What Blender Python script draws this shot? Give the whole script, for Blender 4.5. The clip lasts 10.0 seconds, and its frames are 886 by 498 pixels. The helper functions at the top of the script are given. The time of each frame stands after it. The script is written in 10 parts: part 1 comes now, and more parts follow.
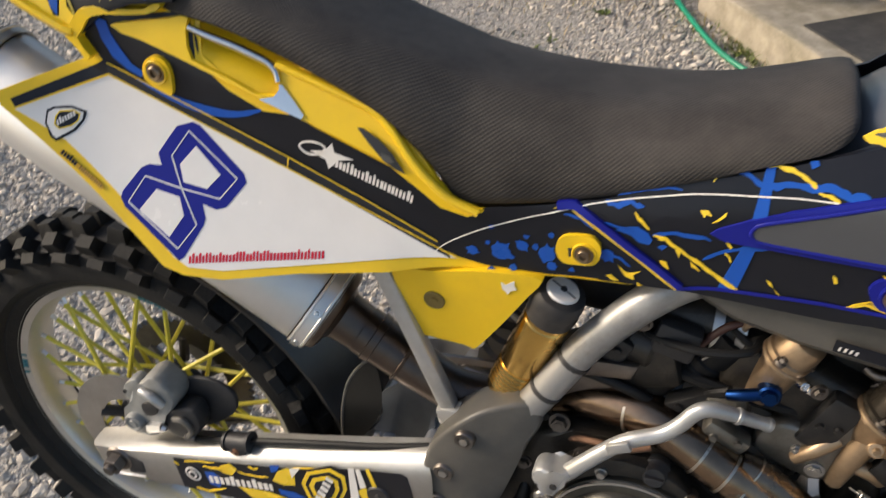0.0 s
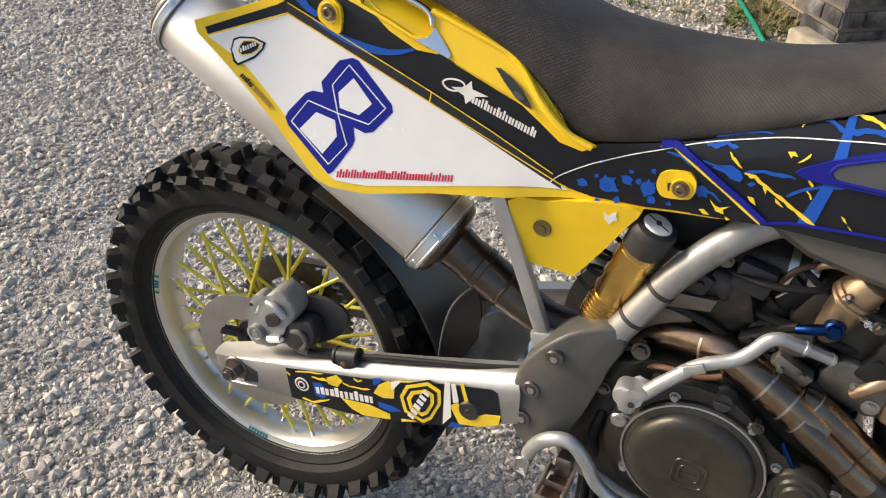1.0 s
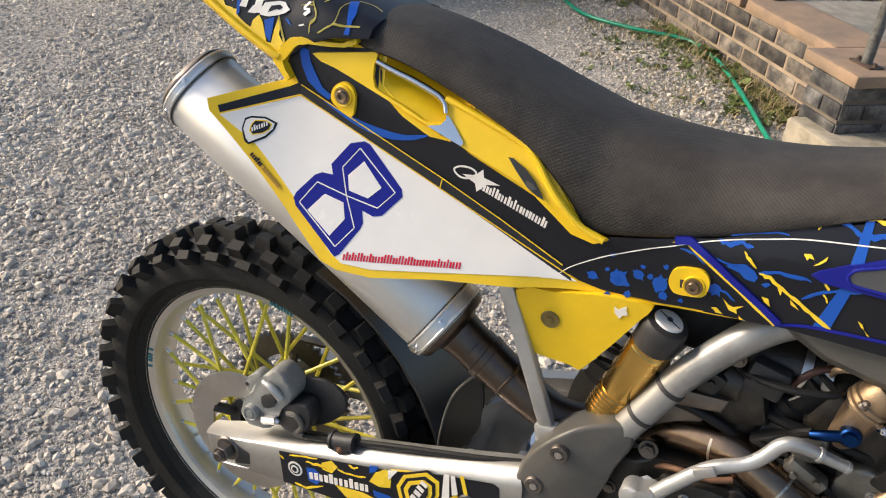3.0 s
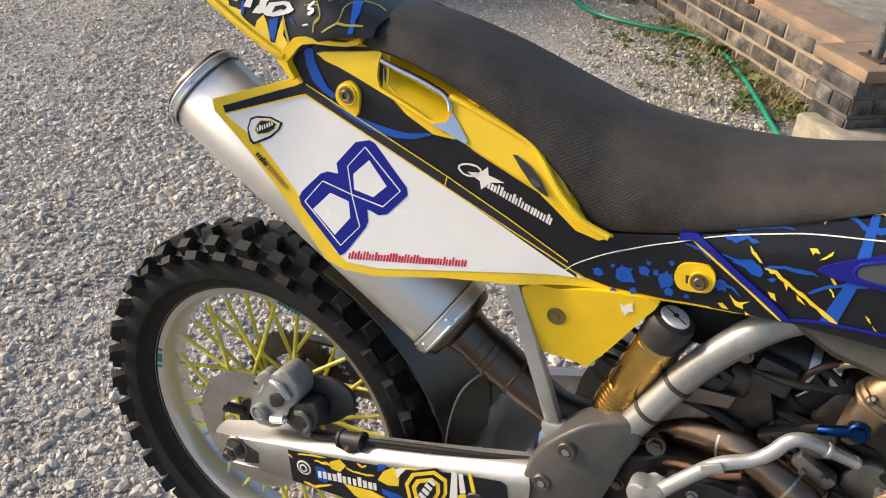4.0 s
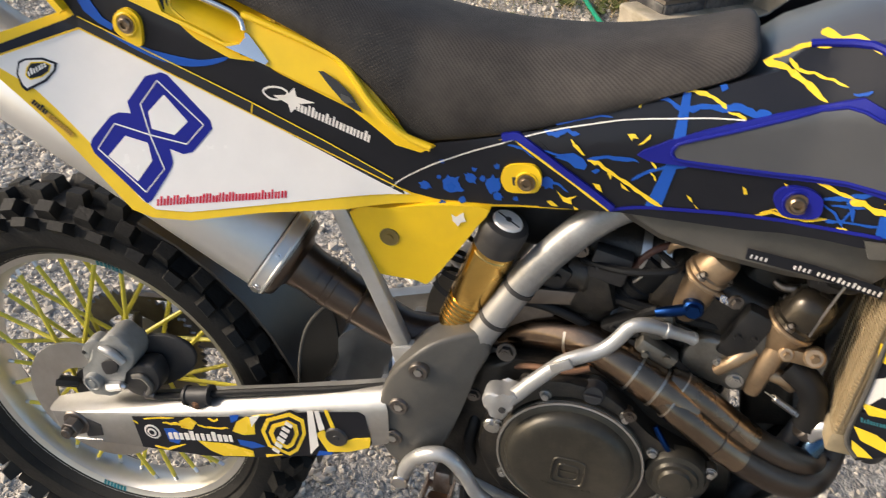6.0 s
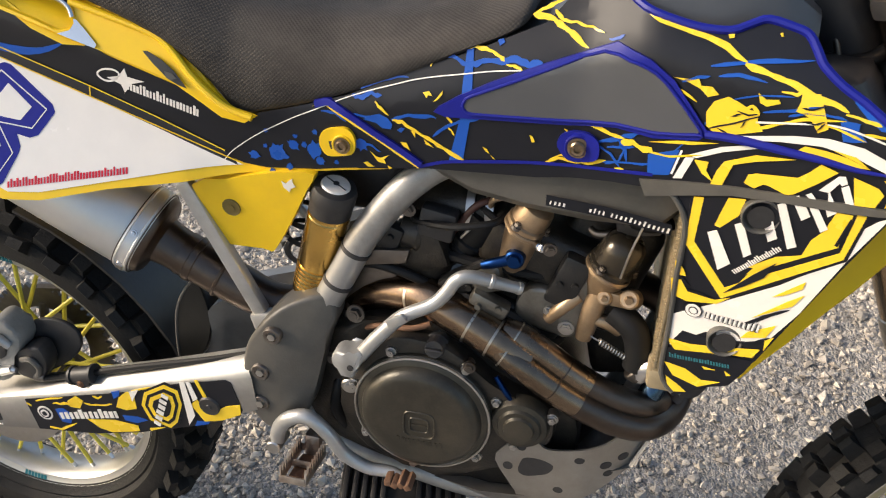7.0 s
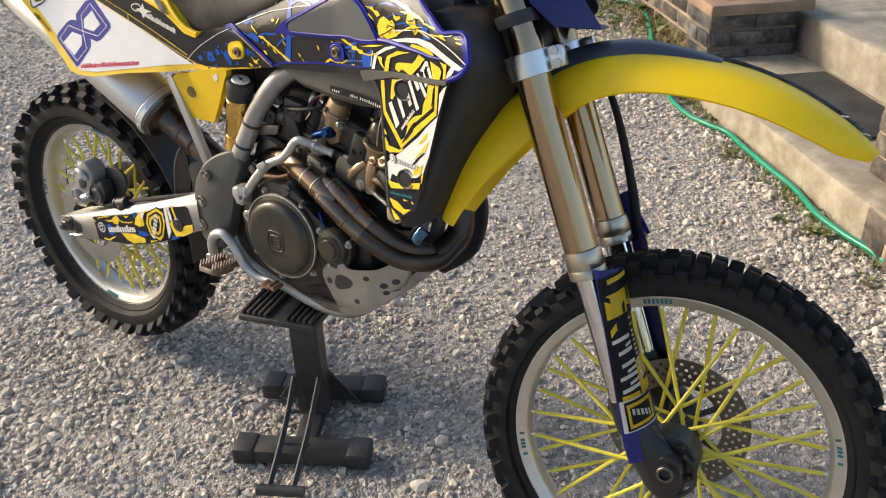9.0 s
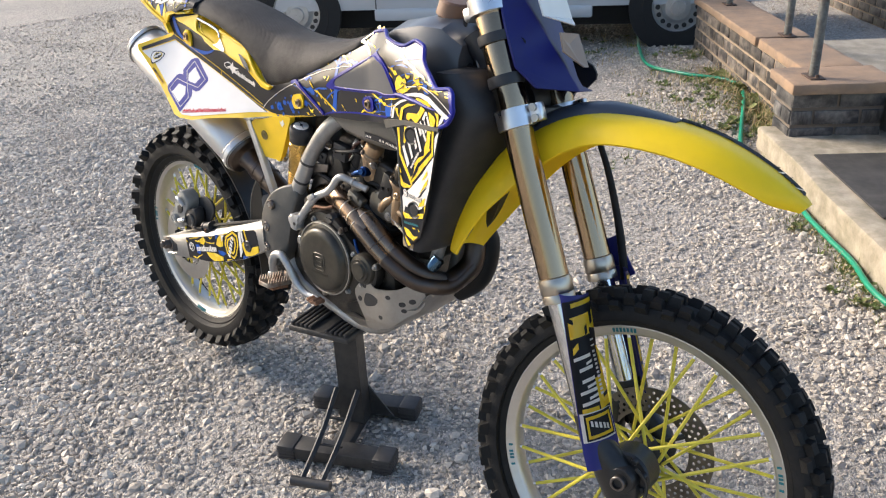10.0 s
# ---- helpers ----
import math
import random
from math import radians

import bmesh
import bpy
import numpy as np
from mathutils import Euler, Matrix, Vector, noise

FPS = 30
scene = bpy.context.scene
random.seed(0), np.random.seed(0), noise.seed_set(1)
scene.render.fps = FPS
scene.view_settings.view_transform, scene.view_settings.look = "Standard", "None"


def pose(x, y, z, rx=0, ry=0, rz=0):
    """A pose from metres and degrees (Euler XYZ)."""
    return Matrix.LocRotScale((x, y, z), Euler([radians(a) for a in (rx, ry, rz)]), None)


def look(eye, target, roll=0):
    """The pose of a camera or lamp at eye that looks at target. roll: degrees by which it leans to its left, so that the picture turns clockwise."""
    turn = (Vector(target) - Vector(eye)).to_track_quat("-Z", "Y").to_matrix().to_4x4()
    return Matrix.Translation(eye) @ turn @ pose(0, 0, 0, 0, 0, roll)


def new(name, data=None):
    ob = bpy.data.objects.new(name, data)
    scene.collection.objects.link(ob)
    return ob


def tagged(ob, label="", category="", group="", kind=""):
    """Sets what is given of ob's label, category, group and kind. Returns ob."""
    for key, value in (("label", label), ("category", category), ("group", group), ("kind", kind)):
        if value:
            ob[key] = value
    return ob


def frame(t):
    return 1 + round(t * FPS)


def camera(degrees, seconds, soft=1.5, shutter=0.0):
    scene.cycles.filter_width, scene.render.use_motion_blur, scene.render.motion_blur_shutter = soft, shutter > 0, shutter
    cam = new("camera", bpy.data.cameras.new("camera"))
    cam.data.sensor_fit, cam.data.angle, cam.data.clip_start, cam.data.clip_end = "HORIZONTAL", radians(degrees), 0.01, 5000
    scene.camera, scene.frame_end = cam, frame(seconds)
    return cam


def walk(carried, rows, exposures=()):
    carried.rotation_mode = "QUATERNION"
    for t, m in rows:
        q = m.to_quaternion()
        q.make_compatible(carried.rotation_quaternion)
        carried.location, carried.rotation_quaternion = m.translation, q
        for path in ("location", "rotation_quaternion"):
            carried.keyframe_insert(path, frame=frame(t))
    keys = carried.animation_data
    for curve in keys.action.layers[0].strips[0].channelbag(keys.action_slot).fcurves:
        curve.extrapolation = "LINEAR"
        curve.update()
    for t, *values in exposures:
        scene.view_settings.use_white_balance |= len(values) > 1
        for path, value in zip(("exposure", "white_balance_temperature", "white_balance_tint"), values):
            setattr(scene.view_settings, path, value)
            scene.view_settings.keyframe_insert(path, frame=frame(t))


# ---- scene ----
# camera and its walk
cam = camera(55.64, 10.0, soft=1.1, shutter=0.15)
PATH = [
    (0.00, (0.7140, -0.6952, 1.4312), (0.4536, 0.0398, 0.8051), 0.34),
    (0.30, (0.7526, -0.7589, 1.4543), (0.5171, 0.0471, 0.9112), -0.35),
    (0.50, (0.7292, -0.8181, 1.4537), (0.5013, -0.0114, 0.9085), 1.64),
    (0.70, (0.7382, -0.8572, 1.4308), (0.4557, -0.0894, 0.8557), 1.91),
    (1.00, (0.7255, -0.8970, 1.4127), (0.3924, -0.1625, 0.8216), 2.91),
    (1.50, (0.7121, -0.8963, 1.4019), (0.3791, -0.1521, 0.8229), 5.36),
    (2.00, (0.6995, -0.8811, 1.4019), (0.3918, -0.1201, 0.8307), 7.10),
    (2.50, (0.6948, -0.8758, 1.4109), (0.3747, -0.1068, 0.8575), 6.53),
    (3.00, (0.6996, -0.8800, 1.4187), (0.3483, -0.1025, 0.8971), 4.94),
    (4.50, (0.7065, -0.8761, 1.4162), (0.3444, -0.1052, 0.8921), 3.92),
    (5.00, (0.6876, -0.8614, 1.4144), (0.3428, -0.0833, 0.8894), 3.65),
    (5.50, (0.6907, -0.8483, 1.4099), (0.4037, -0.0596, 0.8663), 3.19),
    (6.00, (0.7285, -0.8238, 1.3920), (0.5400, -0.0393, 0.8011), 2.88),
    (6.20, (0.7549, -0.8240, 1.3874), (0.6044, -0.0421, 0.7824), 2.93),
    (6.75, (0.8670, -0.8265, 1.3780), (0.7070, -0.0403, 0.7811), 0.88),
    (7.30, (1.0650, -0.8845, 1.3757), (0.7858, -0.1014, 0.8199), -1.58),
    (7.50, (1.1533, -0.9245, 1.3776), (0.8329, -0.1502, 0.8318), -1.87),
    (8.00, (1.3787, -1.0474, 1.3845), (1.0122, -0.2823, 0.8551), -1.22),
    (8.50, (1.5929, -1.1676, 1.3879), (1.2003, -0.4095, 0.8672), -0.59),
    (9.00, (1.8177, -1.1626, 1.3895), (1.3346, -0.4439, 0.8895), -2.19),
    (9.50, (2.0703, -1.1503, 1.3996), (1.4698, -0.5026, 0.9307), -2.21),
    (10.00, (2.1697, -1.2196, 1.4208), (1.5417, -0.5643, 1.0010), -2.72),
]
walk(cam, [(t, look(eye, target, roll)) for t, eye, target, roll in PATH], [(0.0, 0.31, 6500, 10), (0.5, 0.53, 6500, 10), (1.0, 0.58, 6500, 10), (6.0, 0.55, 6550, 10), (8.0, 0.55, 6600, 10), (9.0, 0.60, 6600, 10), (9.5, 0.74, 6280, 10), (10.0, 0.85, 6200, 11)])

# ---- world and sun ----
world = bpy.data.worlds.new("sky")
scene.world = world
world.use_nodes = True
wn = world.node_tree
sky = wn.nodes.new("ShaderNodeTexSky")
sky.sky_type, sky.sun_disc = "NISHITA", False
sky.sun_elevation, sky.sun_rotation = radians(24), radians(258)
sky.air_density, sky.dust_density, sky.ozone_density = 1.0, 2.5, 1.0
wn.links.new(sky.outputs[0], wn.nodes["Background"].inputs[0])
wn.nodes["Background"].inputs[1].default_value = 0.15
sun = new("sun", bpy.data.lights.new("sun", "SUN"))
sun.data.energy, sun.data.angle, sun.data.color = 2.6, radians(16), (1.0, 0.86, 0.7)
sun.matrix_world = look((-9.0, -2.2, 5.0), (0, 0, 0))


# ---- materials ----
def mat(name, col, rough=0.5, metal=0.0, var=0.12, scale=25.0, fine=350.0, bump=0.05, dirt=None, dirt_amount=0.35, coat=0.0, rough_var=0.12, spec=0.5):
    """A surface with variation at two scales, fine relief and, where given, patches of dirt."""
    m = bpy.data.materials.new(name)
    m.use_nodes = True
    nt = m.node_tree
    b = nt.nodes["Principled BSDF"]
    tc = nt.nodes.new("ShaderNodeTexCoord")
    n1, n2 = nt.nodes.new("ShaderNodeTexNoise"), nt.nodes.new("ShaderNodeTexNoise")
    n1.inputs["Scale"].default_value, n1.inputs["Detail"].default_value = scale, 5
    n2.inputs["Scale"].default_value, n2.inputs["Detail"].default_value = fine, 3
    for n in (n1, n2):
        nt.links.new(tc.outputs["Object"], n.inputs["Vector"])
    mix = nt.nodes.new("ShaderNodeMix")
    mix.data_type = "RGBA"
    mix.inputs[6].default_value = (*[c * (1 - var) for c in col], 1)
    mix.inputs[7].default_value = (*[min(1, c * (1 + var)) for c in col], 1)
    nt.links.new(n1.outputs[0], mix.inputs[0])
    out = mix.outputs[2]
    if dirt:
        n3, ramp, over = nt.nodes.new("ShaderNodeTexNoise"), nt.nodes.new("ShaderNodeMapRange"), nt.nodes.new("ShaderNodeMix")
        n3.inputs["Scale"].default_value, n3.inputs["Detail"].default_value, n3.inputs["Roughness"].default_value = scale * 0.55, 8, 0.7
        nt.links.new(tc.outputs["Object"], n3.inputs["Vector"])
        ramp.inputs[1].default_value, ramp.inputs[2].default_value, ramp.inputs[4].default_value = 0.42, 0.68, dirt_amount
        nt.links.new(n3.outputs[0], ramp.inputs[0])
        over.data_type = "RGBA"
        over.inputs[7].default_value = (*dirt, 1)
        nt.links.new(ramp.outputs[0], over.inputs[0])
        nt.links.new(out, over.inputs[6])
        out = over.outputs[2]
    nt.links.new(out, b.inputs["Base Color"])
    mr = nt.nodes.new("ShaderNodeMapRange")
    mr.inputs[3].default_value, mr.inputs[4].default_value = max(0.03, rough - rough_var), min(1, rough + rough_var)
    nt.links.new(n1.outputs[0], mr.inputs[0])
    nt.links.new(mr.outputs[0], b.inputs["Roughness"])
    b.inputs["Metallic"].default_value = metal
    b.inputs["Coat Weight"].default_value = coat
    b.inputs["Specular IOR Level"].default_value = spec
    b.inputs["Coat Roughness"].default_value = 0.12
    if bump:
        bp = nt.nodes.new("ShaderNodeBump")
        bp.inputs["Strength"].default_value, bp.inputs["Distance"].default_value = bump, 0.002
        nt.links.new(n2.outputs[0], bp.inputs["Height"])
        nt.links.new(bp.outputs[0], b.inputs["Normal"])
    return m


YELLOW = mat("yellow_plastic", (0.88, 0.575, 0.012), 0.34, var=0.06, bump=0.03, dirt=(0.42, 0.27, 0.05), dirt_amount=0.14)
WHITE = mat("white_vinyl", (0.84, 0.80, 0.745), 0.24, var=0.03, bump=0.015, coat=0.3, dirt=(0.55, 0.53, 0.5), dirt_amount=0.12)
BLACKV = mat("black_vinyl", (0.008, 0.009, 0.014), 0.37, var=0.2, bump=0.012, spec=0.33, rough_var=0.05, dirt=(0.05, 0.05, 0.05), dirt_amount=0.06)
STRIPE = mat("dark_stripe_vinyl", (0.022, 0.024, 0.030), 0.5, var=0.15, bump=0.02, spec=0.3)
BOLTBRONZE = mat("bronzed_bolt", (0.36, 0.27, 0.18), 0.34, 1.0, var=0.2, scale=90, dirt=(0.08, 0.06, 0.045), dirt_amount=0.5)
LABELGOLD = mat("golden_label", (0.72, 0.40, 0.03), 0.3, var=0.1, bump=0.01)
LABELBROWN = mat("brown_label_print", (0.36, 0.19, 0.03), 0.3, var=0.1, bump=0.01)
TEALV = mat("teal_vinyl", (0.03, 0.16, 0.20), 0.35, var=0.1, bump=0.01)
GREYV = mat("dark_grey_vinyl", (0.075, 0.078, 0.085), 0.34, var=0.1, bump=0.02, coat=0.2)
BLUEV = mat("royal_blue_vinyl", (0.009, 0.013, 0.23), 0.34, var=0.08, bump=0.015, spec=0.3)
SPLATBLUE = mat("bright_blue_vinyl", (0.012, 0.085, 0.42), 0.32, var=0.08, bump=0.015, spec=0.3)
YELLOWV = mat("yellow_vinyl", (0.87, 0.60, 0.03), 0.26, var=0.05, bump=0.015, coat=0.3)
CRACKYELLOW = mat("pale_yellow_print", (0.66, 0.58, 0.14), 0.34, var=0.1, bump=0.01)
FENDERYELLOW = mat("bright_yellow_plastic", (0.98, 0.645, 0.012), 0.42, spec=0.28, var=0.05, bump=0.03, dirt=(0.55, 0.38, 0.06), dirt_amount=0.10)
NAVY = mat("navy_plastic", (0.014, 0.017, 0.14), 0.36, var=0.12, bump=0.04, dirt=(0.05, 0.05, 0.07), dirt_amount=0.2, spec=0.3)
RED = mat("red_vinyl", (0.62, 0.015, 0.03), 0.3, var=0.05, bump=0.01)
TEAL = mat("teal_print", (0.01, 0.16, 0.2), 0.4, var=0.05)
RUBBER = mat("tyre_rubber", (0.0095, 0.0093, 0.0092), 0.70, var=0.4, scale=22, fine=180, bump=0.5, dirt=(0.036, 0.033, 0.029), dirt_amount=0.32, spec=0.3)
BLACKP = mat("black_plastic", (0.022, 0.022, 0.024), 0.5, var=0.2, bump=0.08, dirt=(0.09, 0.08, 0.07), dirt_amount=0.3)
HUBBLACK = mat("satin_black_casting", (0.012, 0.012, 0.0125), 0.34, var=0.3, scale=30, bump=0.15, dirt=(0.045, 0.04, 0.035), dirt_amount=0.3)
FLAPGREY = mat("thin_flap_rubber", (0.010, 0.010, 0.0095), 0.42, var=0.25, scale=14, bump=0.1, dirt=(0.035, 0.032, 0.026), dirt_amount=0.4, spec=0.3)
GREYP = mat("grey_plastic", (0.082, 0.078, 0.070), 0.44, var=0.22, bump=0.1, dirt=(0.2, 0.18, 0.15), dirt_amount=0.25)
ALU = mat("aluminium", (0.74, 0.74, 0.75), 0.3, 1.0, var=0.1, bump=0.04)
SWINGALU = mat("dull_swingarm_aluminium", (0.47, 0.465, 0.45), 0.43, 0.85, var=0.12, scale=22, bump=0.05, dirt=(0.22, 0.19, 0.15), dirt_amount=0.35)
BRUSHED = mat("satin_titanium", (0.74, 0.735, 0.72), 0.40, 0.72, var=0.06, scale=8, fine=600, bump=0.04, dirt=(0.4, 0.36, 0.3), dirt_amount=0.2)
SILVER = mat("silver_paint", (0.50, 0.50, 0.49), 0.36, 0.55, var=0.08, bump=0.03, dirt=(0.14, 0.12, 0.1), dirt_amount=0.3)
FRAMESILVER = mat("worn_frame_paint", (0.37, 0.365, 0.35), 0.40, 0.5, var=0.18, scale=18, bump=0.05, dirt=(0.10, 0.085, 0.07), dirt_amount=0.62)
STEEL = mat("steel", (0.55, 0.54, 0.52), 0.34, 1.0, var=0.12, bump=0.05, dirt=(0.2, 0.16, 0.12), dirt_amount=0.3)
DARKSTEEL = mat("dark_steel", (0.20, 0.18, 0.165), 0.42, 1.0, var=0.25, bump=0.08, dirt=(0.06, 0.05, 0.04), dirt_amount=0.5)
BRONZE = mat("heat_tinted_pipe", (0.285, 0.200, 0.135), 0.24, 1.0, var=0.45, scale=16, bump=0.05, dirt=(0.055, 0.036, 0.030), dirt_amount=0.75, rough_var=0.08)
TWINBROWN = mat("smoked_pipe", (0.26, 0.195, 0.140), 0.27, 1.0, var=0.45, scale=14, bump=0.06, dirt=(0.060, 0.045, 0.038), dirt_amount=0.6)
PIPEDARK = mat("sooty_pipe", (0.115, 0.092, 0.078), 0.38, 1.0, var=0.3, scale=12, bump=0.08, dirt=(0.06, 0.05, 0.045), dirt_amount=0.6)
GOLD = mat("gold_anodised", (0.84, 0.54, 0.15), 0.23, 1.0, var=0.08, bump=0.03, dirt=(0.25, 0.15, 0.05), dirt_amount=0.25)
FORKGOLD = mat("bronze_anodised", (0.42, 0.305, 0.19), 0.17, 1.0, var=0.1, scale=10, bump=0.03)
COLLAR = mat("tan_alloy", (0.52, 0.46, 0.38), 0.32, 1.0, var=0.1, bump=0.03)
SKIDALU = mat("dull_skid_aluminium", (0.40, 0.385, 0.36), 0.46, 0.9, var=0.15, scale=20, fine=500, bump=0.08, dirt=(0.22, 0.19, 0.15), dirt_amount=0.4)
CHROME = mat("chrome", (0.72, 0.71, 0.70), 0.12, 1.0, var=0.04, bump=0.01)
ENGINE = mat("engine_black", (0.017, 0.0155, 0.0135), 0.36, 0.2, var=0.4, scale=40, bump=0.25, dirt=(0.085, 0.066, 0.046), dirt_amount=0.5)
COVER = mat("clutch_cover", (0.046, 0.043, 0.035), 0.36, 0.5, var=0.35, scale=14, bump=0.12, dirt=(0.16, 0.135, 0.10), dirt_amount=0.45)
CASTALU = mat("cast_aluminium", (0.25, 0.24, 0.215), 0.42, 0.85, var=0.25, scale=35, bump=0.25, dirt=(0.09, 0.07, 0.05), dirt_amount=0.55)
CAPBLACK = mat("oily_black_cap", (0.035, 0.030, 0.024), 0.24, 0.5, var=0.3, scale=30, bump=0.08, dirt=(0.12, 0.095, 0.06), dirt_amount=0.4)
FLOATGREY = mat("dirty_zinc", (0.060, 0.054, 0.046), 0.48, 0.5, var=0.35, scale=40, bump=0.25, dirt=(0.03, 0.024, 0.018), dirt_amount=0.5)
COPPER = mat("tan_magnesium", (0.43, 0.31, 0.195), 0.38, 0.75, var=0.25, scale=30, bump=0.12, dirt=(0.10, 0.065, 0.04), dirt_amount=0.5)
BLUED = mat("heat_blued_steel", (0.07, 0.12, 0.18), 0.24, 1.0, var=0.4, scale=30, bump=0.03)
BLUEAN = mat("blue_anodised", (0.009, 0.034, 0.125), 0.38, 1.0, var=0.1)
RUST = mat("rusty_steel", (0.20, 0.105, 0.06), 0.7, 0.3, var=0.4, scale=60, bump=0.3)
PEGSTEEL = mat("rust_flecked_steel", (0.40, 0.35, 0.30), 0.42, 0.8, var=0.3, scale=60, bump=0.2, dirt=(0.20, 0.09, 0.05), dirt_amount=0.75)
DARKRUST = mat("dark_rusty_steel", (0.085, 0.055, 0.040), 0.75, 0.2, var=0.5, scale=60, bump=0.4)
RADIATOR = mat("radiator_fins", (0.46, 0.375, 0.24), 0.55, 0.6, var=0.3, scale=60, bump=0.3)
REDHOSE = mat("red_brown_hose", (0.085, 0.035, 0.024), 0.45, var=0.3, bump=0.1)
HOSEBLACK = mat("black_hose", (0.011, 0.011, 0.0115), 0.5, spec=0.25, var=0.2, bump=0.1)
CONCRETE = mat("concrete", (0.34, 0.300, 0.235), 0.88, var=0.4, scale=13, fine=90, bump=1.0, dirt=(0.15, 0.135, 0.10), dirt_amount=0.7)
CONCRETE2 = mat("weathered_concrete", (0.385, 0.335, 0.258), 0.9, var=0.45, scale=17, fine=90, bump=1.0, dirt=(0.17, 0.155, 0.10), dirt_amount=0.75)
COPING = mat("terracotta_coping", (0.33, 0.222, 0.142), 0.85, var=0.4, scale=9, fine=110, bump=1.0, dirt=(0.17, 0.135, 0.105), dirt_amount=0.75)
MORTARG = mat("grey_mortar", (0.15, 0.125, 0.10), 0.9, var=0.3, scale=25, fine=180, bump=0.6)
BRICKP = mat("blue_black_brick", (0.030, 0.031, 0.036), 0.45, var=0.4, scale=15, fine=150, bump=0.35, dirt=(0.36, 0.34, 0.31), dirt_amount=0.55)
BRICKD = mat("dark_brick", (0.043, 0.039, 0.038), 0.62, var=0.5, scale=17, fine=150, bump=0.6, dirt=(0.36, 0.30, 0.235), dirt_amount=0.72)
MORTAR = mat("mortar", (0.34, 0.262, 0.185), 0.9, var=0.5, scale=14, fine=180, bump=0.6)
BITUMEN = mat("bitumen_mat", (0.028, 0.027, 0.026), 0.75, var=0.35, scale=12, fine=160, bump=0.5, dirt=(0.16, 0.15, 0.13), dirt_amount=0.3)
POSTPAINT = mat("flaking_grey_paint", (0.14, 0.145, 0.135), 0.65, var=0.5, scale=45, bump=0.6, dirt=(0.040, 0.028, 0.022), dirt_amount=0.95)
# black of the van's tyres, also painted where shade lies round and under it
TYRE_SHADE_BLACK = mat("van_tyre_and_shade", (0.012, 0.012, 0.012), 0.8, var=0.3, bump=0.1)
GREENHOSE = mat("green_hose", (0.008, 0.25, 0.14), 0.35, var=0.1, bump=0.03)
VANWHITE = mat("white_car_paint", (0.50, 0.52, 0.54), 0.22, var=0.03, scale=4, bump=0.0, coat=0.5)
TRIMGREY = mat("grey_bumper_plastic", (0.06, 0.06, 0.062), 0.6, var=0.15)
LEAF = mat("weed_leaf", (0.135, 0.165, 0.038), 0.55, var=0.5, scale=9, bump=0.1)
STRAW = mat("dry_grass", (0.42, 0.32, 0.165), 0.7, var=0.4, scale=9, bump=0.1)


def each_different(m, spread=0.45):
    """Shifts the pattern from piece to piece and makes some pieces lighter than others."""
    nt = m.node_tree
    oi, add, mul = nt.nodes.new("ShaderNodeObjectInfo"), nt.nodes.new("ShaderNodeVectorMath"), nt.nodes.new("ShaderNodeMath")
    mul.operation = "MULTIPLY"
    mul.inputs[1].default_value = 37.0
    nt.links.new(oi.outputs["Random"], mul.inputs[0])
    tc = [n for n in nt.nodes if n.bl_idname == "ShaderNodeTexCoord"][0]
    targets = [k.to_socket for k in nt.links if k.from_node == tc]
    nt.links.new(tc.outputs["Object"], add.inputs[0])
    nt.links.new(mul.outputs[0], add.inputs[1])
    for q in targets:
        nt.links.new(add.outputs[0], q)
    b = nt.nodes["Principled BSDF"]
    hue, mr = nt.nodes.new("ShaderNodeHueSaturation"), nt.nodes.new("ShaderNodeMapRange")
    mr.inputs[3].default_value, mr.inputs[4].default_value = 1 - spread, 1 + spread
    nt.links.new(oi.outputs["Random"], mr.inputs[0])
    nt.links.new(mr.outputs[0], hue.inputs["Value"])
    nt.links.new(b.inputs["Base Color"].links[0].from_socket, hue.inputs["Color"])
    nt.links.new(hue.outputs[0], b.inputs["Base Color"])


each_different(BRICKD)
each_different(BRICKP)


def seat_material():
    m = mat("seat_grip_cover", (0.030, 0.027, 0.025), 0.7, var=0.15, scale=10, bump=0.0, dirt=(0.112, 0.099, 0.086), dirt_amount=0.48)
    nt = m.node_tree
    b = nt.nodes["Principled BSDF"]
    b.inputs["Specular IOR Level"].default_value = 0.25
    uv, vo, bp = nt.nodes.new("ShaderNodeTexCoord"), nt.nodes.new("ShaderNodeTexVoronoi"), nt.nodes.new("ShaderNodeBump")
    mp = nt.nodes.new("ShaderNodeMapping")
    mp.inputs["Rotation"].default_value = (0, 0, radians(45))
    vo.voronoi_dimensions = "2D"
    vo.inputs["Scale"].default_value, vo.inputs["Randomness"].default_value = 290, 0.0
    nt.links.new(uv.outputs["UV"], mp.inputs[0])
    nt.links.new(mp.outputs[0], vo.inputs["Vector"])
    nt.links.new(vo.outputs["Distance"], bp.inputs["Height"])
    bp.inputs["Strength"].default_value, bp.inputs["Distance"].default_value = 0.5, 0.0015
    nt.links.new(bp.outputs[0], nt.nodes["Principled BSDF"].inputs["Normal"])
    return m


SEATCOVER = seat_material()


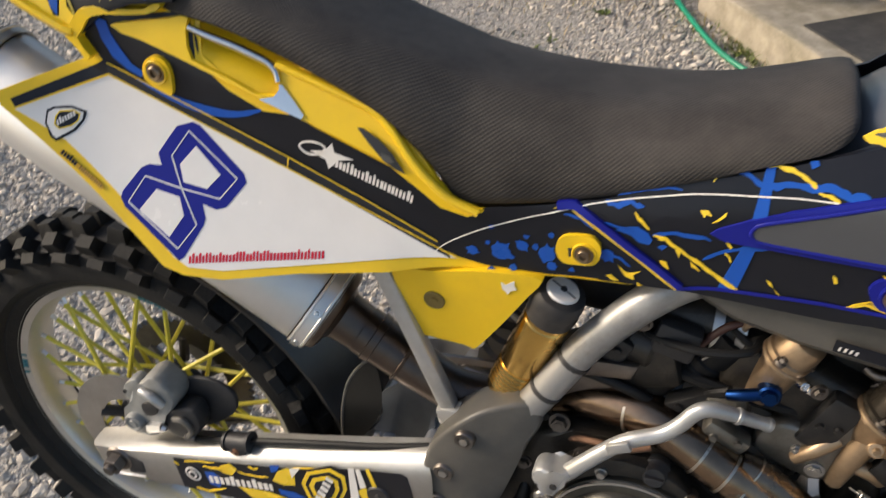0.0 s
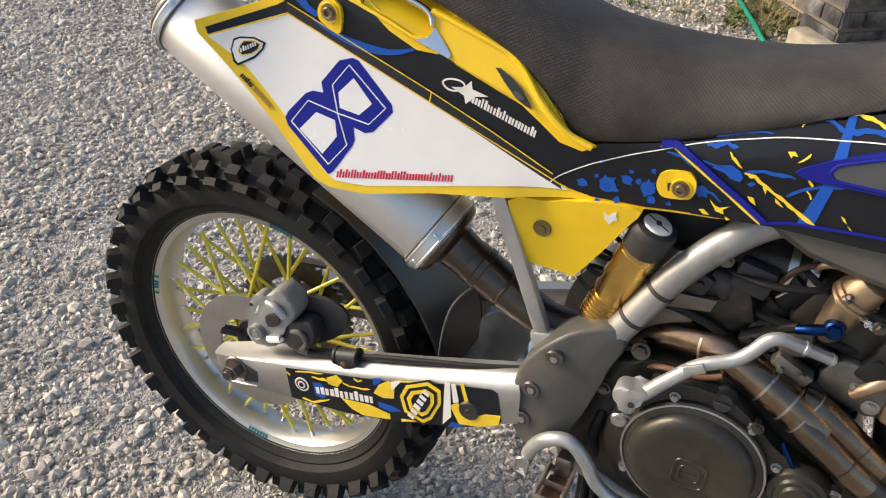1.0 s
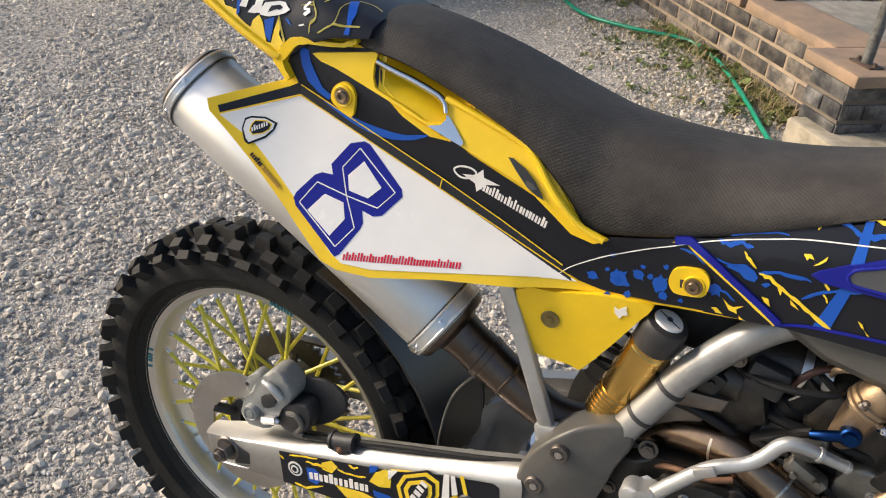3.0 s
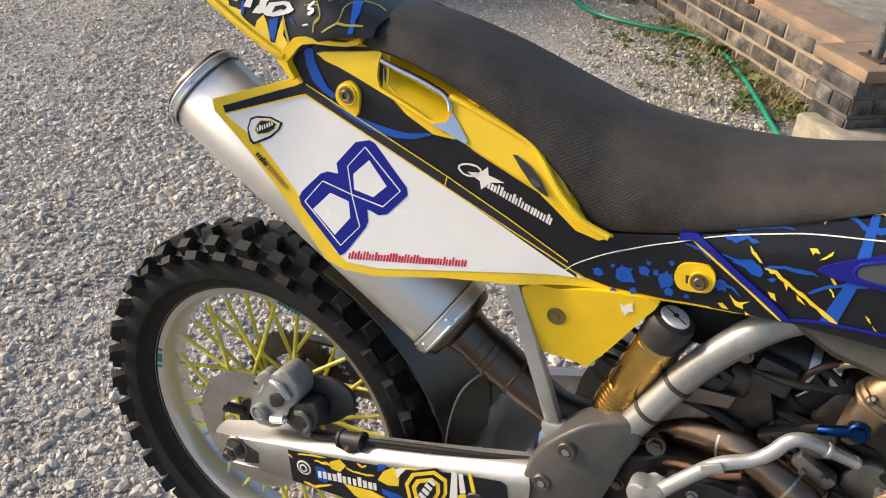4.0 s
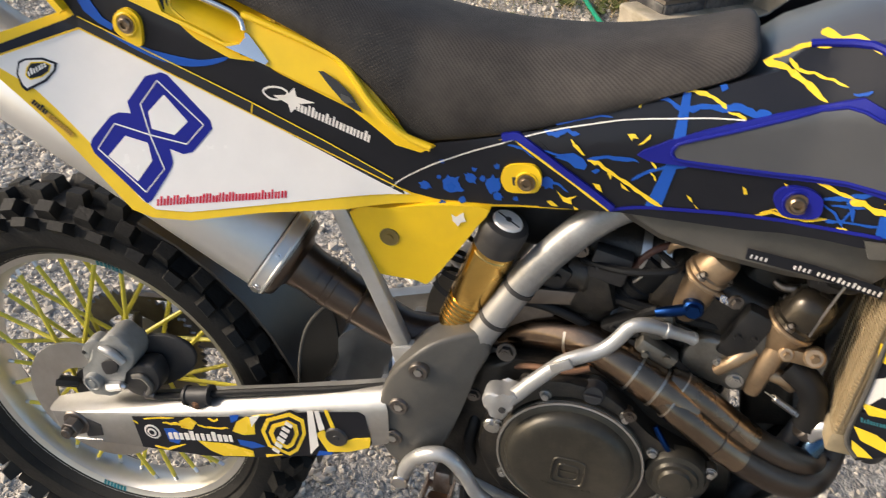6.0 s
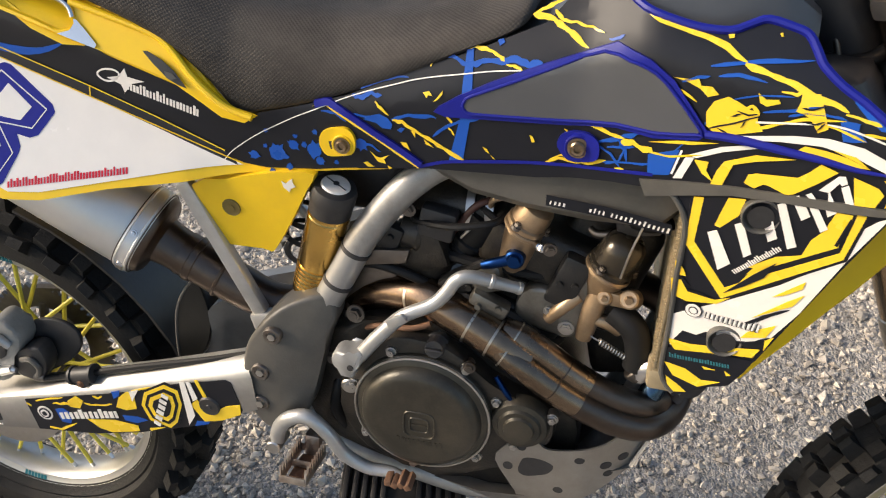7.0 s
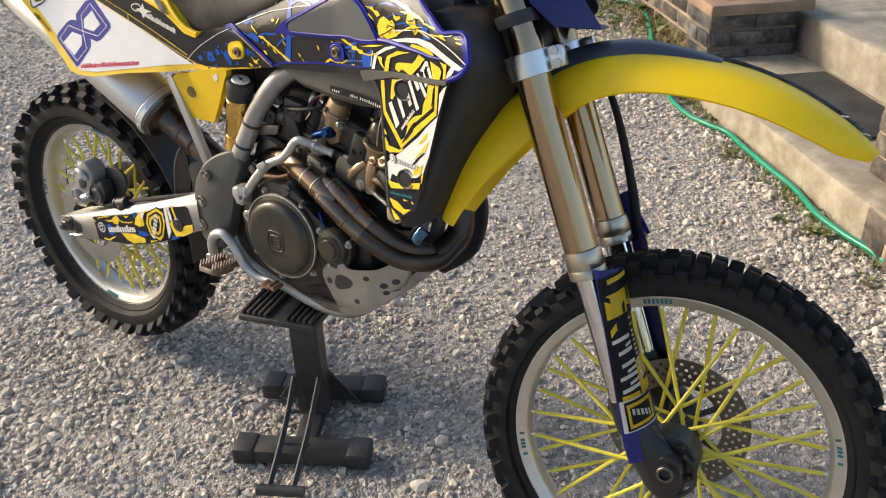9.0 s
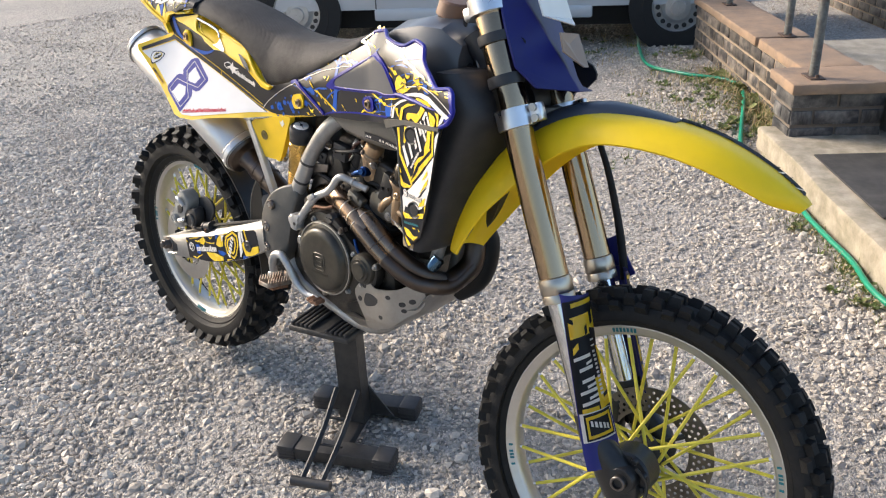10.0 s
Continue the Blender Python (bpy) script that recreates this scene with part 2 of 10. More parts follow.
def ground_material():
    m = bpy.data.materials.new("gravel_and_dust")
    m.use_nodes = True
    nt = m.node_tree
    b = nt.nodes["Principled BSDF"]
    tc = nt.nodes.new("ShaderNodeTexCoord")

    def node(kind, **kw):
        n = nt.nodes.new(kind)
        nt.links.new(tc.outputs["Object"], n.inputs["Vector"])
        for k, v in kw.items():
            n.inputs[k].default_value = v
        return n
    vo = node("ShaderNodeTexVoronoi", Scale=85.0)
    vo2 = node("ShaderNodeTexVoronoi", Scale=190.0)
    big = node("ShaderNodeTexNoise", Scale=1.3, Detail=5.0)
    fine = node("ShaderNodeTexNoise", Scale=260.0, Detail=4.0)
    base = nt.nodes.new("ShaderNodeMix")
    base.data_type = "RGBA"
    base.inputs[6].default_value, base.inputs[7].default_value = (0.30, 0.280, 0.254, 1), (0.48, 0.445, 0.396, 1)
    nt.links.new(big.outputs[0], base.inputs[0])
    sep = nt.nodes.new("ShaderNodeSeparateColor")
    nt.links.new(vo.outputs["Color"], sep.inputs[0])
    mr = nt.nodes.new("ShaderNodeMapRange")
    mr.inputs[3].default_value, mr.inputs[4].default_value = 0.62, 1.32
    nt.links.new(sep.outputs[0], mr.inputs[0])
    mul = nt.nodes.new("ShaderNodeMix")
    mul.data_type, mul.blend_type = "RGBA", "MULTIPLY"
    mul.inputs[0].default_value = 1.0
    nt.links.new(base.outputs[2], mul.inputs[6])
    nt.links.new(mr.outputs[0], mul.inputs[7])
    nt.links.new(mul.outputs[2], b.inputs["Base Color"])
    b.inputs["Roughness"].default_value = 0.9
    add = nt.nodes.new("ShaderNodeMath")
    add.operation = "ADD"
    nt.links.new(vo.outputs["Distance"], add.inputs[0])
    nt.links.new(vo2.outputs["Distance"], add.inputs[1])
    add2 = nt.nodes.new("ShaderNodeMath")
    add2.operation = "MULTIPLY_ADD"
    nt.links.new(fine.outputs[0], add2.inputs[0])
    add2.inputs[1].default_value = -0.8
    nt.links.new(add.outputs[0], add2.inputs[2])
    bp = nt.nodes.new("ShaderNodeBump")
    bp.invert = True
    bp.inputs["Strength"].default_value, bp.inputs["Distance"].default_value = 0.75, 0.009
    nt.links.new(add2.outputs[0], bp.inputs["Height"])
    nt.links.new(bp.outputs[0], b.inputs["Normal"])
    return m


def stone_material():
    """Stones that differ one from another."""
    m = mat("limestone_chips", (0.58, 0.535, 0.475), 0.85, var=0.2, scale=60, fine=300, bump=0.4)
    nt = m.node_tree
    b = nt.nodes["Principled BSDF"]
    old = b.inputs["Base Color"].links[0].from_socket
    ge = nt.nodes.new("ShaderNodeNewGeometry")
    ra = nt.nodes.new("ShaderNodeValToRGB")
    ra.color_ramp.elements[0].color, ra.color_ramp.elements[1].color = (0.52, 0.51, 0.50, 1), (1.18, 1.15, 1.10, 1)
    e = ra.color_ramp.elements.new(0.55)
    e.color = (0.88, 0.85, 0.80, 1)
    mul = nt.nodes.new("ShaderNodeMix")
    mul.data_type, mul.blend_type = "RGBA", "MULTIPLY"
    mul.inputs[0].default_value = 1.0
    nt.links.new(ge.outputs["Random Per Island"], ra.inputs[0])
    nt.links.new(old, mul.inputs[6])
    nt.links.new(ra.outputs[0], mul.inputs[7])
    nt.links.new(mul.outputs[2], b.inputs["Base Color"])
    return m


GRAVEL, STONE = ground_material(), stone_material()


# ---- building helpers ----
def V(*a):
    return Vector(a)


def finish(name, bm, material, sharp=38):
    bmesh.ops.recalc_face_normals(bm, faces=bm.faces)
    me = bpy.data.meshes.new(name)
    bm.to_mesh(me)
    bm.free()
    me.materials.append(material)
    for p in me.polygons:
        p.use_smooth = True
    me.set_sharp_from_angle(angle=radians(sharp))
    return me


def part(name, bm, material, parent=None, label="", m=None, sharp=38):
    """Links a bmesh as one mesh object, under a thing or a part."""
    ob = new(name, finish(name, bm, material, sharp))
    if parent:
        ob.parent = parent
    if m is not None:
        ob.matrix_basis = m
    if label:
        tagged(ob, label)
    return ob


def spline(pts, n=6, closed=False):
    """Points along a Catmull-Rom curve through pts."""
    p = [Vector(q) for q in pts]
    k = len(p)
    out = []
    for i in range(k if closed else k - 1):
        if closed:
            a, b, c, d = p[i - 1], p[i], p[(i + 1) % k], p[(i + 2) % k]
        else:
            a, b, c, d = p[max(i - 1, 0)], p[i], p[i + 1], p[min(i + 2, k - 1)]
        for j in range(n):
            t = j / n
            out.append(0.5 * ((2 * b) + (c - a) * t + (2 * a - 5 * b + 4 * c - d) * t * t + (3 * b - a - 3 * c + d) * t ** 3))
    if not closed:
        out.append(p[-1])
    return out


def loft(bm, rings, closed=True, caps=True):
    vs = [[bm.verts.new(q) for q in r] for r in rings]
    n = len(rings[0])
    for a, b in zip(vs, vs[1:]):
        for i in range(n if closed else n - 1):
            j = (i + 1) % n
            bm.faces.new((a[i], a[j], b[j], b[i]))
    if caps and closed:
        bm.faces.new(vs[0][::-1])
        bm.faces.new(vs[-1])
    return vs


def tube(bm, pts, r, seg=12, smooth=6, flat=1.0, caps=True):
    """A tube through pts; r is one radius or one for each point; flat squeezes it."""
    p = [Vector(q) for q in pts]
    rr = list(r) if isinstance(r, (list, tuple)) else [r] * len(p)
    if smooth > 1 and len(p) > 2:
        q = spline(p, smooth)
        rr = [rr[min(int(i / smooth), len(rr) - 1)] + (rr[min(int(i / smooth) + 1, len(rr) - 1)] - rr[min(int(i / smooth), len(rr) - 1)]) * ((i % smooth) / smooth) for i in range(len(q))]
        p = q
    t = (p[1] - p[0]).normalized()
    side = t.orthogonal().normalized()
    rings = []
    for i, c in enumerate(p):
        d = (p[min(i + 1, len(p) - 1)] - p[max(i - 1, 0)]).normalized()
        side = (side - d * side.dot(d)).normalized()
        up = d.cross(side)
        rings.append([c + (side * math.cos(a) + up * math.sin(a) * flat) * rr[i] for a in [2 * math.pi * k / seg for k in range(seg)]])
    loft(bm, rings, caps=caps)


def axes(p0, p1):
    """A frame at p0 whose z runs to p1."""
    d = Vector(p1) - Vector(p0)
    return Matrix.Translation(p0) @ d.to_track_quat("Z", "Y").to_matrix().to_4x4()


def cyl(bm, p0, p1, r0, r1=None, seg=20, bevel=0.0):
    """A cylinder or cone from p0 to p1, with softened rims."""
    r1 = r0 if r1 is None else r1
    m, h = axes(p0, p1), (Vector(p1) - Vector(p0)).length
    b = min(bevel, h * 0.45)
    prof = [(r0 - b, 0), (r0, b), (r1, h - b), (r1 - b, h)] if b else [(r0, 0), (r1, h)]
    loft(bm, [[m @ V(r * math.cos(a), r * math.sin(a), z) for a in [2 * math.pi * k / seg for k in range(seg)]] for r, z in prof])


def lathe(bm, prof, m=None, seg=48, closed=False, arc=None):
    """Turns a profile of (radius, height) about the z axis of m."""
    m = m or Matrix()
    rings = [[m @ V(r * math.cos(2 * math.pi * k / seg), r * math.sin(2 * math.pi * k / seg), z) for r, z in prof] for k in range(seg)]
    vs = [[bm.verts.new(q) for q in r] for r in rings]
    n = len(prof)
    for k in range(seg):
        a, b = vs[k], vs[(k + 1) % seg]
        for i in range(n if closed else n - 1):
            j = (i + 1) % n
            bm.faces.new((a[i], a[j], b[j], b[i]))
    if not closed:
        for i, s in ((0, 1), (n - 1, -1)):
            if prof[i][0] > 1e-5:
                bm.faces.new([vs[k][i] for k in range(seg)][::s])


def box(bm, size, m=None, bevel=0.0, seg=2):
    sx, sy, sz = [s / 2 for s in size]
    m = m or Matrix()
    v = [bm.verts.new(m @ V(x * sx, y * sy, z * sz)) for x in (-1, 1) for y in (-1, 1) for z in (-1, 1)]
    f = [bm.faces.new([v[i] for i in q]) for q in ((0, 1, 3, 2), (4, 6, 7, 5), (0, 4, 5, 1), (2, 3, 7, 6), (0, 2, 6, 4), (1, 5, 7, 3))]
    if bevel:
        e = {e for q in f for e in q.edges}
        bmesh.ops.bevel(bm, geom=list(e), offset=bevel, segments=seg, affect="EDGES", profile=0.5)


def prism(bm, outline, y0, y1, bevel=0.0):
    """An outline in x and z, made solid from y0 to y1."""
    a = [bm.verts.new((x, y0, z)) for x, z in outline]
    b = [bm.verts.new((x, y1, z)) for x, z in outline]
    n = len(outline)
    fa, fb = bm.faces.new(a), bm.faces.new(b[::-1])
    for i in range(n):
        bm.faces.new((a[i], b[i], b[(i + 1) % n], a[(i + 1) % n]))
    if bevel:
        bmesh.ops.bevel(bm, geom=list(set(fa.edges) | set(fb.edges)), offset=bevel, segments=2, affect="EDGES", profile=0.5)


def bolt(bm, p, d, r=0.008, h=0.006):
    """A flanged hex bolt head at p that faces along d."""
    d = Vector(d).normalized()
    p = Vector(p)
    cyl(bm, p - d * 0.002, p + d * 0.002, r * 1.35, seg=16)
    cyl(bm, p + d * 0.002, p + d * h, r, r * 0.94, seg=6)
    cyl(bm, p + d * h, p + d * (h + 0.001), r * 0.55, seg=10)


def smooth2(pts, n=4, closed=True):
    return [(q.x, q.z) for q in spline([(x, 0, z) for x, z in pts], n, closed)]


def ribbon(pts, w, n=4):
    """The outline of a stroke along pts in x and z; w: one width, or one for each point."""
    c = spline([(x, 0, z) for x, z in pts], n)
    ws = list(w) if isinstance(w, (list, tuple)) else [w] * len(pts)
    left, right = [], []
    for i, p in enumerate(c):
        d = (c[min(i + 1, len(c) - 1)] - c[max(i - 1, 0)]).normalized()
        k = min(i / n, len(ws) - 1)
        a = ws[int(k)] + (ws[min(int(k) + 1, len(ws) - 1)] - ws[int(k)]) * (k - int(k))
        left.append((p.x - d.z * a / 2, p.z + d.x * a / 2))
        right.append((p.x + d.z * a / 2, p.z - d.x * a / 2))
    return left + right[::-1]


def skin(bm, outline, surface, off=0.0, thick=0.003, grid=0.03, side=-1):
    """A shell cut to an outline in x and z, laid on y = surface(x, z); side 1 mirrors it to the other flank."""
    b2 = bmesh.new()
    f = b2.faces.new([b2.verts.new((x, 0, z)) for x, z in outline])
    b2.normal_update()
    bmesh.ops.triangulate(b2, faces=[f], ngon_method="EAR_CLIP")
    xs, zs = [x for x, _ in outline], [z for _, z in outline]
    for lo, hi, no in ((min(xs), max(xs), (1, 0, 0)), (min(zs), max(zs), (0, 0, 1))):
        k = math.ceil(lo / grid)
        while k * grid < hi and hi - lo > grid * 0.7:
            c = Vector(no) * (k * grid)
            bmesh.ops.bisect_plane(b2, geom=b2.verts[:] + b2.edges[:] + b2.faces[:], plane_co=c, plane_no=no, dist=1e-6)
            k += 1
    if surface is flank:
        (xa, za), (xb, zb) = CREASE
        bmesh.ops.bisect_plane(b2, geom=b2.verts[:] + b2.edges[:] + b2.faces[:], plane_co=(xa, 0, za), plane_no=(za - zb, 0, xb - xa), dist=1e-6)
    front, back = {}, {}
    for v in b2.verts:
        y = surface(v.co.x, v.co.z)
        front[v] = bm.verts.new((v.co.x, (y - off) * -side, v.co.z))
        back[v] = bm.verts.new((v.co.x, (y - off + thick) * -side, v.co.z))
    for q in b2.faces:
        bm.faces.new([front[v] for v in q.verts])
        bm.faces.new([back[v] for v in q.verts][::-1])
    for e in b2.edges:
        if len(e.link_faces) == 1:
            a, b = e.verts
            bm.faces.new((front[a], front[b], back[b], back[a]))
    b2.free()


def thing(name, label, category, m=None, group="", kind=""):
    """An Empty at a thing's base, which parents its parts."""
    ob = new(name)
    ob.empty_display_size = 0.1
    if m is not None:
        ob.matrix_basis = m
    return tagged(ob, label, category, group, kind)


# ---- the setting ----
HOUSE = Matrix(((0.64, 0.768, 0, -0.0218), (-0.768, 0.64, 0, -0.0442), (0, 0, 1, 0), (0, 0, 0, 1)))


def ease(a, b, q):
    k = min(1.0, max(0.0, (q - a) / (b - a)))
    return k * k * (3 - 2 * k)


def ground_height(x, y):
    """Uneven ground that banks up towards the house wall."""
    u, v = 0.64 * x - 0.768 * y, 0.768 * x + 0.64 * y
    bank = (0.052 + 0.053 * (1 - ease(-2.0, -1.1, u))) * ease(1.25, 2.25, v) * ease(-4.7, -3.7, u)
    return bank + 0.006 * noise.noise(V(x * 1.7, y * 1.7, 0)) + 0.004 * noise.noise(V(x * 6, y * 6, 3)) - 0.016 * math.exp(-((x - 1.5) ** 2 + y * y) / 0.09)


def build_ground():
    bm = bmesh.new()
    s = [math.copysign(abs(k / 70) ** 3.2 * 240 + abs(k / 70) * 3.0, k) for k in range(-70, 71)]
    vs = [[bm.verts.new((0.4 + x, 1.2 + y, ground_height(0.4 + x, 1.2 + y) if abs(x) + abs(y) < 30 else 0)) for y in s] for x in s]
    for i in range(140):
        for j in range(140):
            bm.faces.new((vs[i][j], vs[i + 1][j], vs[i + 1][j + 1], vs[i][j + 1]))
    tagged(part("ground", bm, GRAVEL), "compacted pale grey gravel yard with dusty patches", "ground", kind="structure")


def scatter(name, label, count, area, sizes, dens, seed, material=STONE, chips=False):
    """Loose crushed stones on the ground, as one mesh."""
    rng = np.random.default_rng(seed)
    b = bmesh.new()
    bmesh.ops.create_icosphere(b, subdivisions=1, radius=1)
    base = np.array([v.co[:] for v in b.verts])
    tris = np.array([[v.index for v in f.verts] for f in b.faces])
    b.free()
    if chips:
        base = np.array([(1, 0, 0), (-1, 0, 0), (0, 1, 0), (0, -1, 0), (0, 0, 1), (0, 0, -1)]) * 1.15
        tris = np.array([(0, 2, 4), (2, 1, 4), (1, 3, 4), (3, 0, 4), (2, 0, 5), (1, 2, 5), (3, 1, 5), (0, 3, 5)])
    x0, x1, y0, y1 = area
    xy = np.empty((0, 2))
    while len(xy) < count:
        c = np.column_stack([rng.uniform(x0, x1, count * 2), rng.uniform(y0, y1, count * 2)])
        c = c[rng.random(len(c)) < dens(c[:, 0], c[:, 1])]
        xy = np.vstack([xy, c])
    xy = xy[:count]
    r = sizes[0] + (sizes[1] - sizes[0]) * rng.random(count) ** 2.8
    q = rng.normal(size=(count, 4))
    q /= np.linalg.norm(q, axis=1)[:, None]
    w, x, y, z = q.T
    rot = np.stack([1 - 2 * (y * y + z * z), 2 * (x * y - z * w), 2 * (x * z + y * w), 2 * (x * y + z * w), 1 - 2 * (x * x + z * z), 2 * (y * z - x * w), 2 * (x * z - y * w), 2 * (y * z + x * w), 1 - 2 * (x * x + y * y)], 1).reshape(-1, 3, 3)
    verts = (base[None] + (0.55 * (rng.random((count, len(base), 3)) - 0.5) if chips else 0)) * (1 + 0.45 * (rng.random((count, len(base), 1)) - 0.5)) * (r[:, None] * np.column_stack([np.ones(count), 0.55 + 0.4 * rng.random(count), 0.45 + 0.35 * rng.random(count)]))[:, None, :]
    verts = np.einsum("nij,nkj->nki", rot, verts)
    verts[:, :, 2] *= 0.8
    h = np.array([ground_height(a, b_) for a, b_ in xy])
    verts += np.column_stack([xy, h + r * 0.12])[:, None, :]
    faces = (tris[None] + (np.arange(count) * len(base))[:, None, None]).reshape(-1, 3)
    me = bpy.data.meshes.new(name)
    me.from_pydata(verts.reshape(-1, 3), [], faces)
    me.materials.append(material)
    tagged(new(name, me), label, "gravel", kind="stuff")


def house(u, v):
    return 0.64 * u + 0.768 * v, -0.768 * u + 0.64 * v


def off_yard(x, y):
    u, v = 0.64 * x - 0.768 * y, 0.768 * x + 0.64 * y
    return (v < np.where(u < -1.76, 2.36, 2.15)) | ((v > 2.66) & (v < 4.0) & (u < -2.95))


build_ground()


def coarse(x, y):
    foot = 0.40 * np.exp(-((0.768 * x + 0.64 * y - 2.0) / 0.35) ** 2)
    near = np.clip(1.6 - np.hypot(x - 0.6, y - 0.6) / 3.3, 0, 1)
    drift = 0.42 + 0.75 / (1 + np.exp((x * 0.75 + y * 0.55 + 0.05) * 3.0)) - 0.14 * ((x > 0.6) & (y < 0.9))
    patch = 0.5 + 0.5 * np.sin(x * 2.1 + 1.3 * np.sin(y * 1.7)) * np.sin(y * 2.6 + 0.7)
    return np.where(off_yard(x, y), np.clip((drift + foot) * (0.30 + 1.0 * patch), 0, 1) * near, 0)


def heaps(x, y):
    foot = 0.42 * np.exp(-((0.768 * x + 0.64 * y - 1.95) / 0.30) ** 2) * (x > -1.5)
    return np.clip(coarse(x, y) * (0.10 + foot + 0.9 / (1 + np.exp((x * 0.75 + y * 0.55 + 0.10) * 4.0))), 0, 1)


def far_chips(x, y):
    return np.where(off_yard(x, y), np.clip(0.35 + 0.25 * np.hypot(x - 0.6, y - 0.6) / 3.0, 0, 1), 0)


scatter("gravel", "loose crushed limestone chips strewn over the yard", 150000, (-4.0, 3.4, -1.3, 4.2), (0.003, 0.0115), coarse, 3, chips=True)
scatter("gravel_far", "loose limestone chips farther across the yard", 60000, (-7.5, 3.5, -1.0, 8.0), (0.005, 0.017), far_chips, 5, chips=True)
scatter("pebbles", "worn grey pebbles bedded among the chips", 26000, (-3.2, 3.2, -1.2, 3.6), (0.006, 0.0150), coarse, 9)
scatter("large_stones", "scattered larger pale limestone pieces", 11000, (-2.8, 3.0, -1.2, 3.4), (0.009, 0.024), heaps, 8)


def slab(name, label, category, u0, u1, v0, v1, z0, z1, material, kind="structure", bevel=0.012, rough=0.0):
    bm = bmesh.new()
    box(bm, (u1 - u0, v1 - v0, z1 - z0), Matrix.Translation(((u0 + u1) / 2, (v0 + v1) / 2, (z0 + z1) / 2)), bevel, 2)
    if rough:
        bmesh.ops.subdivide_edges(bm, edges=[e for e in bm.edges if e.calc_length() > 0.12], cuts=14, use_grid_fill=True)
        for q in bm.verts:
            q.co += 0.5 * rough * noise.noise_vector(q.co * 9) + 0.5 * rough * noise.noise_vector(q.co * 30)
    return tagged(part(name, bm, material, m=HOUSE), label, category, kind=kind)


slab("step_lower", "worn concrete doorstep slab with a crumbling edge", "step", -1.692, 2.6, 2.206, 2.76, -0.05, 0.195, CONCRETE2, rough=0.014)
slab("step_upper", "pale concrete upper step and landing", "step", -1.50, 2.6, 2.735, 3.75, -0.05, 0.370, CONCRETE, rough=0.008)
slab("landing", "concrete landing behind the low brick wall", "landing", -2.80, -1.505, 2.737, 3.6, -0.05, 0.366, CONCRETE, rough=0.006)
slab("entrance_mat", "dark bitumen mat lying on the lower step", "mat", -1.219, -0.515, 2.305, 2.70, 0.197, 0.205, BITUMEN, kind="", bevel=0.003)


def brick_wall(name, label, u0, u1, v0, v1, z0, z1, stepped=None, each=True, end=1, material=BRICKD, joint=0.017, mortar=MORTAR):
    """A stretcher-bond wall; its bricks stand proud of the mortar."""
    core = bmesh.new()
    box(core, (u1 - u0 - 0.012, v1 - v0 - 0.012, z1 - z0), Matrix.Translation(((u0 + u1) / 2, (v0 + v1) / 2, (z0 + z1) / 2)))
    wall = tagged(part(name, core, mortar, m=HOUSE), label, "wall", kind="structure")
    rng = random.Random(len(name))
    meshes = []
    for k in range(5):
        bm = bmesh.new()
        box(bm, (0.213, 0.1, 0.064), None, 0.005, 2)
        for q in bm.verts:
            q.co += 0.0025 * noise.noise_vector(q.co * 25 + V(k, 0, 0))
        meshes.append(finish("brick", bm, material))
    joined = []
    rows = round((z1 - z0) / 0.074)
    for r in range(rows):
        z = z0 + (r + 0.5) * (z1 - z0) / rows
        for face, a0, a1 in (("front", u0, u1), ("end", v0, v1)):
            length = a1 - a0
            n = max(1, round(length / 0.225))
            shift = 0.5 if r % 2 else 0.0
            for i in range(n + (1 if shift else 0)):
                lo, hi = max(a0, a0 + (i - shift) * length / n), min(a1, a0 + (i + 1 - shift) * length / n)
                if hi - lo < 0.05:
                    continue
                mid, s = (lo + hi) / 2, (hi - lo - joint) / 0.213
                if face == "front":
                    if stepped and mid > stepped[0] and z < stepped[1]:
                        continue
                    m = Matrix.Translation((mid, v0 + 0.05 - rng.uniform(-0.002, 0.003), z + rng.uniform(-0.002, 0.002))) @ Matrix.Diagonal((s, 1, 1, 1))
                else:
                    if stepped and z < stepped[1]:
                        continue
                    m = Matrix.Translation((u1 - 0.05 + rng.uniform(0.001, 0.003) if end > 0 else u0 + 0.05 - rng.uniform(0.001, 0.003), mid, z)) @ Matrix.Rotation(radians(90), 4, "Z") @ Matrix.Diagonal((s, 1, 1, 1))
                joined.append((rng.choice(meshes), m))
    if each:
        for me, m in joined:
            o = new("brick", me)
            o.parent, o.matrix_basis = wall, m
    else:
        bm = bmesh.new()
        for me, m in joined:
            k = len(bm.verts)
            bm.from_mesh(me)
            bm.verts.ensure_lookup_table()
            for q in bm.verts[k:]:
                q.co = m @ q.co
        part("brickwork", bm, material, wall)
    return wall


brick_wall("wall_low", "low dark-brick garden wall with wide peach mortar joints", -4.02, -1.7435, 2.412, 2.685, 0.0, 0.40)
brick_wall("wall_pier", "blue-black brick pier with white lime streaks ending the low wall", -1.742, -1.505, 2.284, 2.703, 0.0, 0.40, stepped=(-1.692, 0.19), material=BRICKP, joint=0.011, mortar=MORTARG)
brick_wall("wall_far", "low dark-brick wall across the far path", -7.6, 1.2, 4.15, 4.37, 0.0, 0.37, each=False)
brick_wall("wall_porch", "dark-brick porch pier standing on the lower step", -0.27, 1.4, 2.33, 2.63, 0.197, 0.49, end=-1)
brick_wall("wall_kerb", "dark bricks set in the front of the lower step", -0.05, 1.4, 2.199, 2.31, 0.0, 0.192, end=-1)
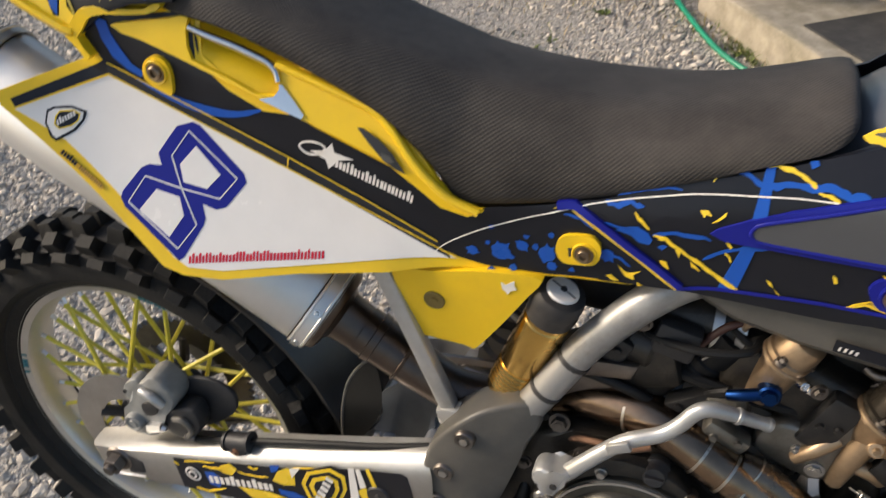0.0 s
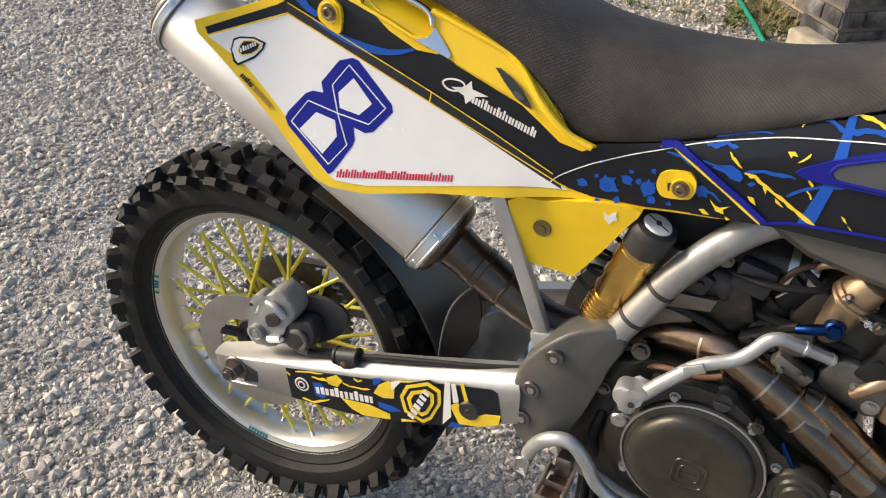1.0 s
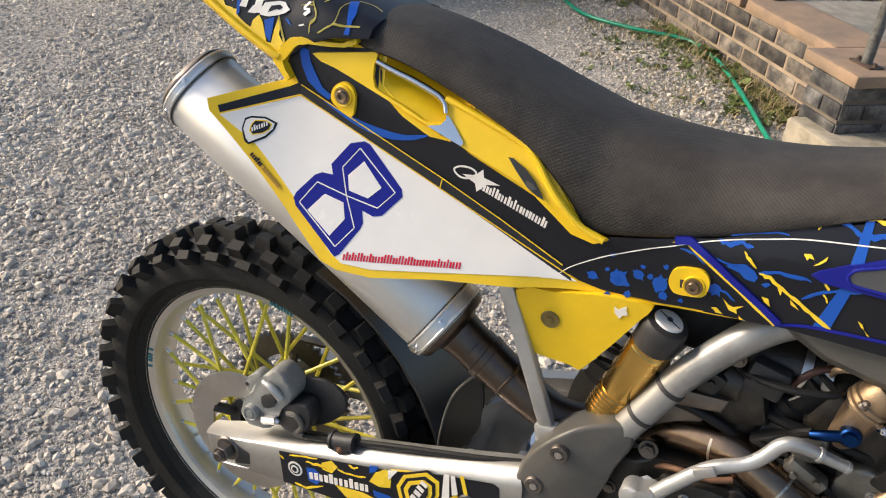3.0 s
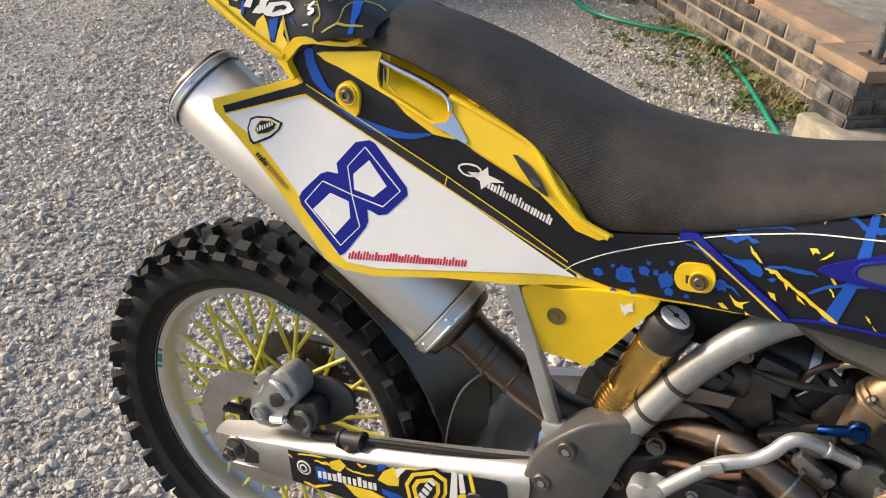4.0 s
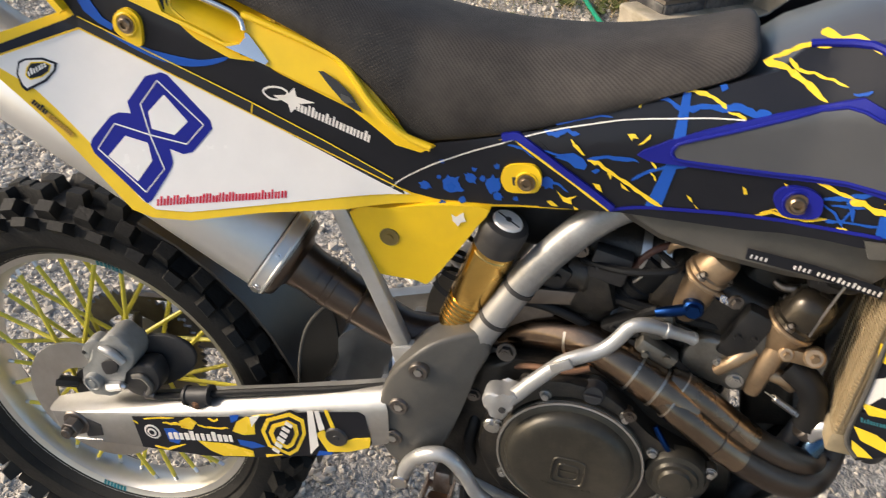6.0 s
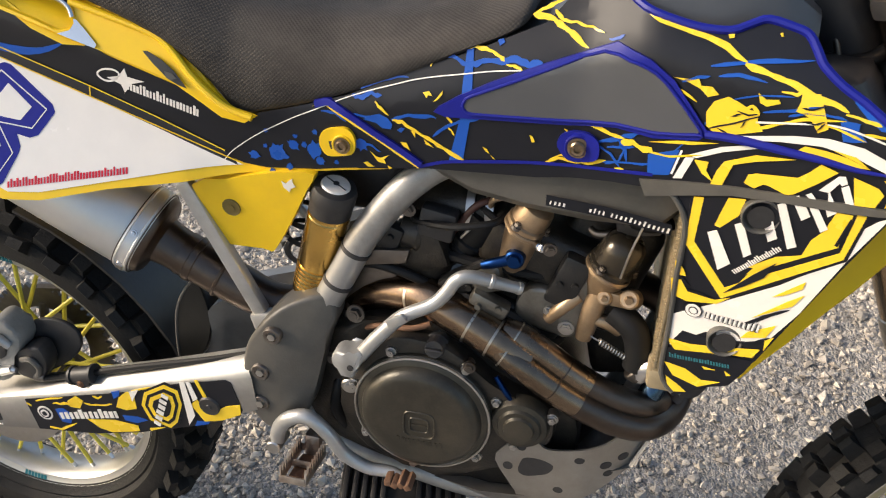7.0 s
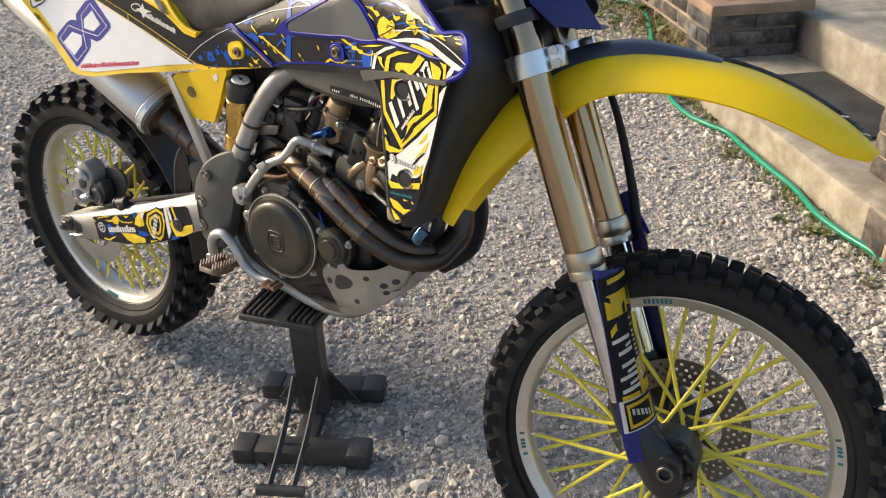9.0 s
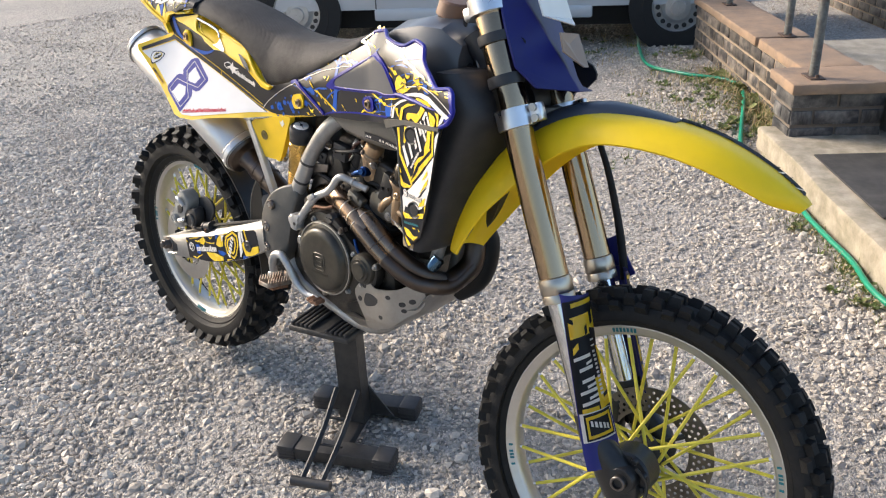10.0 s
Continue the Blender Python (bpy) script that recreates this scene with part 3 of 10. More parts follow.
for a, b, c, d in ((-4.05, -2.525, 2.398, 2.700), (-2.485, -1.788, 2.406, 2.702), (-1.785, -1.447, 2.262, 2.735)):
    slab("coping_stone", "terracotta-coloured concrete coping slab on the brick wall", "coping", a, b, c, d, 0.4005, 0.450, COPING, kind="", bevel=0.007, rough=0.005)


def railing_post(u, v):
    t = thing("railing_post", "rusty round steel railing post bolted to the coping", "post", HOUSE @ Matrix.Translation((u, v, 0.4515)), group="railing posts")
    bm = bmesh.new()
    tube(bm, [(0, 0, 0.004), (0, 0.004, 0.5), (0, 0.006, 1.05)], 0.021, 14, 3)
    part("pole", bm, POSTPAINT, t)
    bm = bmesh.new()
    box(bm, (0.125, 0.068, 0.007), Matrix.Translation((0, 0, 0.0035)), 0.002)
    part("base_plate", bm, DARKRUST, t, "rusty steel base plate")
    for s in (-1, 1):
        bm = bmesh.new()
        bolt(bm, (s * 0.046, 0.0, 0.008), (0, 0, 1), 0.008, 0.012)
        part("bolt", bm, DARKRUST, t)


for u, v in ((-1.575, 2.39), (-2.53, 2.575), (-3.64, 2.54)):
    railing_post(u, v)

# garden hose
bm = bmesh.new()
tube(bm, [(x, y, 0.022 + ground_height(x, y)) for x, y in ((-1.75, 5.5), (-1.40, 4.92), (-1.05, 4.35), (-0.69, 3.86), (-0.35, 3.71), (-0.05, 3.68), (0.13, 3.50), (0.29, 3.17), (0.42, 2.87), (0.54, 2.61), (0.70, 2.35), (0.83, 2.21), (0.93, 2.14), (1.03, 2.09), (1.12, 1.98), (1.25, 1.83), (1.38, 1.69), (1.49, 1.53), (1.59, 1.43), (1.70, 1.34), (1.86, 1.16), (2.3, 0.70))], 0.0105, 12, 8)
tagged(part("garden_hose", bm, GREENHOSE), "green garden hose lying along the gravel", "hose")


def tuft(bm, x, y, n, h, rng, spread=0.06):
    """Blades of grass bent outwards."""
    for _ in range(n):
        a, l = rng.uniform(0, 6.283), h * rng.uniform(0.4, 1.1)
        bx, by = x + rng.gauss(0, spread * 0.5), y + rng.gauss(0, spread * 0.5)
        w = rng.uniform(0.0015, 0.0035)
        dx, dy = math.cos(a), math.sin(a)
        ring = []
        for k in range(4):
            t = k / 3
            c = V(bx + dx * l * 0.8 * t * t, by + dy * l * 0.8 * t * t, ground_height(x, y) - 0.003 + l * t * (1 - 0.35 * t))
            s = V(-dy, dx, 0) * w * (1 - 0.9 * t)
            ring.append((bm.verts.new(c - s), bm.verts.new(c + s)))
        for p, q in zip(ring, ring[1:]):
            bm.faces.new((p[0], p[1], q[1], q[0]))


def weed(bm, x, y, n, size, rng):
    """A rosette of rounded leaves."""
    for k in range(n):
        a = rng.uniform(0, 6.283)
        l, w, up = size * rng.uniform(0.5, 1.0), size * rng.uniform(0.16, 0.3), rng.uniform(0.15, 0.9)
        d, s = V(math.cos(a), math.sin(a), up).normalized(), V(-math.sin(a), math.cos(a), 0)
        o = V(x + rng.gauss(0, size * 0.3), y + rng.gauss(0, size * 0.3), ground_height(x, y) + 0.002)
        pts = [o, o + d * l * 0.35 - s * w, o + d * l * 0.75 - s * w * 0.8, o + d * l - V(0, 0, l * 0.15), o + d * l * 0.75 + s * w * 0.8, o + d * l * 0.35 + s * w]
        mid = [o + d * l * 0.35 - V(0, 0, w * 0.3), o + d * l * 0.75 - V(0, 0, w * 0.3)]
        v = [bm.verts.new(p) for p in pts]
        m1, m2 = [bm.verts.new(p) for p in mid]
        for f in ((v[0], v[1], m1), (v[1], v[2], m2, m1), (v[2], v[3], m2), (v[3], v[4], m2), (v[4], v[5], m1, m2), (v[5], v[0], m1)):
            bm.faces.new(f)


def verge():
    rng = random.Random(11)
    green, dry, leaves = bmesh.new(), bmesh.new(), bmesh.new()
    for k in range(760):
        u = rng.uniform(-4.1, -0.05) if k % 3 else rng.uniform(-3.2, -1.7)
        wall = u < -1.75
        v = (2.39 if wall else 2.165) - abs(rng.gauss(0, 0.16 if wall else 0.055)) - 0.008
        x, y = house(u, v)
        clump = noise.noise(V(u * 2.3, v * 2.3, 5))
        if clump < 0.04 and rng.random() < 0.85:
            continue
        pick = rng.random()
        if pick < 0.30:
            tuft(green, x, y, rng.randint(6, 18), rng.uniform(0.025, 0.085), rng)
        elif pick < 0.74:
            tuft(dry, x, y, rng.randint(4, 10), rng.uniform(0.03, 0.09) * (1 if wall else 0.6), rng, 0.09)
        else:
            weed(leaves, x, y, rng.randint(6, 16), rng.uniform(0.018, 0.05), rng)
    for _ in range(640):
        u, v = rng.uniform(-5.0, -1.5), rng.uniform(1.45, 2.3)
        if noise.noise(V(u * 1.8, v * 1.8, 9)) < 0.02 or rng.random() > (v - 1.25):
            continue
        x, y = house(u, v)
        if rng.random() < 0.4:
            tuft(dry, x, y, rng.randint(5, 14), rng.uniform(0.03, 0.09), rng, 0.12)
        elif rng.random() < 0.6:
            tuft(green, x, y, rng.randint(5, 14), rng.uniform(0.02, 0.07), rng, 0.12)
        else:
            weed(leaves, x, y, rng.randint(5, 12), rng.uniform(0.02, 0.045), rng)
    for _ in range(170):  # the thick dry growth against the wall and pier
        u = rng.triangular(-3.3, -1.72, -2.0)
        v = 2.392 - abs(rng.gauss(0, 0.062))
        x, y = house(u, v)
        pick = rng.random()
        if pick < 0.62:
            tuft(dry, x, y, rng.randint(5, 12), rng.uniform(0.05, 0.15), rng, 0.10)
        elif pick < 0.80:
            tuft(green, x, y, rng.randint(4, 10), rng.uniform(0.05, 0.13), rng, 0.06)
        else:
            weed(leaves, x, y, rng.randint(7, 14), rng.uniform(0.03, 0.075), rng)
    for _ in range(190):  # weeds between the hose and the doorstep
        u = rng.uniform(-1.45, 0.25)
        v = 2.195 - abs(rng.gauss(0, 0.045))
        if noise.noise(V(u * 5.5, 0, 2)) < -0.25:
            continue
        x, y = house(u, v)
        pick = rng.random()
        if pick < 0.45:
            tuft(green, x, y, rng.randint(5, 14), rng.uniform(0.02, 0.065), rng, 0.06)
        elif pick < 0.75:
            tuft(dry, x, y, rng.randint(4, 9), rng.uniform(0.02, 0.06), rng, 0.07)
        else:
            weed(leaves, x, y, rng.randint(6, 12), rng.uniform(0.015, 0.035), rng)
    for u, v, size in ((-2.02, 2.16, 0.075), (-1.93, 2.08, 0.06), (-2.34, 2.34, 0.12), (-2.62, 2.36, 0.15), (-2.22, 2.30, 0.10), (-3.02, 2.33, 0.12)):
        x, y = house(u, v)
        weed(leaves, x, y, 18, size, rng)
    tagged(part("grass", green, LEAF), "sparse green grass tufts along the wall foot", "grass", kind="stuff")
    tagged(part("dry_grass", dry, STRAW), "dry straw-coloured grass stems along the wall", "grass", kind="stuff")
    tagged(part("weeds", leaves, LEAF), "low green weeds growing through the gravel", "weeds", kind="stuff")


verge()


def van():
    """A parked white van, seen low down behind the yard."""
    m = Matrix.Translation((-2.29, 4.00, 0)) @ Matrix.Rotation(radians(34), 4, "Z")
    t = thing("van", "white panel van parked on the gravel beyond the wall", "van", m)
    bm = bmesh.new()
    rings = []
    for x, z0, z1, w in ((-2.45, 0.42, 0.9, 0.8), (-2.35, 0.36, 1.75, 0.86), (-2.2, 0.34, 1.9, 0.88), (0.8, 0.34, 1.92, 0.88), (1.2, 0.34, 1.75, 0.88), (1.75, 0.34, 1.15, 0.87), (2.35, 0.36, 0.95, 0.84), (2.45, 0.42, 0.7, 0.78)):
        rings.append([V(x, 0.02, z0), V(x, 0, z0 + 0.12), V(x, -0.015, z0 + (z1 - z0) * 0.4), V(x, 0.02, z0 + (z1 - z0) * 0.75), V(x, 0.14, z1), V(x, 2 * w - 0.14, z1), V(x, 2 * w, z1 - 0.3), V(x, 2 * w, z0)])
    loft(bm, rings)
    part("body", bm, VANWHITE, t)
    bm = bmesh.new()
    box(bm, (1.75, 0.05, 0.10), Matrix.Translation((0.0, 0.03, 0.30)), 0.02)
    part("sill", bm, VANWHITE, t)
    # dark box added for the shade under the van
    bm = bmesh.new()
    box(bm, (4.2, 1.4, 0.26), Matrix.Translation((0.0, 0.9, 0.29)), 0.03)
    part("underbody", bm, TYRE_SHADE_BLACK, t, "black box for the van's underside and the shade beneath it")
    for x in (-0.85, 0.35):
        bm = bmesh.new()
        box(bm, (0.008, 0.012, 1.1), Matrix.Translation((x, -0.012, 0.9)), 0.002)
        part("door_gap", bm, TRIMGREY, t)
    for x in (-1.525, 1.525):
        # flat black ring; its colour stands for the shaded wheel well
        bm = bmesh.new()
        lathe(bm, [(0.375, -0.03), (0.37, 0.004), (0.2, 0.006), (0.2, -0.03)], Matrix.Translation((x, -0.002, 0.33)) @ Matrix.Rotation(radians(90), 4, "X"), 40, closed=True)
        part("wheel_arch", bm, TYRE_SHADE_BLACK, t, "black ring for the shaded wheel well")
        wm = Matrix.Translation((x, 0.02, 0.315)) @ Matrix.Rotation(radians(90), 4, "X")
        bm = bmesh.new()
        lathe(bm, [(0.19, -0.19), (0.27, -0.20), (0.31, -0.17), (0.317, -0.1), (0.31, -0.01), (0.27, 0.03), (0.20, 0.015)], Matrix(), 44, closed=True)
        w = part("wheel", bm, TYRE_SHADE_BLACK, t, "black van tyre", m=wm)
        bm = bmesh.new()
        lathe(bm, [(0.215, 0.016), (0.202, 0.026), (0.190, -0.005), (0.178, -0.035), (0.125, -0.030), (0.095, 0.006), (0.06, 0.010), (0.055, 0.03), (0.004, 0.03), (0.004, -0.06), (0.20, -0.06)], Matrix(), 44, closed=True)
        part("rim", bm, SILVER, w, "silver steel wheel rim")
        # black discs on the dish paint the shade of the vent holes
        for k in range(16):
            a = 2 * math.pi * k / 16
            bm = bmesh.new()
            cyl(bm, (0.15 * math.cos(a), 0.15 * math.sin(a), -0.05), (0.15 * math.cos(a), 0.15 * math.sin(a), -0.026), 0.019, seg=10)
            part("vent_hole", bm, BLACKP, w, "dark disc for the shade in a vent hole")


van()


# ---- the motorcycle ----
BIKE = Matrix.Translation((0, 0, 0.3968)) @ Matrix.Rotation(radians(-3.956), 4, "X")
FORKW = Matrix(((0.9043, -0.16, -0.3958, 1.5213), (0.2273, 0.9652, 0.129, -0.0169), (0.3613, -0.2066, 0.9092, 0.3328), (0, 0, 0, 1)))
FORK = BIKE.inverted() @ FORKW
bike = thing("motorcycle", "yellow, white and dark blue motocross bike raised on a stand", "motorcycle", BIKE)

AX_Y = Matrix.Rotation(radians(-90), 4, "X")  # turns z to +y


def tyre_mesh(R, half, bead, knob):
    """The tyre's carcass about the y axis."""
    bm = bmesh.new()
    carc = R - knob
    h = carc - bead
    prof = [(bead - 0.012, -half * 0.45), (bead + 0.004, -half * 0.62), (bead + 0.012, -half * 0.74), (bead + 0.016, -half * 0.73), (bead + h * 0.30, -half * 0.93), (bead + h * 0.58, -half), (bead + h * 0.80, -half * 0.88), (bead + h * 0.94, -half * 0.55), (carc, -half * 0.2)]
    prof = prof + [(r, -y) for r, y in prof[::-1]]
    lathe(bm, prof, AX_Y, 96, closed=True)
    return bm


def tread_blocks(w, R, half, knob, pitches, seed):
    """Rubber blocks in three rows and shoulders, each its own part."""
    rng = random.Random(seed)
    carc, length = R - knob, (2 * math.pi * R / pitches) * 0.42
    shapes = []
    for k in range(4):
        bm = bmesh.new()
        c = [(-1, -1), (1, -1), (1, 1), (-1, 1)]
        wd, hh = half * 0.37, knob * 1.25
        e = [[rng.uniform(-0.0012, 0.0012) for _ in range(2)] for _ in range(4)]
        rows = [[V(x * length / 2 * f + e[i][0], y * wd / 2 * f + e[i][1], z + (e[i][0] if z > 0 else 0)) for i, (x, y) in enumerate(c)] for f, z in ((1.22, -0.006), (1.0, hh * 0.45), (0.93, hh - 0.0022), (0.84, hh))]
        loft(bm, rows)
        shapes.append(finish("tread_block", bm, RUBBER, 30))
    for i in range(pitches):
        for row in (0, 1):
            a = 2 * math.pi * (i + 0.5 * row) / pitches
            spots = [(-half * 0.24, 0, 1.0), (half * 0.24, 0, 1.0), (-half * 0.90, 50, 0.72), (half * 0.90, -50, 0.72)] if row == 0 else [(-half * 0.62, 30, 1.0), (half * 0.62, -30, 1.0)]
            if row == 1 and i % 2 == 0:
                spots.append((0, 0, 1.0))
            for y, tilt, k in spots:
                r = carc - (0.003 if abs(tilt) < 20 else (0.010 if abs(tilt) < 45 else 0.020)) * (half / 0.06)
                o = new("tread_block", rng.choice(shapes))
                o.parent = w
                o.matrix_basis = Matrix.Rotation(a, 4, "Y") @ Matrix.Translation((0, y, r)) @ Matrix.Rotation(radians(tilt), 4, "X") @ Matrix.Rotation(rng.uniform(-0.05, 0.05), 4, "Z") @ Matrix.Diagonal((rng.uniform(0.92, 1.08), k, 1, 1))


def rim_bm(r, half, k=1.0):
    bm = bmesh.new()
    prof = [(r, -half), (r - 0.002, -half - 0.0022), (r - 0.005, -half - 0.0022), (r - 0.007, -half - 0.0005), (r - 0.020 * k, -half + 0.0035), (r - 0.024 * k, -half * 0.72), (r - 0.028 * k, -half * 0.35), (r - 0.030 * k, 0)]
    prof = prof + [(a, -b) for a, b in prof[-2::-1]]
    prof += [(r - 0.002, half - 0.004), (r - 0.008 * k, half * 0.6), (r - 0.016 * k, 0), (r - 0.008 * k, -half * 0.6), (r - 0.002, -half + 0.004)]
    lathe(bm, prof, AX_Y, 96, closed=True)
    return bm


def disc_bm(r0, r1, y, t, bands=0, cells=40):
    """A brake disc about the y axis; with bands, staggered rings of round holes go through it."""
    bm = bmesh.new()

    def vert(r, a, s):
        return bm.verts.new((r * math.sin(a), y + (s - 0.5) * t, r * math.cos(a)))
    edges = [r0, r0 + (r1 - r0) * 0.12, r1 - (r1 - r0) * 0.10, r1] if bands else [r0, r1]
    step = 2 * math.pi / cells
    rings = []
    for lo, hi in zip(edges, edges[1:]):
        if bands and lo == edges[1]:
            h = (hi - lo) / bands
            rings += [(lo + h * i, lo + h * (i + 1), i) for i in range(bands)]
        else:
            rings.append((lo, hi, None))
    for lo, hi, band in rings:
        mid = (lo + hi) / 2
        for k in range(cells):
            a0 = step * (k + (0.5 * (band % 2) if band is not None else 0))
            square = ((lo, 0.0), (lo, 0.5), (lo, 1.0), (mid, 1.0), (hi, 1.0), (hi, 0.5), (hi, 0.0), (mid, 0.0))
            outer = [[vert(r, a0 + step * q, s) for r, q in square] for s in (0, 1)]
            if band is None:
                bm.faces.new(outer[0][::-1])
                bm.faces.new(outer[1])
                continue
            d = 0.0034
            ring = [(mid - d * 0.72 * (1 if j in (0, 1, 2) else -1 if j in (4, 5, 6) else 0) * (1.38 if j in (1, 5) else 1), 0.5 + d * 0.72 * (-1 if j in (0, 7, 6) else 1 if j in (2, 3, 4) else 0) * (1.38 if j in (3, 7) else 1) / (mid * step)) for j in range(8)]
            inner = [[vert(r, a0 + step * q, s) for r, q in ring] for s in (0, 1)]
            for j in range(8):
                i = (j + 1) % 8
                bm.faces.new((outer[1][j], outer[1][i], inner[1][i], inner[1][j]))
                bm.faces.new((outer[0][i], outer[0][j], inner[0][j], inner[0][i]))
                bm.faces.new((inner[0][j], inner[1][j], inner[1][i], inner[0][i]))
    for r in (r0, r1):
        loop = [[vert(r, step * k / 2, s) for k in range(2 * cells)] for s in (0, 1)]
        for k in range(2 * cells):
            j = (k + 1) % (2 * cells)
            bm.faces.new((loop[0][k], loop[0][j], loop[1][j], loop[1][k]))
    bmesh.ops.remove_doubles(bm, verts=bm.verts[:], dist=2e-5)
    return bm


def wheel(name, label, m, rim_r, rim_half, tyre_R, tyre_half, knob, pitches, flange, hub_half, seed):
    """Hub, rim, tyre and thirty-six sleeved spokes."""
    bm = bmesh.new()
    lathe(bm, [(flange * 0.5, -hub_half - 0.012), (flange * 0.9, -hub_half - 0.012), (flange, -hub_half), (flange, -hub_half + 0.006), (flange * 0.62, -hub_half + 0.014), (flange * 0.55, 0), (flange * 0.62, hub_half - 0.014), (flange, hub_half - 0.006), (flange, hub_half), (flange * 0.9, hub_half + 0.012), (flange * 0.5, hub_half + 0.012)], AX_Y, 40, closed=True)
    w = part(name, bm, BLACKP, bike, label, m=m)
    tread_blocks(w, tyre_R, tyre_half, knob, pitches, seed)
    part("tyre", tyre_mesh(tyre_R, tyre_half, rim_r - 0.004, knob), RUBBER, w, "knobbly black off-road tyre with dusty blocks")
    part("rim", rim_bm(rim_r, rim_half, 0.92), RIMALU, w, "polished silver aluminium rim")
    for k in range(4):  # two brand marks on each flank of the rim become small bars
        bm = bmesh.new()
        for j in range(7):
            a = radians({0: 10, 1: 187, 2: 97, 3: 277}[k] + (j - 3) * 1.5)
            if j in (1, 5) and k > 1:
                continue
            mm = Matrix.Rotation(a, 4, "Y") @ Matrix.Translation((0, -rim_half + 0.0006, rim_r - 0.0125)) @ Matrix.Rotation(radians(17), 4, "X")
            box(bm, (0.0042, 0.0012, 0.0085), mm)
        part("rim_mark", bm, TEAL, w, "faded teal brand print as plain bars")
    kinds = []
    for side in (-1, 1):
        for lean in (-1, 1):
            a = radians(52 * lean)
            hub = V(flange * 0.93 * math.sin(a), side * (hub_half - 0.002 - 0.004 * lean), flange * 0.93 * math.cos(a))
            end = V(0, side * 0.006, rim_r - (0.018 if rim_half < 0.03 else 0.023))
            d = (end - hub).normalized()
            bs, bn = bmesh.new(), bmesh.new()
            tube(bs, [hub, end - d * 0.014], 0.0036, 7, 1)
            cyl(bn, end - d * 0.016, end + d * 0.004, 0.0030, 0.0036, 8)
            kinds.append((finish("spoke", bs, SPOKEYELLOW), finish("nipple", bn, ALU)))
    for i in range(36):
        s, n = kinds[i % 4]
        rot = Matrix.Rotation(2 * math.pi * i / 36, 4, "Y")
        for nm, me in (("spoke", s), ("nipple", n)):
            o = new(nm, me)
            o.parent, o.matrix_basis = w, rot
    return w


RIMALU = mat("satin_rim_aluminium", (0.60, 0.585, 0.55), 0.36, 0.8, var=0.08, scale=14, bump=0.03, dirt=(0.30, 0.26, 0.20), dirt_amount=0.25)
SPOKEYELLOW = mat("fluorescent_yellow_sleeve", (0.72, 0.62, 0.06), 0.4, var=0.15, scale=40, bump=0.05, dirt=(0.3, 0.27, 0.1), dirt_amount=0.3)
rear = wheel("rear_wheel", "rear wheel with fluorescent yellow spoke sleeves", Matrix(), 0.255, 0.033, 0.346, 0.062, 0.018, 34, 0.055, 0.036, 2)
front = wheel("front_wheel", "front wheel with fluorescent yellow spoke sleeves", FORK, 0.2845, 0.025, 0.350, 0.046, 0.015, 40, 0.042, 0.036, 4)
part("brake_disc", disc_bm(0.066, 0.112, -0.068, 0.004), STEEL, rear, "plain steel rear brake disc")
part("brake_disc", disc_bm(0.080, 0.130, 0.066, 0.0035, 4), DARKSTEEL, front, "drilled steel front brake disc")
for k in range(6):
    a = math.pi * k / 3
    bm = bmesh.new()
    tube(bm, [(0.035 * math.sin(a), 0.05, 0.035 * math.cos(a)), (0.082 * math.sin(a + 0.25), 0.066, 0.082 * math.cos(a + 0.25))], 0.006, 8, 1)
    part("disc_carrier", bm, BLACKP, front)
for k in range(5):
    a = 2 * math.pi * k / 5
    bm = bmesh.new()
    tube(bm, [(0.04 * math.sin(a), -0.05, 0.04 * math.cos(a)), (0.07 * math.sin(a), -0.067, 0.07 * math.cos(a))], 0.009, 8, 1)
    part("disc_carrier", bm, BLACKP, rear)
# sprocket on the far flank
bm = bmesh.new()
n = 49
out = []
for k in range(n * 4):
    a = 2 * math.pi * k / (n * 4)
    r = 0.118 if k % 4 in (1, 2) else 0.110
    out.append((r * math.sin(a), r * math.cos(a)))
inner = [(0.072 * math.sin(2 * math.pi * k / (n * 4)), 0.072 * math.cos(2 * math.pi * k / (n * 4))) for k in range(n * 4)]
v = [[bm.verts.new((x, y, z)) for x, z in o] for o, y in ((out, 0.066), (out, 0.072), (inner, 0.072), (inner, 0.066))]
for a, b in ((0, 1), (1, 2), (2, 3), (3, 0)):
    for k in range(n * 4):
        j = (k + 1) % (n * 4)
        bm.faces.new((v[a][k], v[a][j], v[b][j], v[b][k]))
part("sprocket", bm, DARKSTEEL, rear, "dark toothed chain sprocket")
for k in range(6):
    a = math.pi * k / 3
    bm = bmesh.new()
    tube(bm, [(0.04 * math.sin(a), 0.06, 0.04 * math.cos(a)), (0.08 * math.sin(a), 0.069, 0.08 * math.cos(a))], 0.008, 8, 1)
    part("sprocket_arm", bm, DARKSTEEL, rear)

# --- flank surface ---
CREASE = ((0.116, 0.618), (0.508, 0.486))


RIDGE = ((0.139, 0.668), (0.163, 0.655), (0.247, 0.627), (0.324, 0.607), (0.421, 0.583), (0.500, 0.560), (0.610, 0.559), (0.668, 0.573), (0.740, 0.592), (0.952, 0.671), (1.005, 0.662), (1.076, 0.654), (1.230, 0.625))


def soft(d, k=0.008):
    return d * d / (d + k) if d > 0 else 0.0


def polyline(line, x):
    for (xa, za), (xb, zb) in zip(line, line[1:]):
        if x <= xb:
            break
    return za + (zb - za) * (x - xa) / (xb - xa)


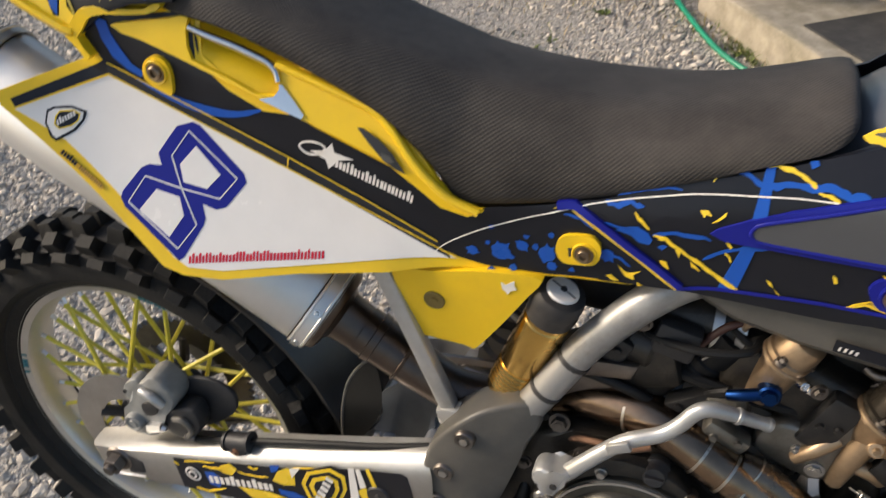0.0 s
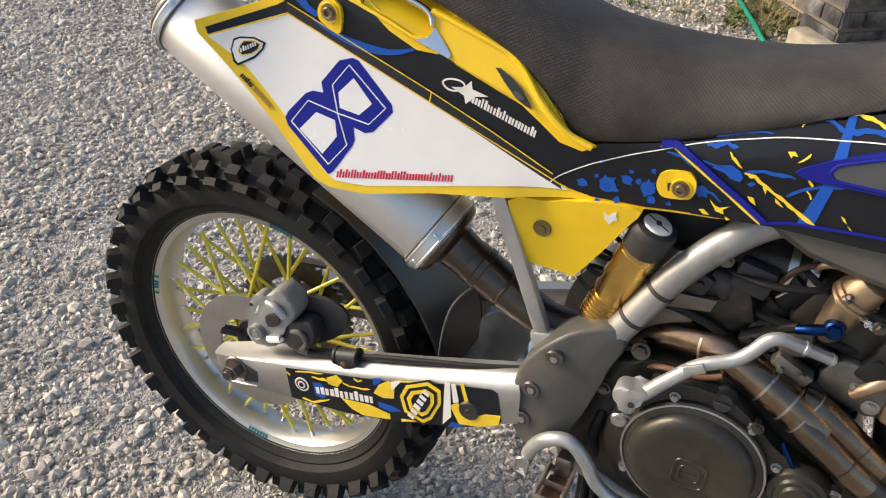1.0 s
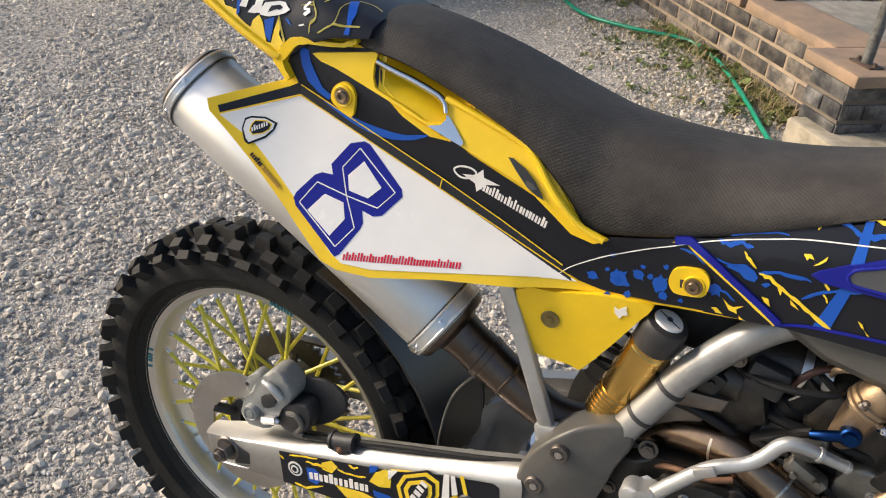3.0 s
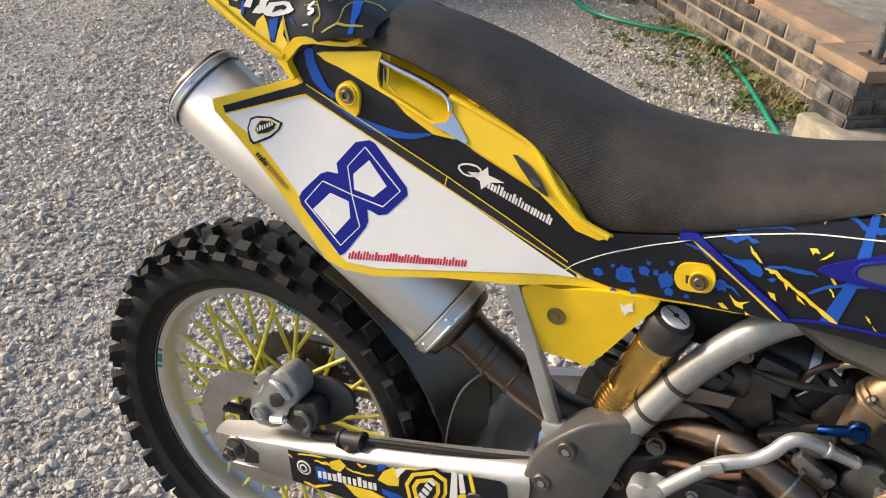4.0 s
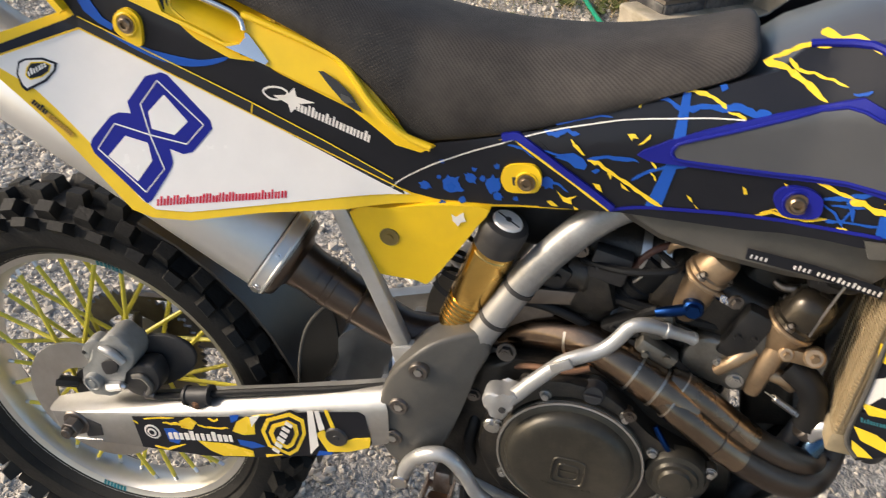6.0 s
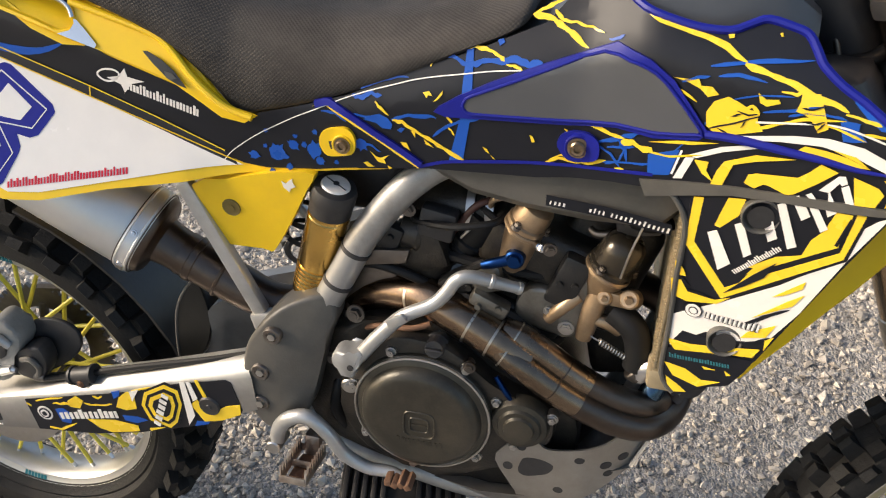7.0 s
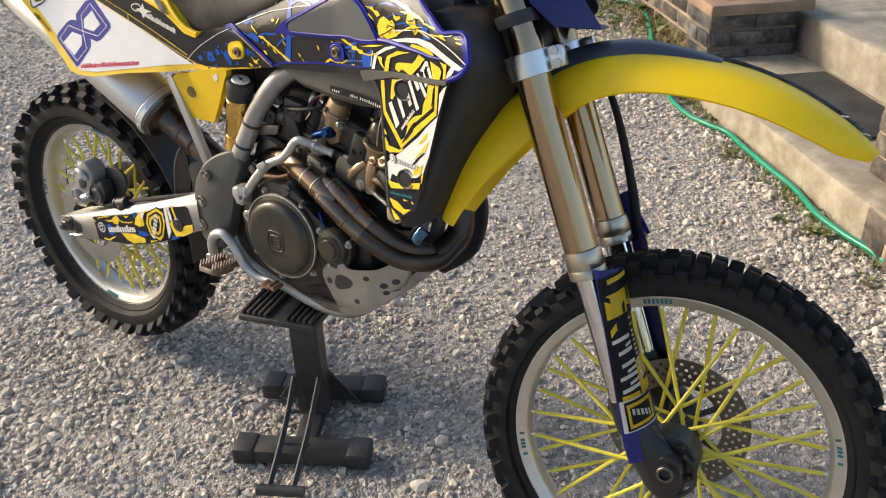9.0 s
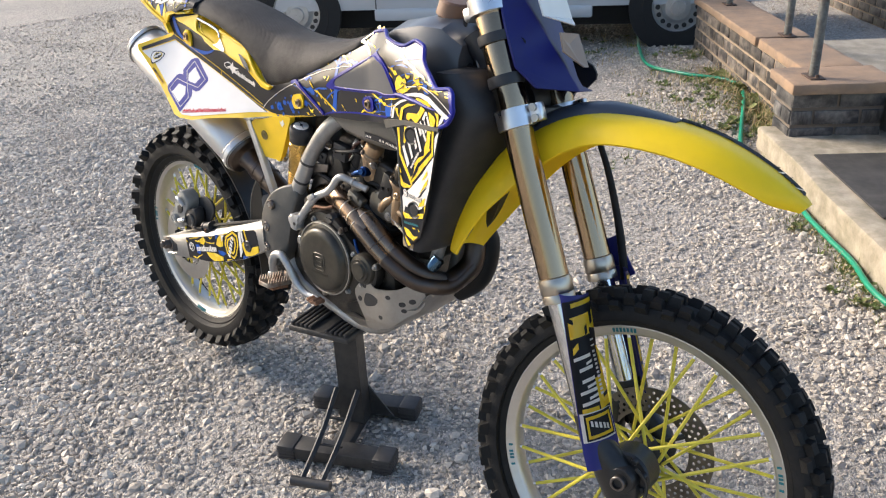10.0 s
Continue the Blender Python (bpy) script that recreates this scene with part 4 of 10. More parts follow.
def flank(x, z):
    """The right flank: the plate flares below its crease, the band and shrouds lean in above a ridge."""
    if x < 0.63:
        y = -0.100
    elif x < 0.89:
        y = -0.100 - (x - 0.63) * 0.085
    else:
        y = -0.122 - (x - 0.89) * 0.315
    (xa, za), (xb, zb) = CREASE
    d = (za + (zb - za) * (x - xa) / (xb - xa) - z) * 0.947
    if x < 0.54 and d > 0:
        y -= 0.60 * d * min(1, (0.54 - x) / 0.1)
    if x > 0.95 and z < 0.56:
        y += 0.06 * (0.56 - z)
    y += min(0.62, max(0.45, 0.45 + (x - 0.75) * 1.5)) * soft(z - polyline(RIDGE, x))
    if x < 0.16:
        y -= 1.2 * (0.16 - x) ** 2 * max(0, min(1, (d + 0.02) / 0.04))
    return y


def flank_part(name, outline, material, parent, label="", off=0.0, thick=0.003, grid=0.0125, side=-1):
    bm = bmesh.new()
    skin(bm, outline, flank, off, thick, grid, side)
    return part(name, bm, material, parent, label)


def decals(name, outlines, material, parent, label="", off=0.0012, thick=0.0009):
    first = None
    for o in outlines:
        bm = bmesh.new()
        skin(bm, o, flank, off * 0.6 + 0.0004, thick * 0.6, 0.0125)
        p = part(name, bm, material, parent, label)
        first = first or p
    return first


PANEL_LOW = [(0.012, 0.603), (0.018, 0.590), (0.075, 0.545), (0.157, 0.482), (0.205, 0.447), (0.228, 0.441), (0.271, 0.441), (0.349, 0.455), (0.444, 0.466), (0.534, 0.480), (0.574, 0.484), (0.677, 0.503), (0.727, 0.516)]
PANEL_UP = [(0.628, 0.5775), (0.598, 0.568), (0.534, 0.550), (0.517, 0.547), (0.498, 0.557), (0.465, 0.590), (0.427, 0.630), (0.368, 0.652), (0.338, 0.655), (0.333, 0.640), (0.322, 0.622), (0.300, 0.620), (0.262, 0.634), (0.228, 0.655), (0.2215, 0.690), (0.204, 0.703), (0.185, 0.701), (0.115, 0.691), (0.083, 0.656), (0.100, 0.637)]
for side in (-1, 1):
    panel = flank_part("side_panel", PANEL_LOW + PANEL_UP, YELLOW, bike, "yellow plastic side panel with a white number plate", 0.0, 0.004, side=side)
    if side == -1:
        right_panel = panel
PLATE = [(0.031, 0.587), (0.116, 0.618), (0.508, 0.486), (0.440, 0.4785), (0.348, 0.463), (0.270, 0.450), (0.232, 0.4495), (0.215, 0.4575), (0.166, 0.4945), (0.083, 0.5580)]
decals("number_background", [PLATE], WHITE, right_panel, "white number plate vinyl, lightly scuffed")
bm = bmesh.new()
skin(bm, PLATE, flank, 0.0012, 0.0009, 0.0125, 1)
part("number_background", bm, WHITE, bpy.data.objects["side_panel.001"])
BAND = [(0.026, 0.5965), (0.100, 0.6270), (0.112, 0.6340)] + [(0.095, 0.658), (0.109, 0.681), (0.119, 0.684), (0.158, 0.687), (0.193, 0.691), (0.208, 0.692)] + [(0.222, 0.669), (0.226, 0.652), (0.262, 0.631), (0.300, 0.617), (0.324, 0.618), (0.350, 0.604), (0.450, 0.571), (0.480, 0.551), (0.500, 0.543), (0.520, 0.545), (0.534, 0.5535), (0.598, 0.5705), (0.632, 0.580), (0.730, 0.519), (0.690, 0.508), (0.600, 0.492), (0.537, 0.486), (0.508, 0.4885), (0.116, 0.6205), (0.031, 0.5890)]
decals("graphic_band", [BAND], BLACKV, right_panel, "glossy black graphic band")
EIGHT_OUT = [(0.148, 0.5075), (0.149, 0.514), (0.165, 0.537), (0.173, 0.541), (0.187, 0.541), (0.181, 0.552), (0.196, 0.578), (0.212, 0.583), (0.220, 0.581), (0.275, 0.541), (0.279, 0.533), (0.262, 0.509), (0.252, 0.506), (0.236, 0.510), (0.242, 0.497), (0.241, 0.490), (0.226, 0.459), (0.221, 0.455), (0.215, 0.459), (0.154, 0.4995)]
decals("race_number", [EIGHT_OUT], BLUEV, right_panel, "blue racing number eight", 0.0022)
decals("race_number_counter", [[(0.170, 0.498), (0.185, 0.519), (0.211, 0.514), (0.219, 0.497), (0.207, 0.476)], [(0.206, 0.544), (0.220, 0.562), (0.251, 0.538), (0.239, 0.524), (0.213, 0.528)]], WHITE, right_panel, off=0.0030)
LOOP = [(0.212, 0.522), (0.171, 0.530), (0.157, 0.5045), (0.218, 0.466), (0.234, 0.490), (0.212, 0.522), (0.196, 0.551), (0.210, 0.575), (0.269, 0.536), (0.254, 0.516), (0.212, 0.522)]
decals("race_number_inline", [ribbon([a, b], 0.0011, 1) for a, b in zip(LOOP, LOOP[1:])], WHITE, right_panel, off=0.0031)
decals("stripe", [[(0.117, 0.632), (0.150, 0.621), (0.200, 0.604), (0.249, 0.588), (0.321, 0.565), (0.406, 0.534), (0.482, 0.503), (0.497, 0.491), (0.500, 0.485), (0.474, 0.494), (0.409, 0.518), (0.315, 0.552), (0.250, 0.574), (0.168, 0.602), (0.115, 0.621)]], STRIPE, right_panel, "matt dark grey stripe between two pinstripes", 0.0018)
decals("pinstripe", [ribbon(p, 0.0013, 1) for p in ([(0.033, 0.5885), (0.116, 0.6200)], [(0.116, 0.6200), (0.372, 0.5335)], [(0.372, 0.5335), (0.508, 0.4875)], [(0.117, 0.633), (0.150, 0.622), (0.200, 0.605)], [(0.200, 0.605), (0.249, 0.589), (0.321, 0.565)], [(0.321, 0.565), (0.406, 0.534), (0.486, 0.502)], [(0.320, 0.551), (0.322, 0.565)])], YELLOWV, right_panel, off=0.0044)
decals("swoosh", [[(0.111, 0.682), (0.126, 0.678), (0.129, 0.665), (0.138, 0.650), (0.148, 0.636), (0.162, 0.629), (0.157, 0.623), (0.142, 0.629), (0.126, 0.640), (0.117, 0.657)], smooth2([(0.150, 0.620), (0.175, 0.614), (0.208, 0.607), (0.248, 0.604), (0.271, 0.606), (0.300, 0.614), (0.279, 0.602), (0.249, 0.595), (0.217, 0.596), (0.184, 0.605)], 2)], SPLATBLUE, right_panel, off=0.0032)


def letter_bars(a, b, h, n, seed, lean=0.25, fill=0.72):
    """A brand word as plain upright bars from a to b, of height h."""
    rng = random.Random(seed)
    (xa, za), (xb, zb) = a, b
    d = V(xb - xa, 0, zb - za)
    l = d.length
    d.normalize()
    u = V(-d.z, 0, d.x)
    out = []
    for k in range(n):
        s, w, hh = l * k / n, l / n * fill * rng.uniform(0.8, 1.15), h * rng.choice((0.72, 0.72, 0.76, 1.0))
        o = V(xa, 0, za) + d * s
        q = [o, o + d * w, o + d * (w + lean * hh) + u * hh, o + d * lean * hh + u * hh]
        out.append([(p.x, p.z) for p in q])
    return out


decals("sponsor_bar", letter_bars((0.232, 0.4535), (0.374, 0.4725), 0.0090, 40, 3, 0.0, 0.62), RED, right_panel, "small red letter stroke as a plain bar", 0.0022)
decals("sponsor_logo", letter_bars((0.370, 0.565), (0.459, 0.540), 0.0115, 22, 5, -0.1, 0.66), WHITE, right_panel, "white sponsor mark as plain shapes", 0.0022)
decals("sponsor_star", [[(0.347, 0.577), (0.363, 0.580), (0.372, 0.590), (0.374, 0.580), (0.395, 0.576), (0.378, 0.572), (0.367, 0.560), (0.364, 0.570)]], WHITE, right_panel, off=0.0024)
decals("sponsor_ring", [ribbon(smooth2([(0.335, 0.580), (0.343, 0.586), (0.357, 0.587), (0.364, 0.582), (0.355, 0.574), (0.343, 0.573)], 3) + [(0.335, 0.580)], 0.0022, 1)], WHITE, right_panel, off=0.0024)
decals("shield_badge", [[(0.061, 0.586), (0.067, 0.589), (0.084, 0.590), (0.100, 0.585), (0.099, 0.577), (0.092, 0.567), (0.074, 0.557), (0.068, 0.561), (0.061, 0.574)]], BLACKV, right_panel, "small black and yellow shield badge", 0.0022)
decals("shield_badge_face", [[(0.063, 0.584), (0.068, 0.587), (0.084, 0.588), (0.097, 0.584), (0.097, 0.578), (0.090, 0.569), (0.074, 0.560), (0.070, 0.563), (0.063, 0.574)]], WHITE, right_panel, off=0.0028)
decals("shield_badge_core", [[(0.071, 0.580), (0.074, 0.585), (0.087, 0.586), (0.094, 0.583), (0.093, 0.577), (0.087, 0.572), (0.076, 0.569), (0.071, 0.573)]], BLACKV, right_panel, off=0.0034)
decals("shield_badge_edge", [ribbon([(0.071, 0.580), (0.074, 0.585), (0.087, 0.586), (0.094, 0.583), (0.093, 0.577), (0.087, 0.572), (0.076, 0.569), (0.071, 0.573), (0.071, 0.580)], 0.0012, 1)], YELLOWV, right_panel, off=0.0040)
decals("shield_badge_bar", letter_bars((0.074, 0.572), (0.091, 0.582), 0.0065, 7, 4, 0.1, 0.6), WHITE, right_panel, off=0.0042)
decals("small_label", [([(0.080, 0.549), (0.129, 0.517), (0.126, 0.513), (0.078, 0.546)])], LABELGOLD, right_panel, "worn golden sponsor label", off=0.0022)
decals("small_label_bar", letter_bars((0.080, 0.546), (0.097, 0.534), 0.0052, 6, 9, 0.0, 0.72), BLACKV, right_panel, off=0.0030)
decals("small_label_bar", letter_bars((0.100, 0.532), (0.126, 0.515), 0.0040, 12, 10, 0.0, 0.6), LABELBROWN, right_panel, off=0.0030)
# moulded wing with a scooped hollow behind a metal rail
WING = [(0.133, 0.676), (0.139, 0.678), (0.187, 0.686), (0.213, 0.691), (0.212, 0.676), (0.215, 0.662), (0.221, 0.652)] + [(0.235, 0.647), (0.267, 0.637), (0.292, 0.628), (0.312, 0.629), (0.315, 0.635), (0.314, 0.643), (0.309, 0.653), (0.307, 0.657), (0.310, 0.659), (0.347, 0.650), (0.389, 0.637), (0.415, 0.628), (0.433, 0.615), (0.455, 0.592), (0.475, 0.576), (0.500, 0.558), (0.532, 0.550), (0.517, 0.541), (0.489, 0.545), (0.462, 0.563), (0.443, 0.575), (0.431, 0.584), (0.375, 0.601), (0.341, 0.611), (0.291, 0.626), (0.236, 0.643), (0.188, 0.658), (0.164, 0.665), (0.146, 0.669)]
decals("wing", [WING], YELLOW, right_panel, "moulded yellow upper edge with a hollow below the rail", 0.009, 0.009)
SCOOP = [(0.214, 0.697), (0.219, 0.668), (0.224, 0.650), (0.262, 0.628), (0.300, 0.613), (0.326, 0.612), (0.343, 0.640), (0.344, 0.657), (0.318, 0.668), (0.270, 0.684)]


def scoop(x, z):
    """The hollow: flush along its lower lip, deepest under the rail."""
    d = soft(z - (0.650 - (x - 0.224) * 0.38) + 0.012, 0.02)
    e = min(1.0, max(0.0, (x - 0.214) / 0.022)) * min(1.0, max(0.0, (0.346 - x) / 0.030))
    return flank(x, z) - 0.006 + 1.1 * d * e


bm = bmesh.new()
skin(bm, SCOOP, scoop, 0.0, 0.003, 0.008)
part("scoop", bm, YELLOW, right_panel, "hollow yellow grip scoop")
bm = bmesh.new()
tube(bm, [(x, flank(x, z) - 0.007, z) for x, z in [(0.215, 0.681), (0.237, 0.675), (0.264, 0.669), (0.286, 0.663), (0.301, 0.658), (0.310, 0.651), (0.314, 0.642)]], [0.0030, 0.0040, 0.0044, 0.0044, 0.0040, 0.0038, 0.0034], 10, 6)
part("grab_rail", bm, CHROME, right_panel, "bright metal grab rail")
decals("rail_plate", [[(0.296, 0.625), (0.311, 0.629), (0.316, 0.636), (0.315, 0.641), (0.319, 0.640), (0.332, 0.628), (0.344, 0.616), (0.342, 0.612), (0.330, 0.615)]], CHROME, right_panel, "bare metal bracket wedge", off=0.0125)
# no opening is cut: a black patch paints the vent's shade
decals("slot", [[(0.400, 0.613), (0.406, 0.613), (0.423, 0.605), (0.438, 0.594), (0.450, 0.581), (0.453, 0.577), (0.443, 0.580), (0.431, 0.586), (0.414, 0.600)]], BLACKP, right_panel, "dark patch for the shade in the vent slot", 0.0165)
decals("slot_lug", [[(0.427, 0.594), (0.436, 0.592), (0.442, 0.587), (0.434, 0.585), (0.429, 0.588)]], GREYP, right_panel, off=0.0185)
bm = bmesh.new()
tube(bm, [(x, flank(x, z) - 0.0075, z) for x, z in [(0.310, 0.658), (0.347, 0.648), (0.389, 0.636), (0.415, 0.627), (0.433, 0.614), (0.455, 0.591), (0.474, 0.575), (0.499, 0.558), (0.528, 0.549)]], 0.0042, 8, 4)
part("wing_edge", bm, YELLOW, right_panel, "rounded yellow edge beside the seat")


def boss(outline, material, bx, bz, br, parent, slot=None):
    """A raised moulded boss with a sunken floor, a bolt and its washer."""
    bm = bmesh.new()
    skin(bm, outline, flank, 0.006, 0.007, 0.008)
    b = part("bolt_boss", bm, material, parent, "raised bolt boss")
    bm = bmesh.new()
    at = Matrix.Translation((bx, flank(bx, bz) - 0.006, bz)) @ Matrix.Rotation(radians(90), 4, "X")
    lathe(bm, [(br * 1.5, 0.0016), (br * 1.62, 0.0022), (br * 1.75, 0.0016), (br * 1.75, -0.002)], at, 28)
    part("boss_rim", bm, material, b)
    bm = bmesh.new()
    lathe(bm, [(0.0, 0.0032), (br * 0.45, 0.0032), (br * 0.5, 0.0062), (br * 0.82, 0.0066), (br, 0.0050), (br, 0.0026), (br * 1.35, 0.0024), (br * 1.4, 0.0)], at, 24)
    part("bolt", bm, BOLTBRONZE, b, "domed bolt with a socket")
    # black patch on the boss, painted as the dark inside of a slot
    if slot:
        bm = bmesh.new()
        skin(bm, slot, flank, 0.0072, 0.001, 0.02)
        part("slot", bm, BLACKP, b)
    return b


boss(smooth2([(0.164, 0.624), (0.164, 0.638), (0.171, 0.647), (0.180, 0.651), (0.190, 0.648), (0.196, 0.640), (0.197, 0.627), (0.194, 0.611), (0.179, 0.615)], 3), YELLOW, *(0.180, 0.634), 0.0075, bike)
boss(smooth2([(0.607, 0.523), (0.607, 0.535), (0.613, 0.543), (0.626, 0.547), (0.640, 0.548), (0.648, 0.540), (0.649, 0.527), (0.644, 0.518), (0.630, 0.514), (0.615, 0.513)], 3), YELLOW, *(0.634, 0.528), 0.0070, bike, [(0.618, 0.531), (0.626, 0.533), (0.627, 0.524), (0.620, 0.522)])
boss(smooth2([(0.873, 0.564), (0.874, 0.574), (0.882, 0.581), (0.899, 0.584), (0.911, 0.580), (0.915, 0.572), (0.914, 0.559), (0.902, 0.553), (0.885, 0.551)], 3), BLUEV, *(0.894, 0.567), 0.0080, bike)

# --- tank flank and shrouds ---
TANK_OUT = [(0.600, 0.571), (0.640, 0.584), (0.700, 0.612), (0.787, 0.650), (0.850, 0.680), (0.872, 0.706), (0.92, 0.716), (0.942, 0.708), (0.970, 0.702), (0.993, 0.699), (1.017, 0.700), (1.033, 0.707), (1.046, 0.712), (1.066, 0.709), (1.079, 0.705), (1.088, 0.693), (1.094, 0.684), (1.110, 0.672), (1.129, 0.662), (1.157, 0.646), (1.176, 0.648), (1.195, 0.650), (1.208, 0.641), (1.215, 0.623), (1.214, 0.612), (1.197, 0.592), (1.172, 0.580), (1.100, 0.560), (0.998, 0.544), (0.930, 0.537), (0.853, 0.524), (0.734, 0.514), (0.650, 0.500), (0.622, 0.530)]
LOWER_OUT = [(0.985, 0.545), (1.100, 0.564), (1.173, 0.579), (1.145, 0.505), (1.098, 0.374), (1.081, 0.344), (1.055, 0.312), (1.026, 0.294), (1.011, 0.314), (1.010, 0.38), (1.008, 0.446), (1.007, 0.513)]
for side in (-1, 1):
    sh = flank_part("shroud", TANK_OUT, BLACKV, bike, "glossy black tank shroud with splatter graphics", 0.001, 0.005, side=side)
    lo = flank_part("shroud_lower", LOWER_OUT, BLACKV, bike, "lower radiator shroud in black, white and yellow", 0.0, 0.004, side=side)
    if side == -1:
        shroud, lower = sh, lo
RIM_OUT = [(0.740, 0.582), (0.745, 0.588), (0.767, 0.603), (0.798, 0.620), (0.844, 0.642), (0.888, 0.661), (0.921, 0.677)] + [(0.953, 0.668), (0.976, 0.653), (1.012, 0.611), (1.005, 0.602), (0.964, 0.594)] + [(0.929, 0.596), (0.883, 0.588), (0.833, 0.584), (0.780, 0.580), (0.753, 0.578)]
WINDOW = [(0.772, 0.593), (0.774, 0.599), (0.781, 0.605), (0.823, 0.625), (0.868, 0.647), (0.910, 0.667)] + [(0.934, 0.664), (0.951, 0.660), (0.970, 0.649), (1.005, 0.612), (1.001, 0.607), (0.964, 0.600)] + [(0.928, 0.600), (0.882, 0.593), (0.831, 0.589), (0.787, 0.586), (0.776, 0.587)]
decals("window_rim", [RIM_OUT], BLUEV, shroud, "blue moulded rim", 0.006, 0.006)
decals("tank_window", [WINDOW], GREYV, shroud, "bare grey tank side inside a blue rim", 0.0075, 0.002)
bm = bmesh.new()
c = smooth2(WINDOW, 2)
tube(bm, [(x, flank(x, z) - 0.0046, z) for x, z in c + c[:1]], 0.0018, 8, 1)
part("rim_bead", bm, BLUEV, shroud)
EDGE = TANK_OUT[5:27]
bm = bmesh.new()
tube(bm, [(x, flank(x, z) - 0.001, z) for x, z in smooth2(EDGE, 3, False)], 0.0040, 8, 1)
part("shroud_edge", bm, BLUEV, shroud, "blue shroud edge")
decals("blue_tip", [[(1.192, 0.648), (1.208, 0.639), (1.214, 0.623), (1.213, 0.612), (1.190, 0.591), (1.184, 0.595), (1.205, 0.612), (1.203, 0.628), (1.196, 0.638)]], BLUEV, shroud, off=0.003)
bm = bmesh.new()
strap = [(0.602, 0.571), (0.616, 0.575), (0.625, 0.572), (0.646, 0.562), (0.671, 0.548), (0.700, 0.533), (0.726, 0.518)]
skin(bm, ribbon(strap, 0.0072), flank, 0.0052, 0.006, 0.01)
part("blue_strap", bm, BLUEV, shroud, "royal blue moulded strap across the seam")
decals("strap_line", [ribbon([(0.616, 0.570), (0.634, 0.561), (0.653, 0.551), (0.679, 0.538), (0.702, 0.525), (0.723, 0.514)], [0.001, 0.0025, 0.0028, 0.0032, 0.0034, 0.003])], YELLOWV, shroud, off=0.0036)
decals("blue_piping", [ribbon(p, w) for p, w in (([(0.724, 0.515), (0.751, 0.525), (0.790, 0.532), (0.843, 0.540), (0.894, 0.545), (0.942, 0.552), (0.969, 0.556)], 0.0036), ([(0.960, 0.545), (0.985, 0.549), (1.000, 0.551)], 0.0036))], BLUEV, shroud, "blue piping lines", 0.0035)
decals("seam_line", [ribbon([(0.484, 0.490), (0.497, 0.504), (0.526, 0.525), (0.550, 0.539), (0.580, 0.555), (0.609, 0.568), (0.637, 0.581), (0.664, 0.592), (0.692, 0.602), (0.718, 0.611), (0.745, 0.618), (0.771, 0.624), (0.801, 0.631), (0.830, 0.636)], 0.0011)], WHITE, shroud, "thin white line", 0.0035)


def splat(x, z, r, seed):
    """A round drop with a few short arms."""
    rng = random.Random(seed)
    n = 26
    arms = {rng.randrange(n): rng.uniform(1.15, 1.55) for _ in range(4)}
    return [(x + r * k * math.cos(2 * math.pi * i / n), z + r * k * math.sin(2 * math.pi * i / n)) for i, k in enumerate(arms.get(j, rng.uniform(0.86, 1.0)) for j in range(n))]


def crackle(pts, w, seed):
    """A ragged stroke."""
    rng = random.Random(seed)
    dense = [pts[0]]
    for (a, b), (c, d) in zip(pts, pts[1:]):
        for k in (1, 2, 3):
            dense.append((a + (c - a) * k / 3 + rng.gauss(0, w * 0.12), b + (d - b) * k / 3 + rng.gauss(0, w * 0.12)))
    return ribbon(dense, [w * 0.3] + [w * rng.uniform(0.55, 1.1) for _ in dense[2:]] + [w * 0.15], 2)


def fleck(x, z, a, l, w):
    """A pointed sliver of paint."""
    c, s = math.cos(a), math.sin(a)
    return [(x + c * u - s * v, z + s * u + c * v) for u, v in ((-l / 2, 0), (-l * 0.1, -w / 2), (l / 2, 0), (l * 0.15, w * 0.4))]


DROPS = [(0.523, 0.501), (0.552, 0.507), (0.573, 0.519), (0.598, 0.516), (0.604, 0.503), (0.655, 0.531), (0.540, 0.533), (0.576, 0.530), (0.600, 0.538), (0.544, 0.482), (0.566, 0.491), (0.624, 0.504), (0.538, 0.514), (0.586, 0.521)]
RADII = (0.0055, 0.0105, 0.006, 0.009, 0.005, 0.0070, 0.0024, 0.0025, 0.003, 0.0042, 0.0042, 0.0026, 0.0024, 0.0034)
decals("blue_splatter", [splat(x, z, r, i) for i, ((x, z), r) in enumerate(zip(DROPS, RADII))], SPLATBLUE, shroud, "bright blue paint drop", 0.0028)
decals("blue_tape", [[(0.771, 0.649), (0.778, 0.650), (0.781, 0.610), (0.770, 0.604)], [(0.769, 0.579), (0.780, 0.581), (0.773, 0.531), (0.757, 0.527)], [(0.962, 0.576), (0.990, 0.588), (0.984, 0.560), (0.964, 0.555)]], SPLATBLUE, shroud, "bright blue tape print", 0.0027)
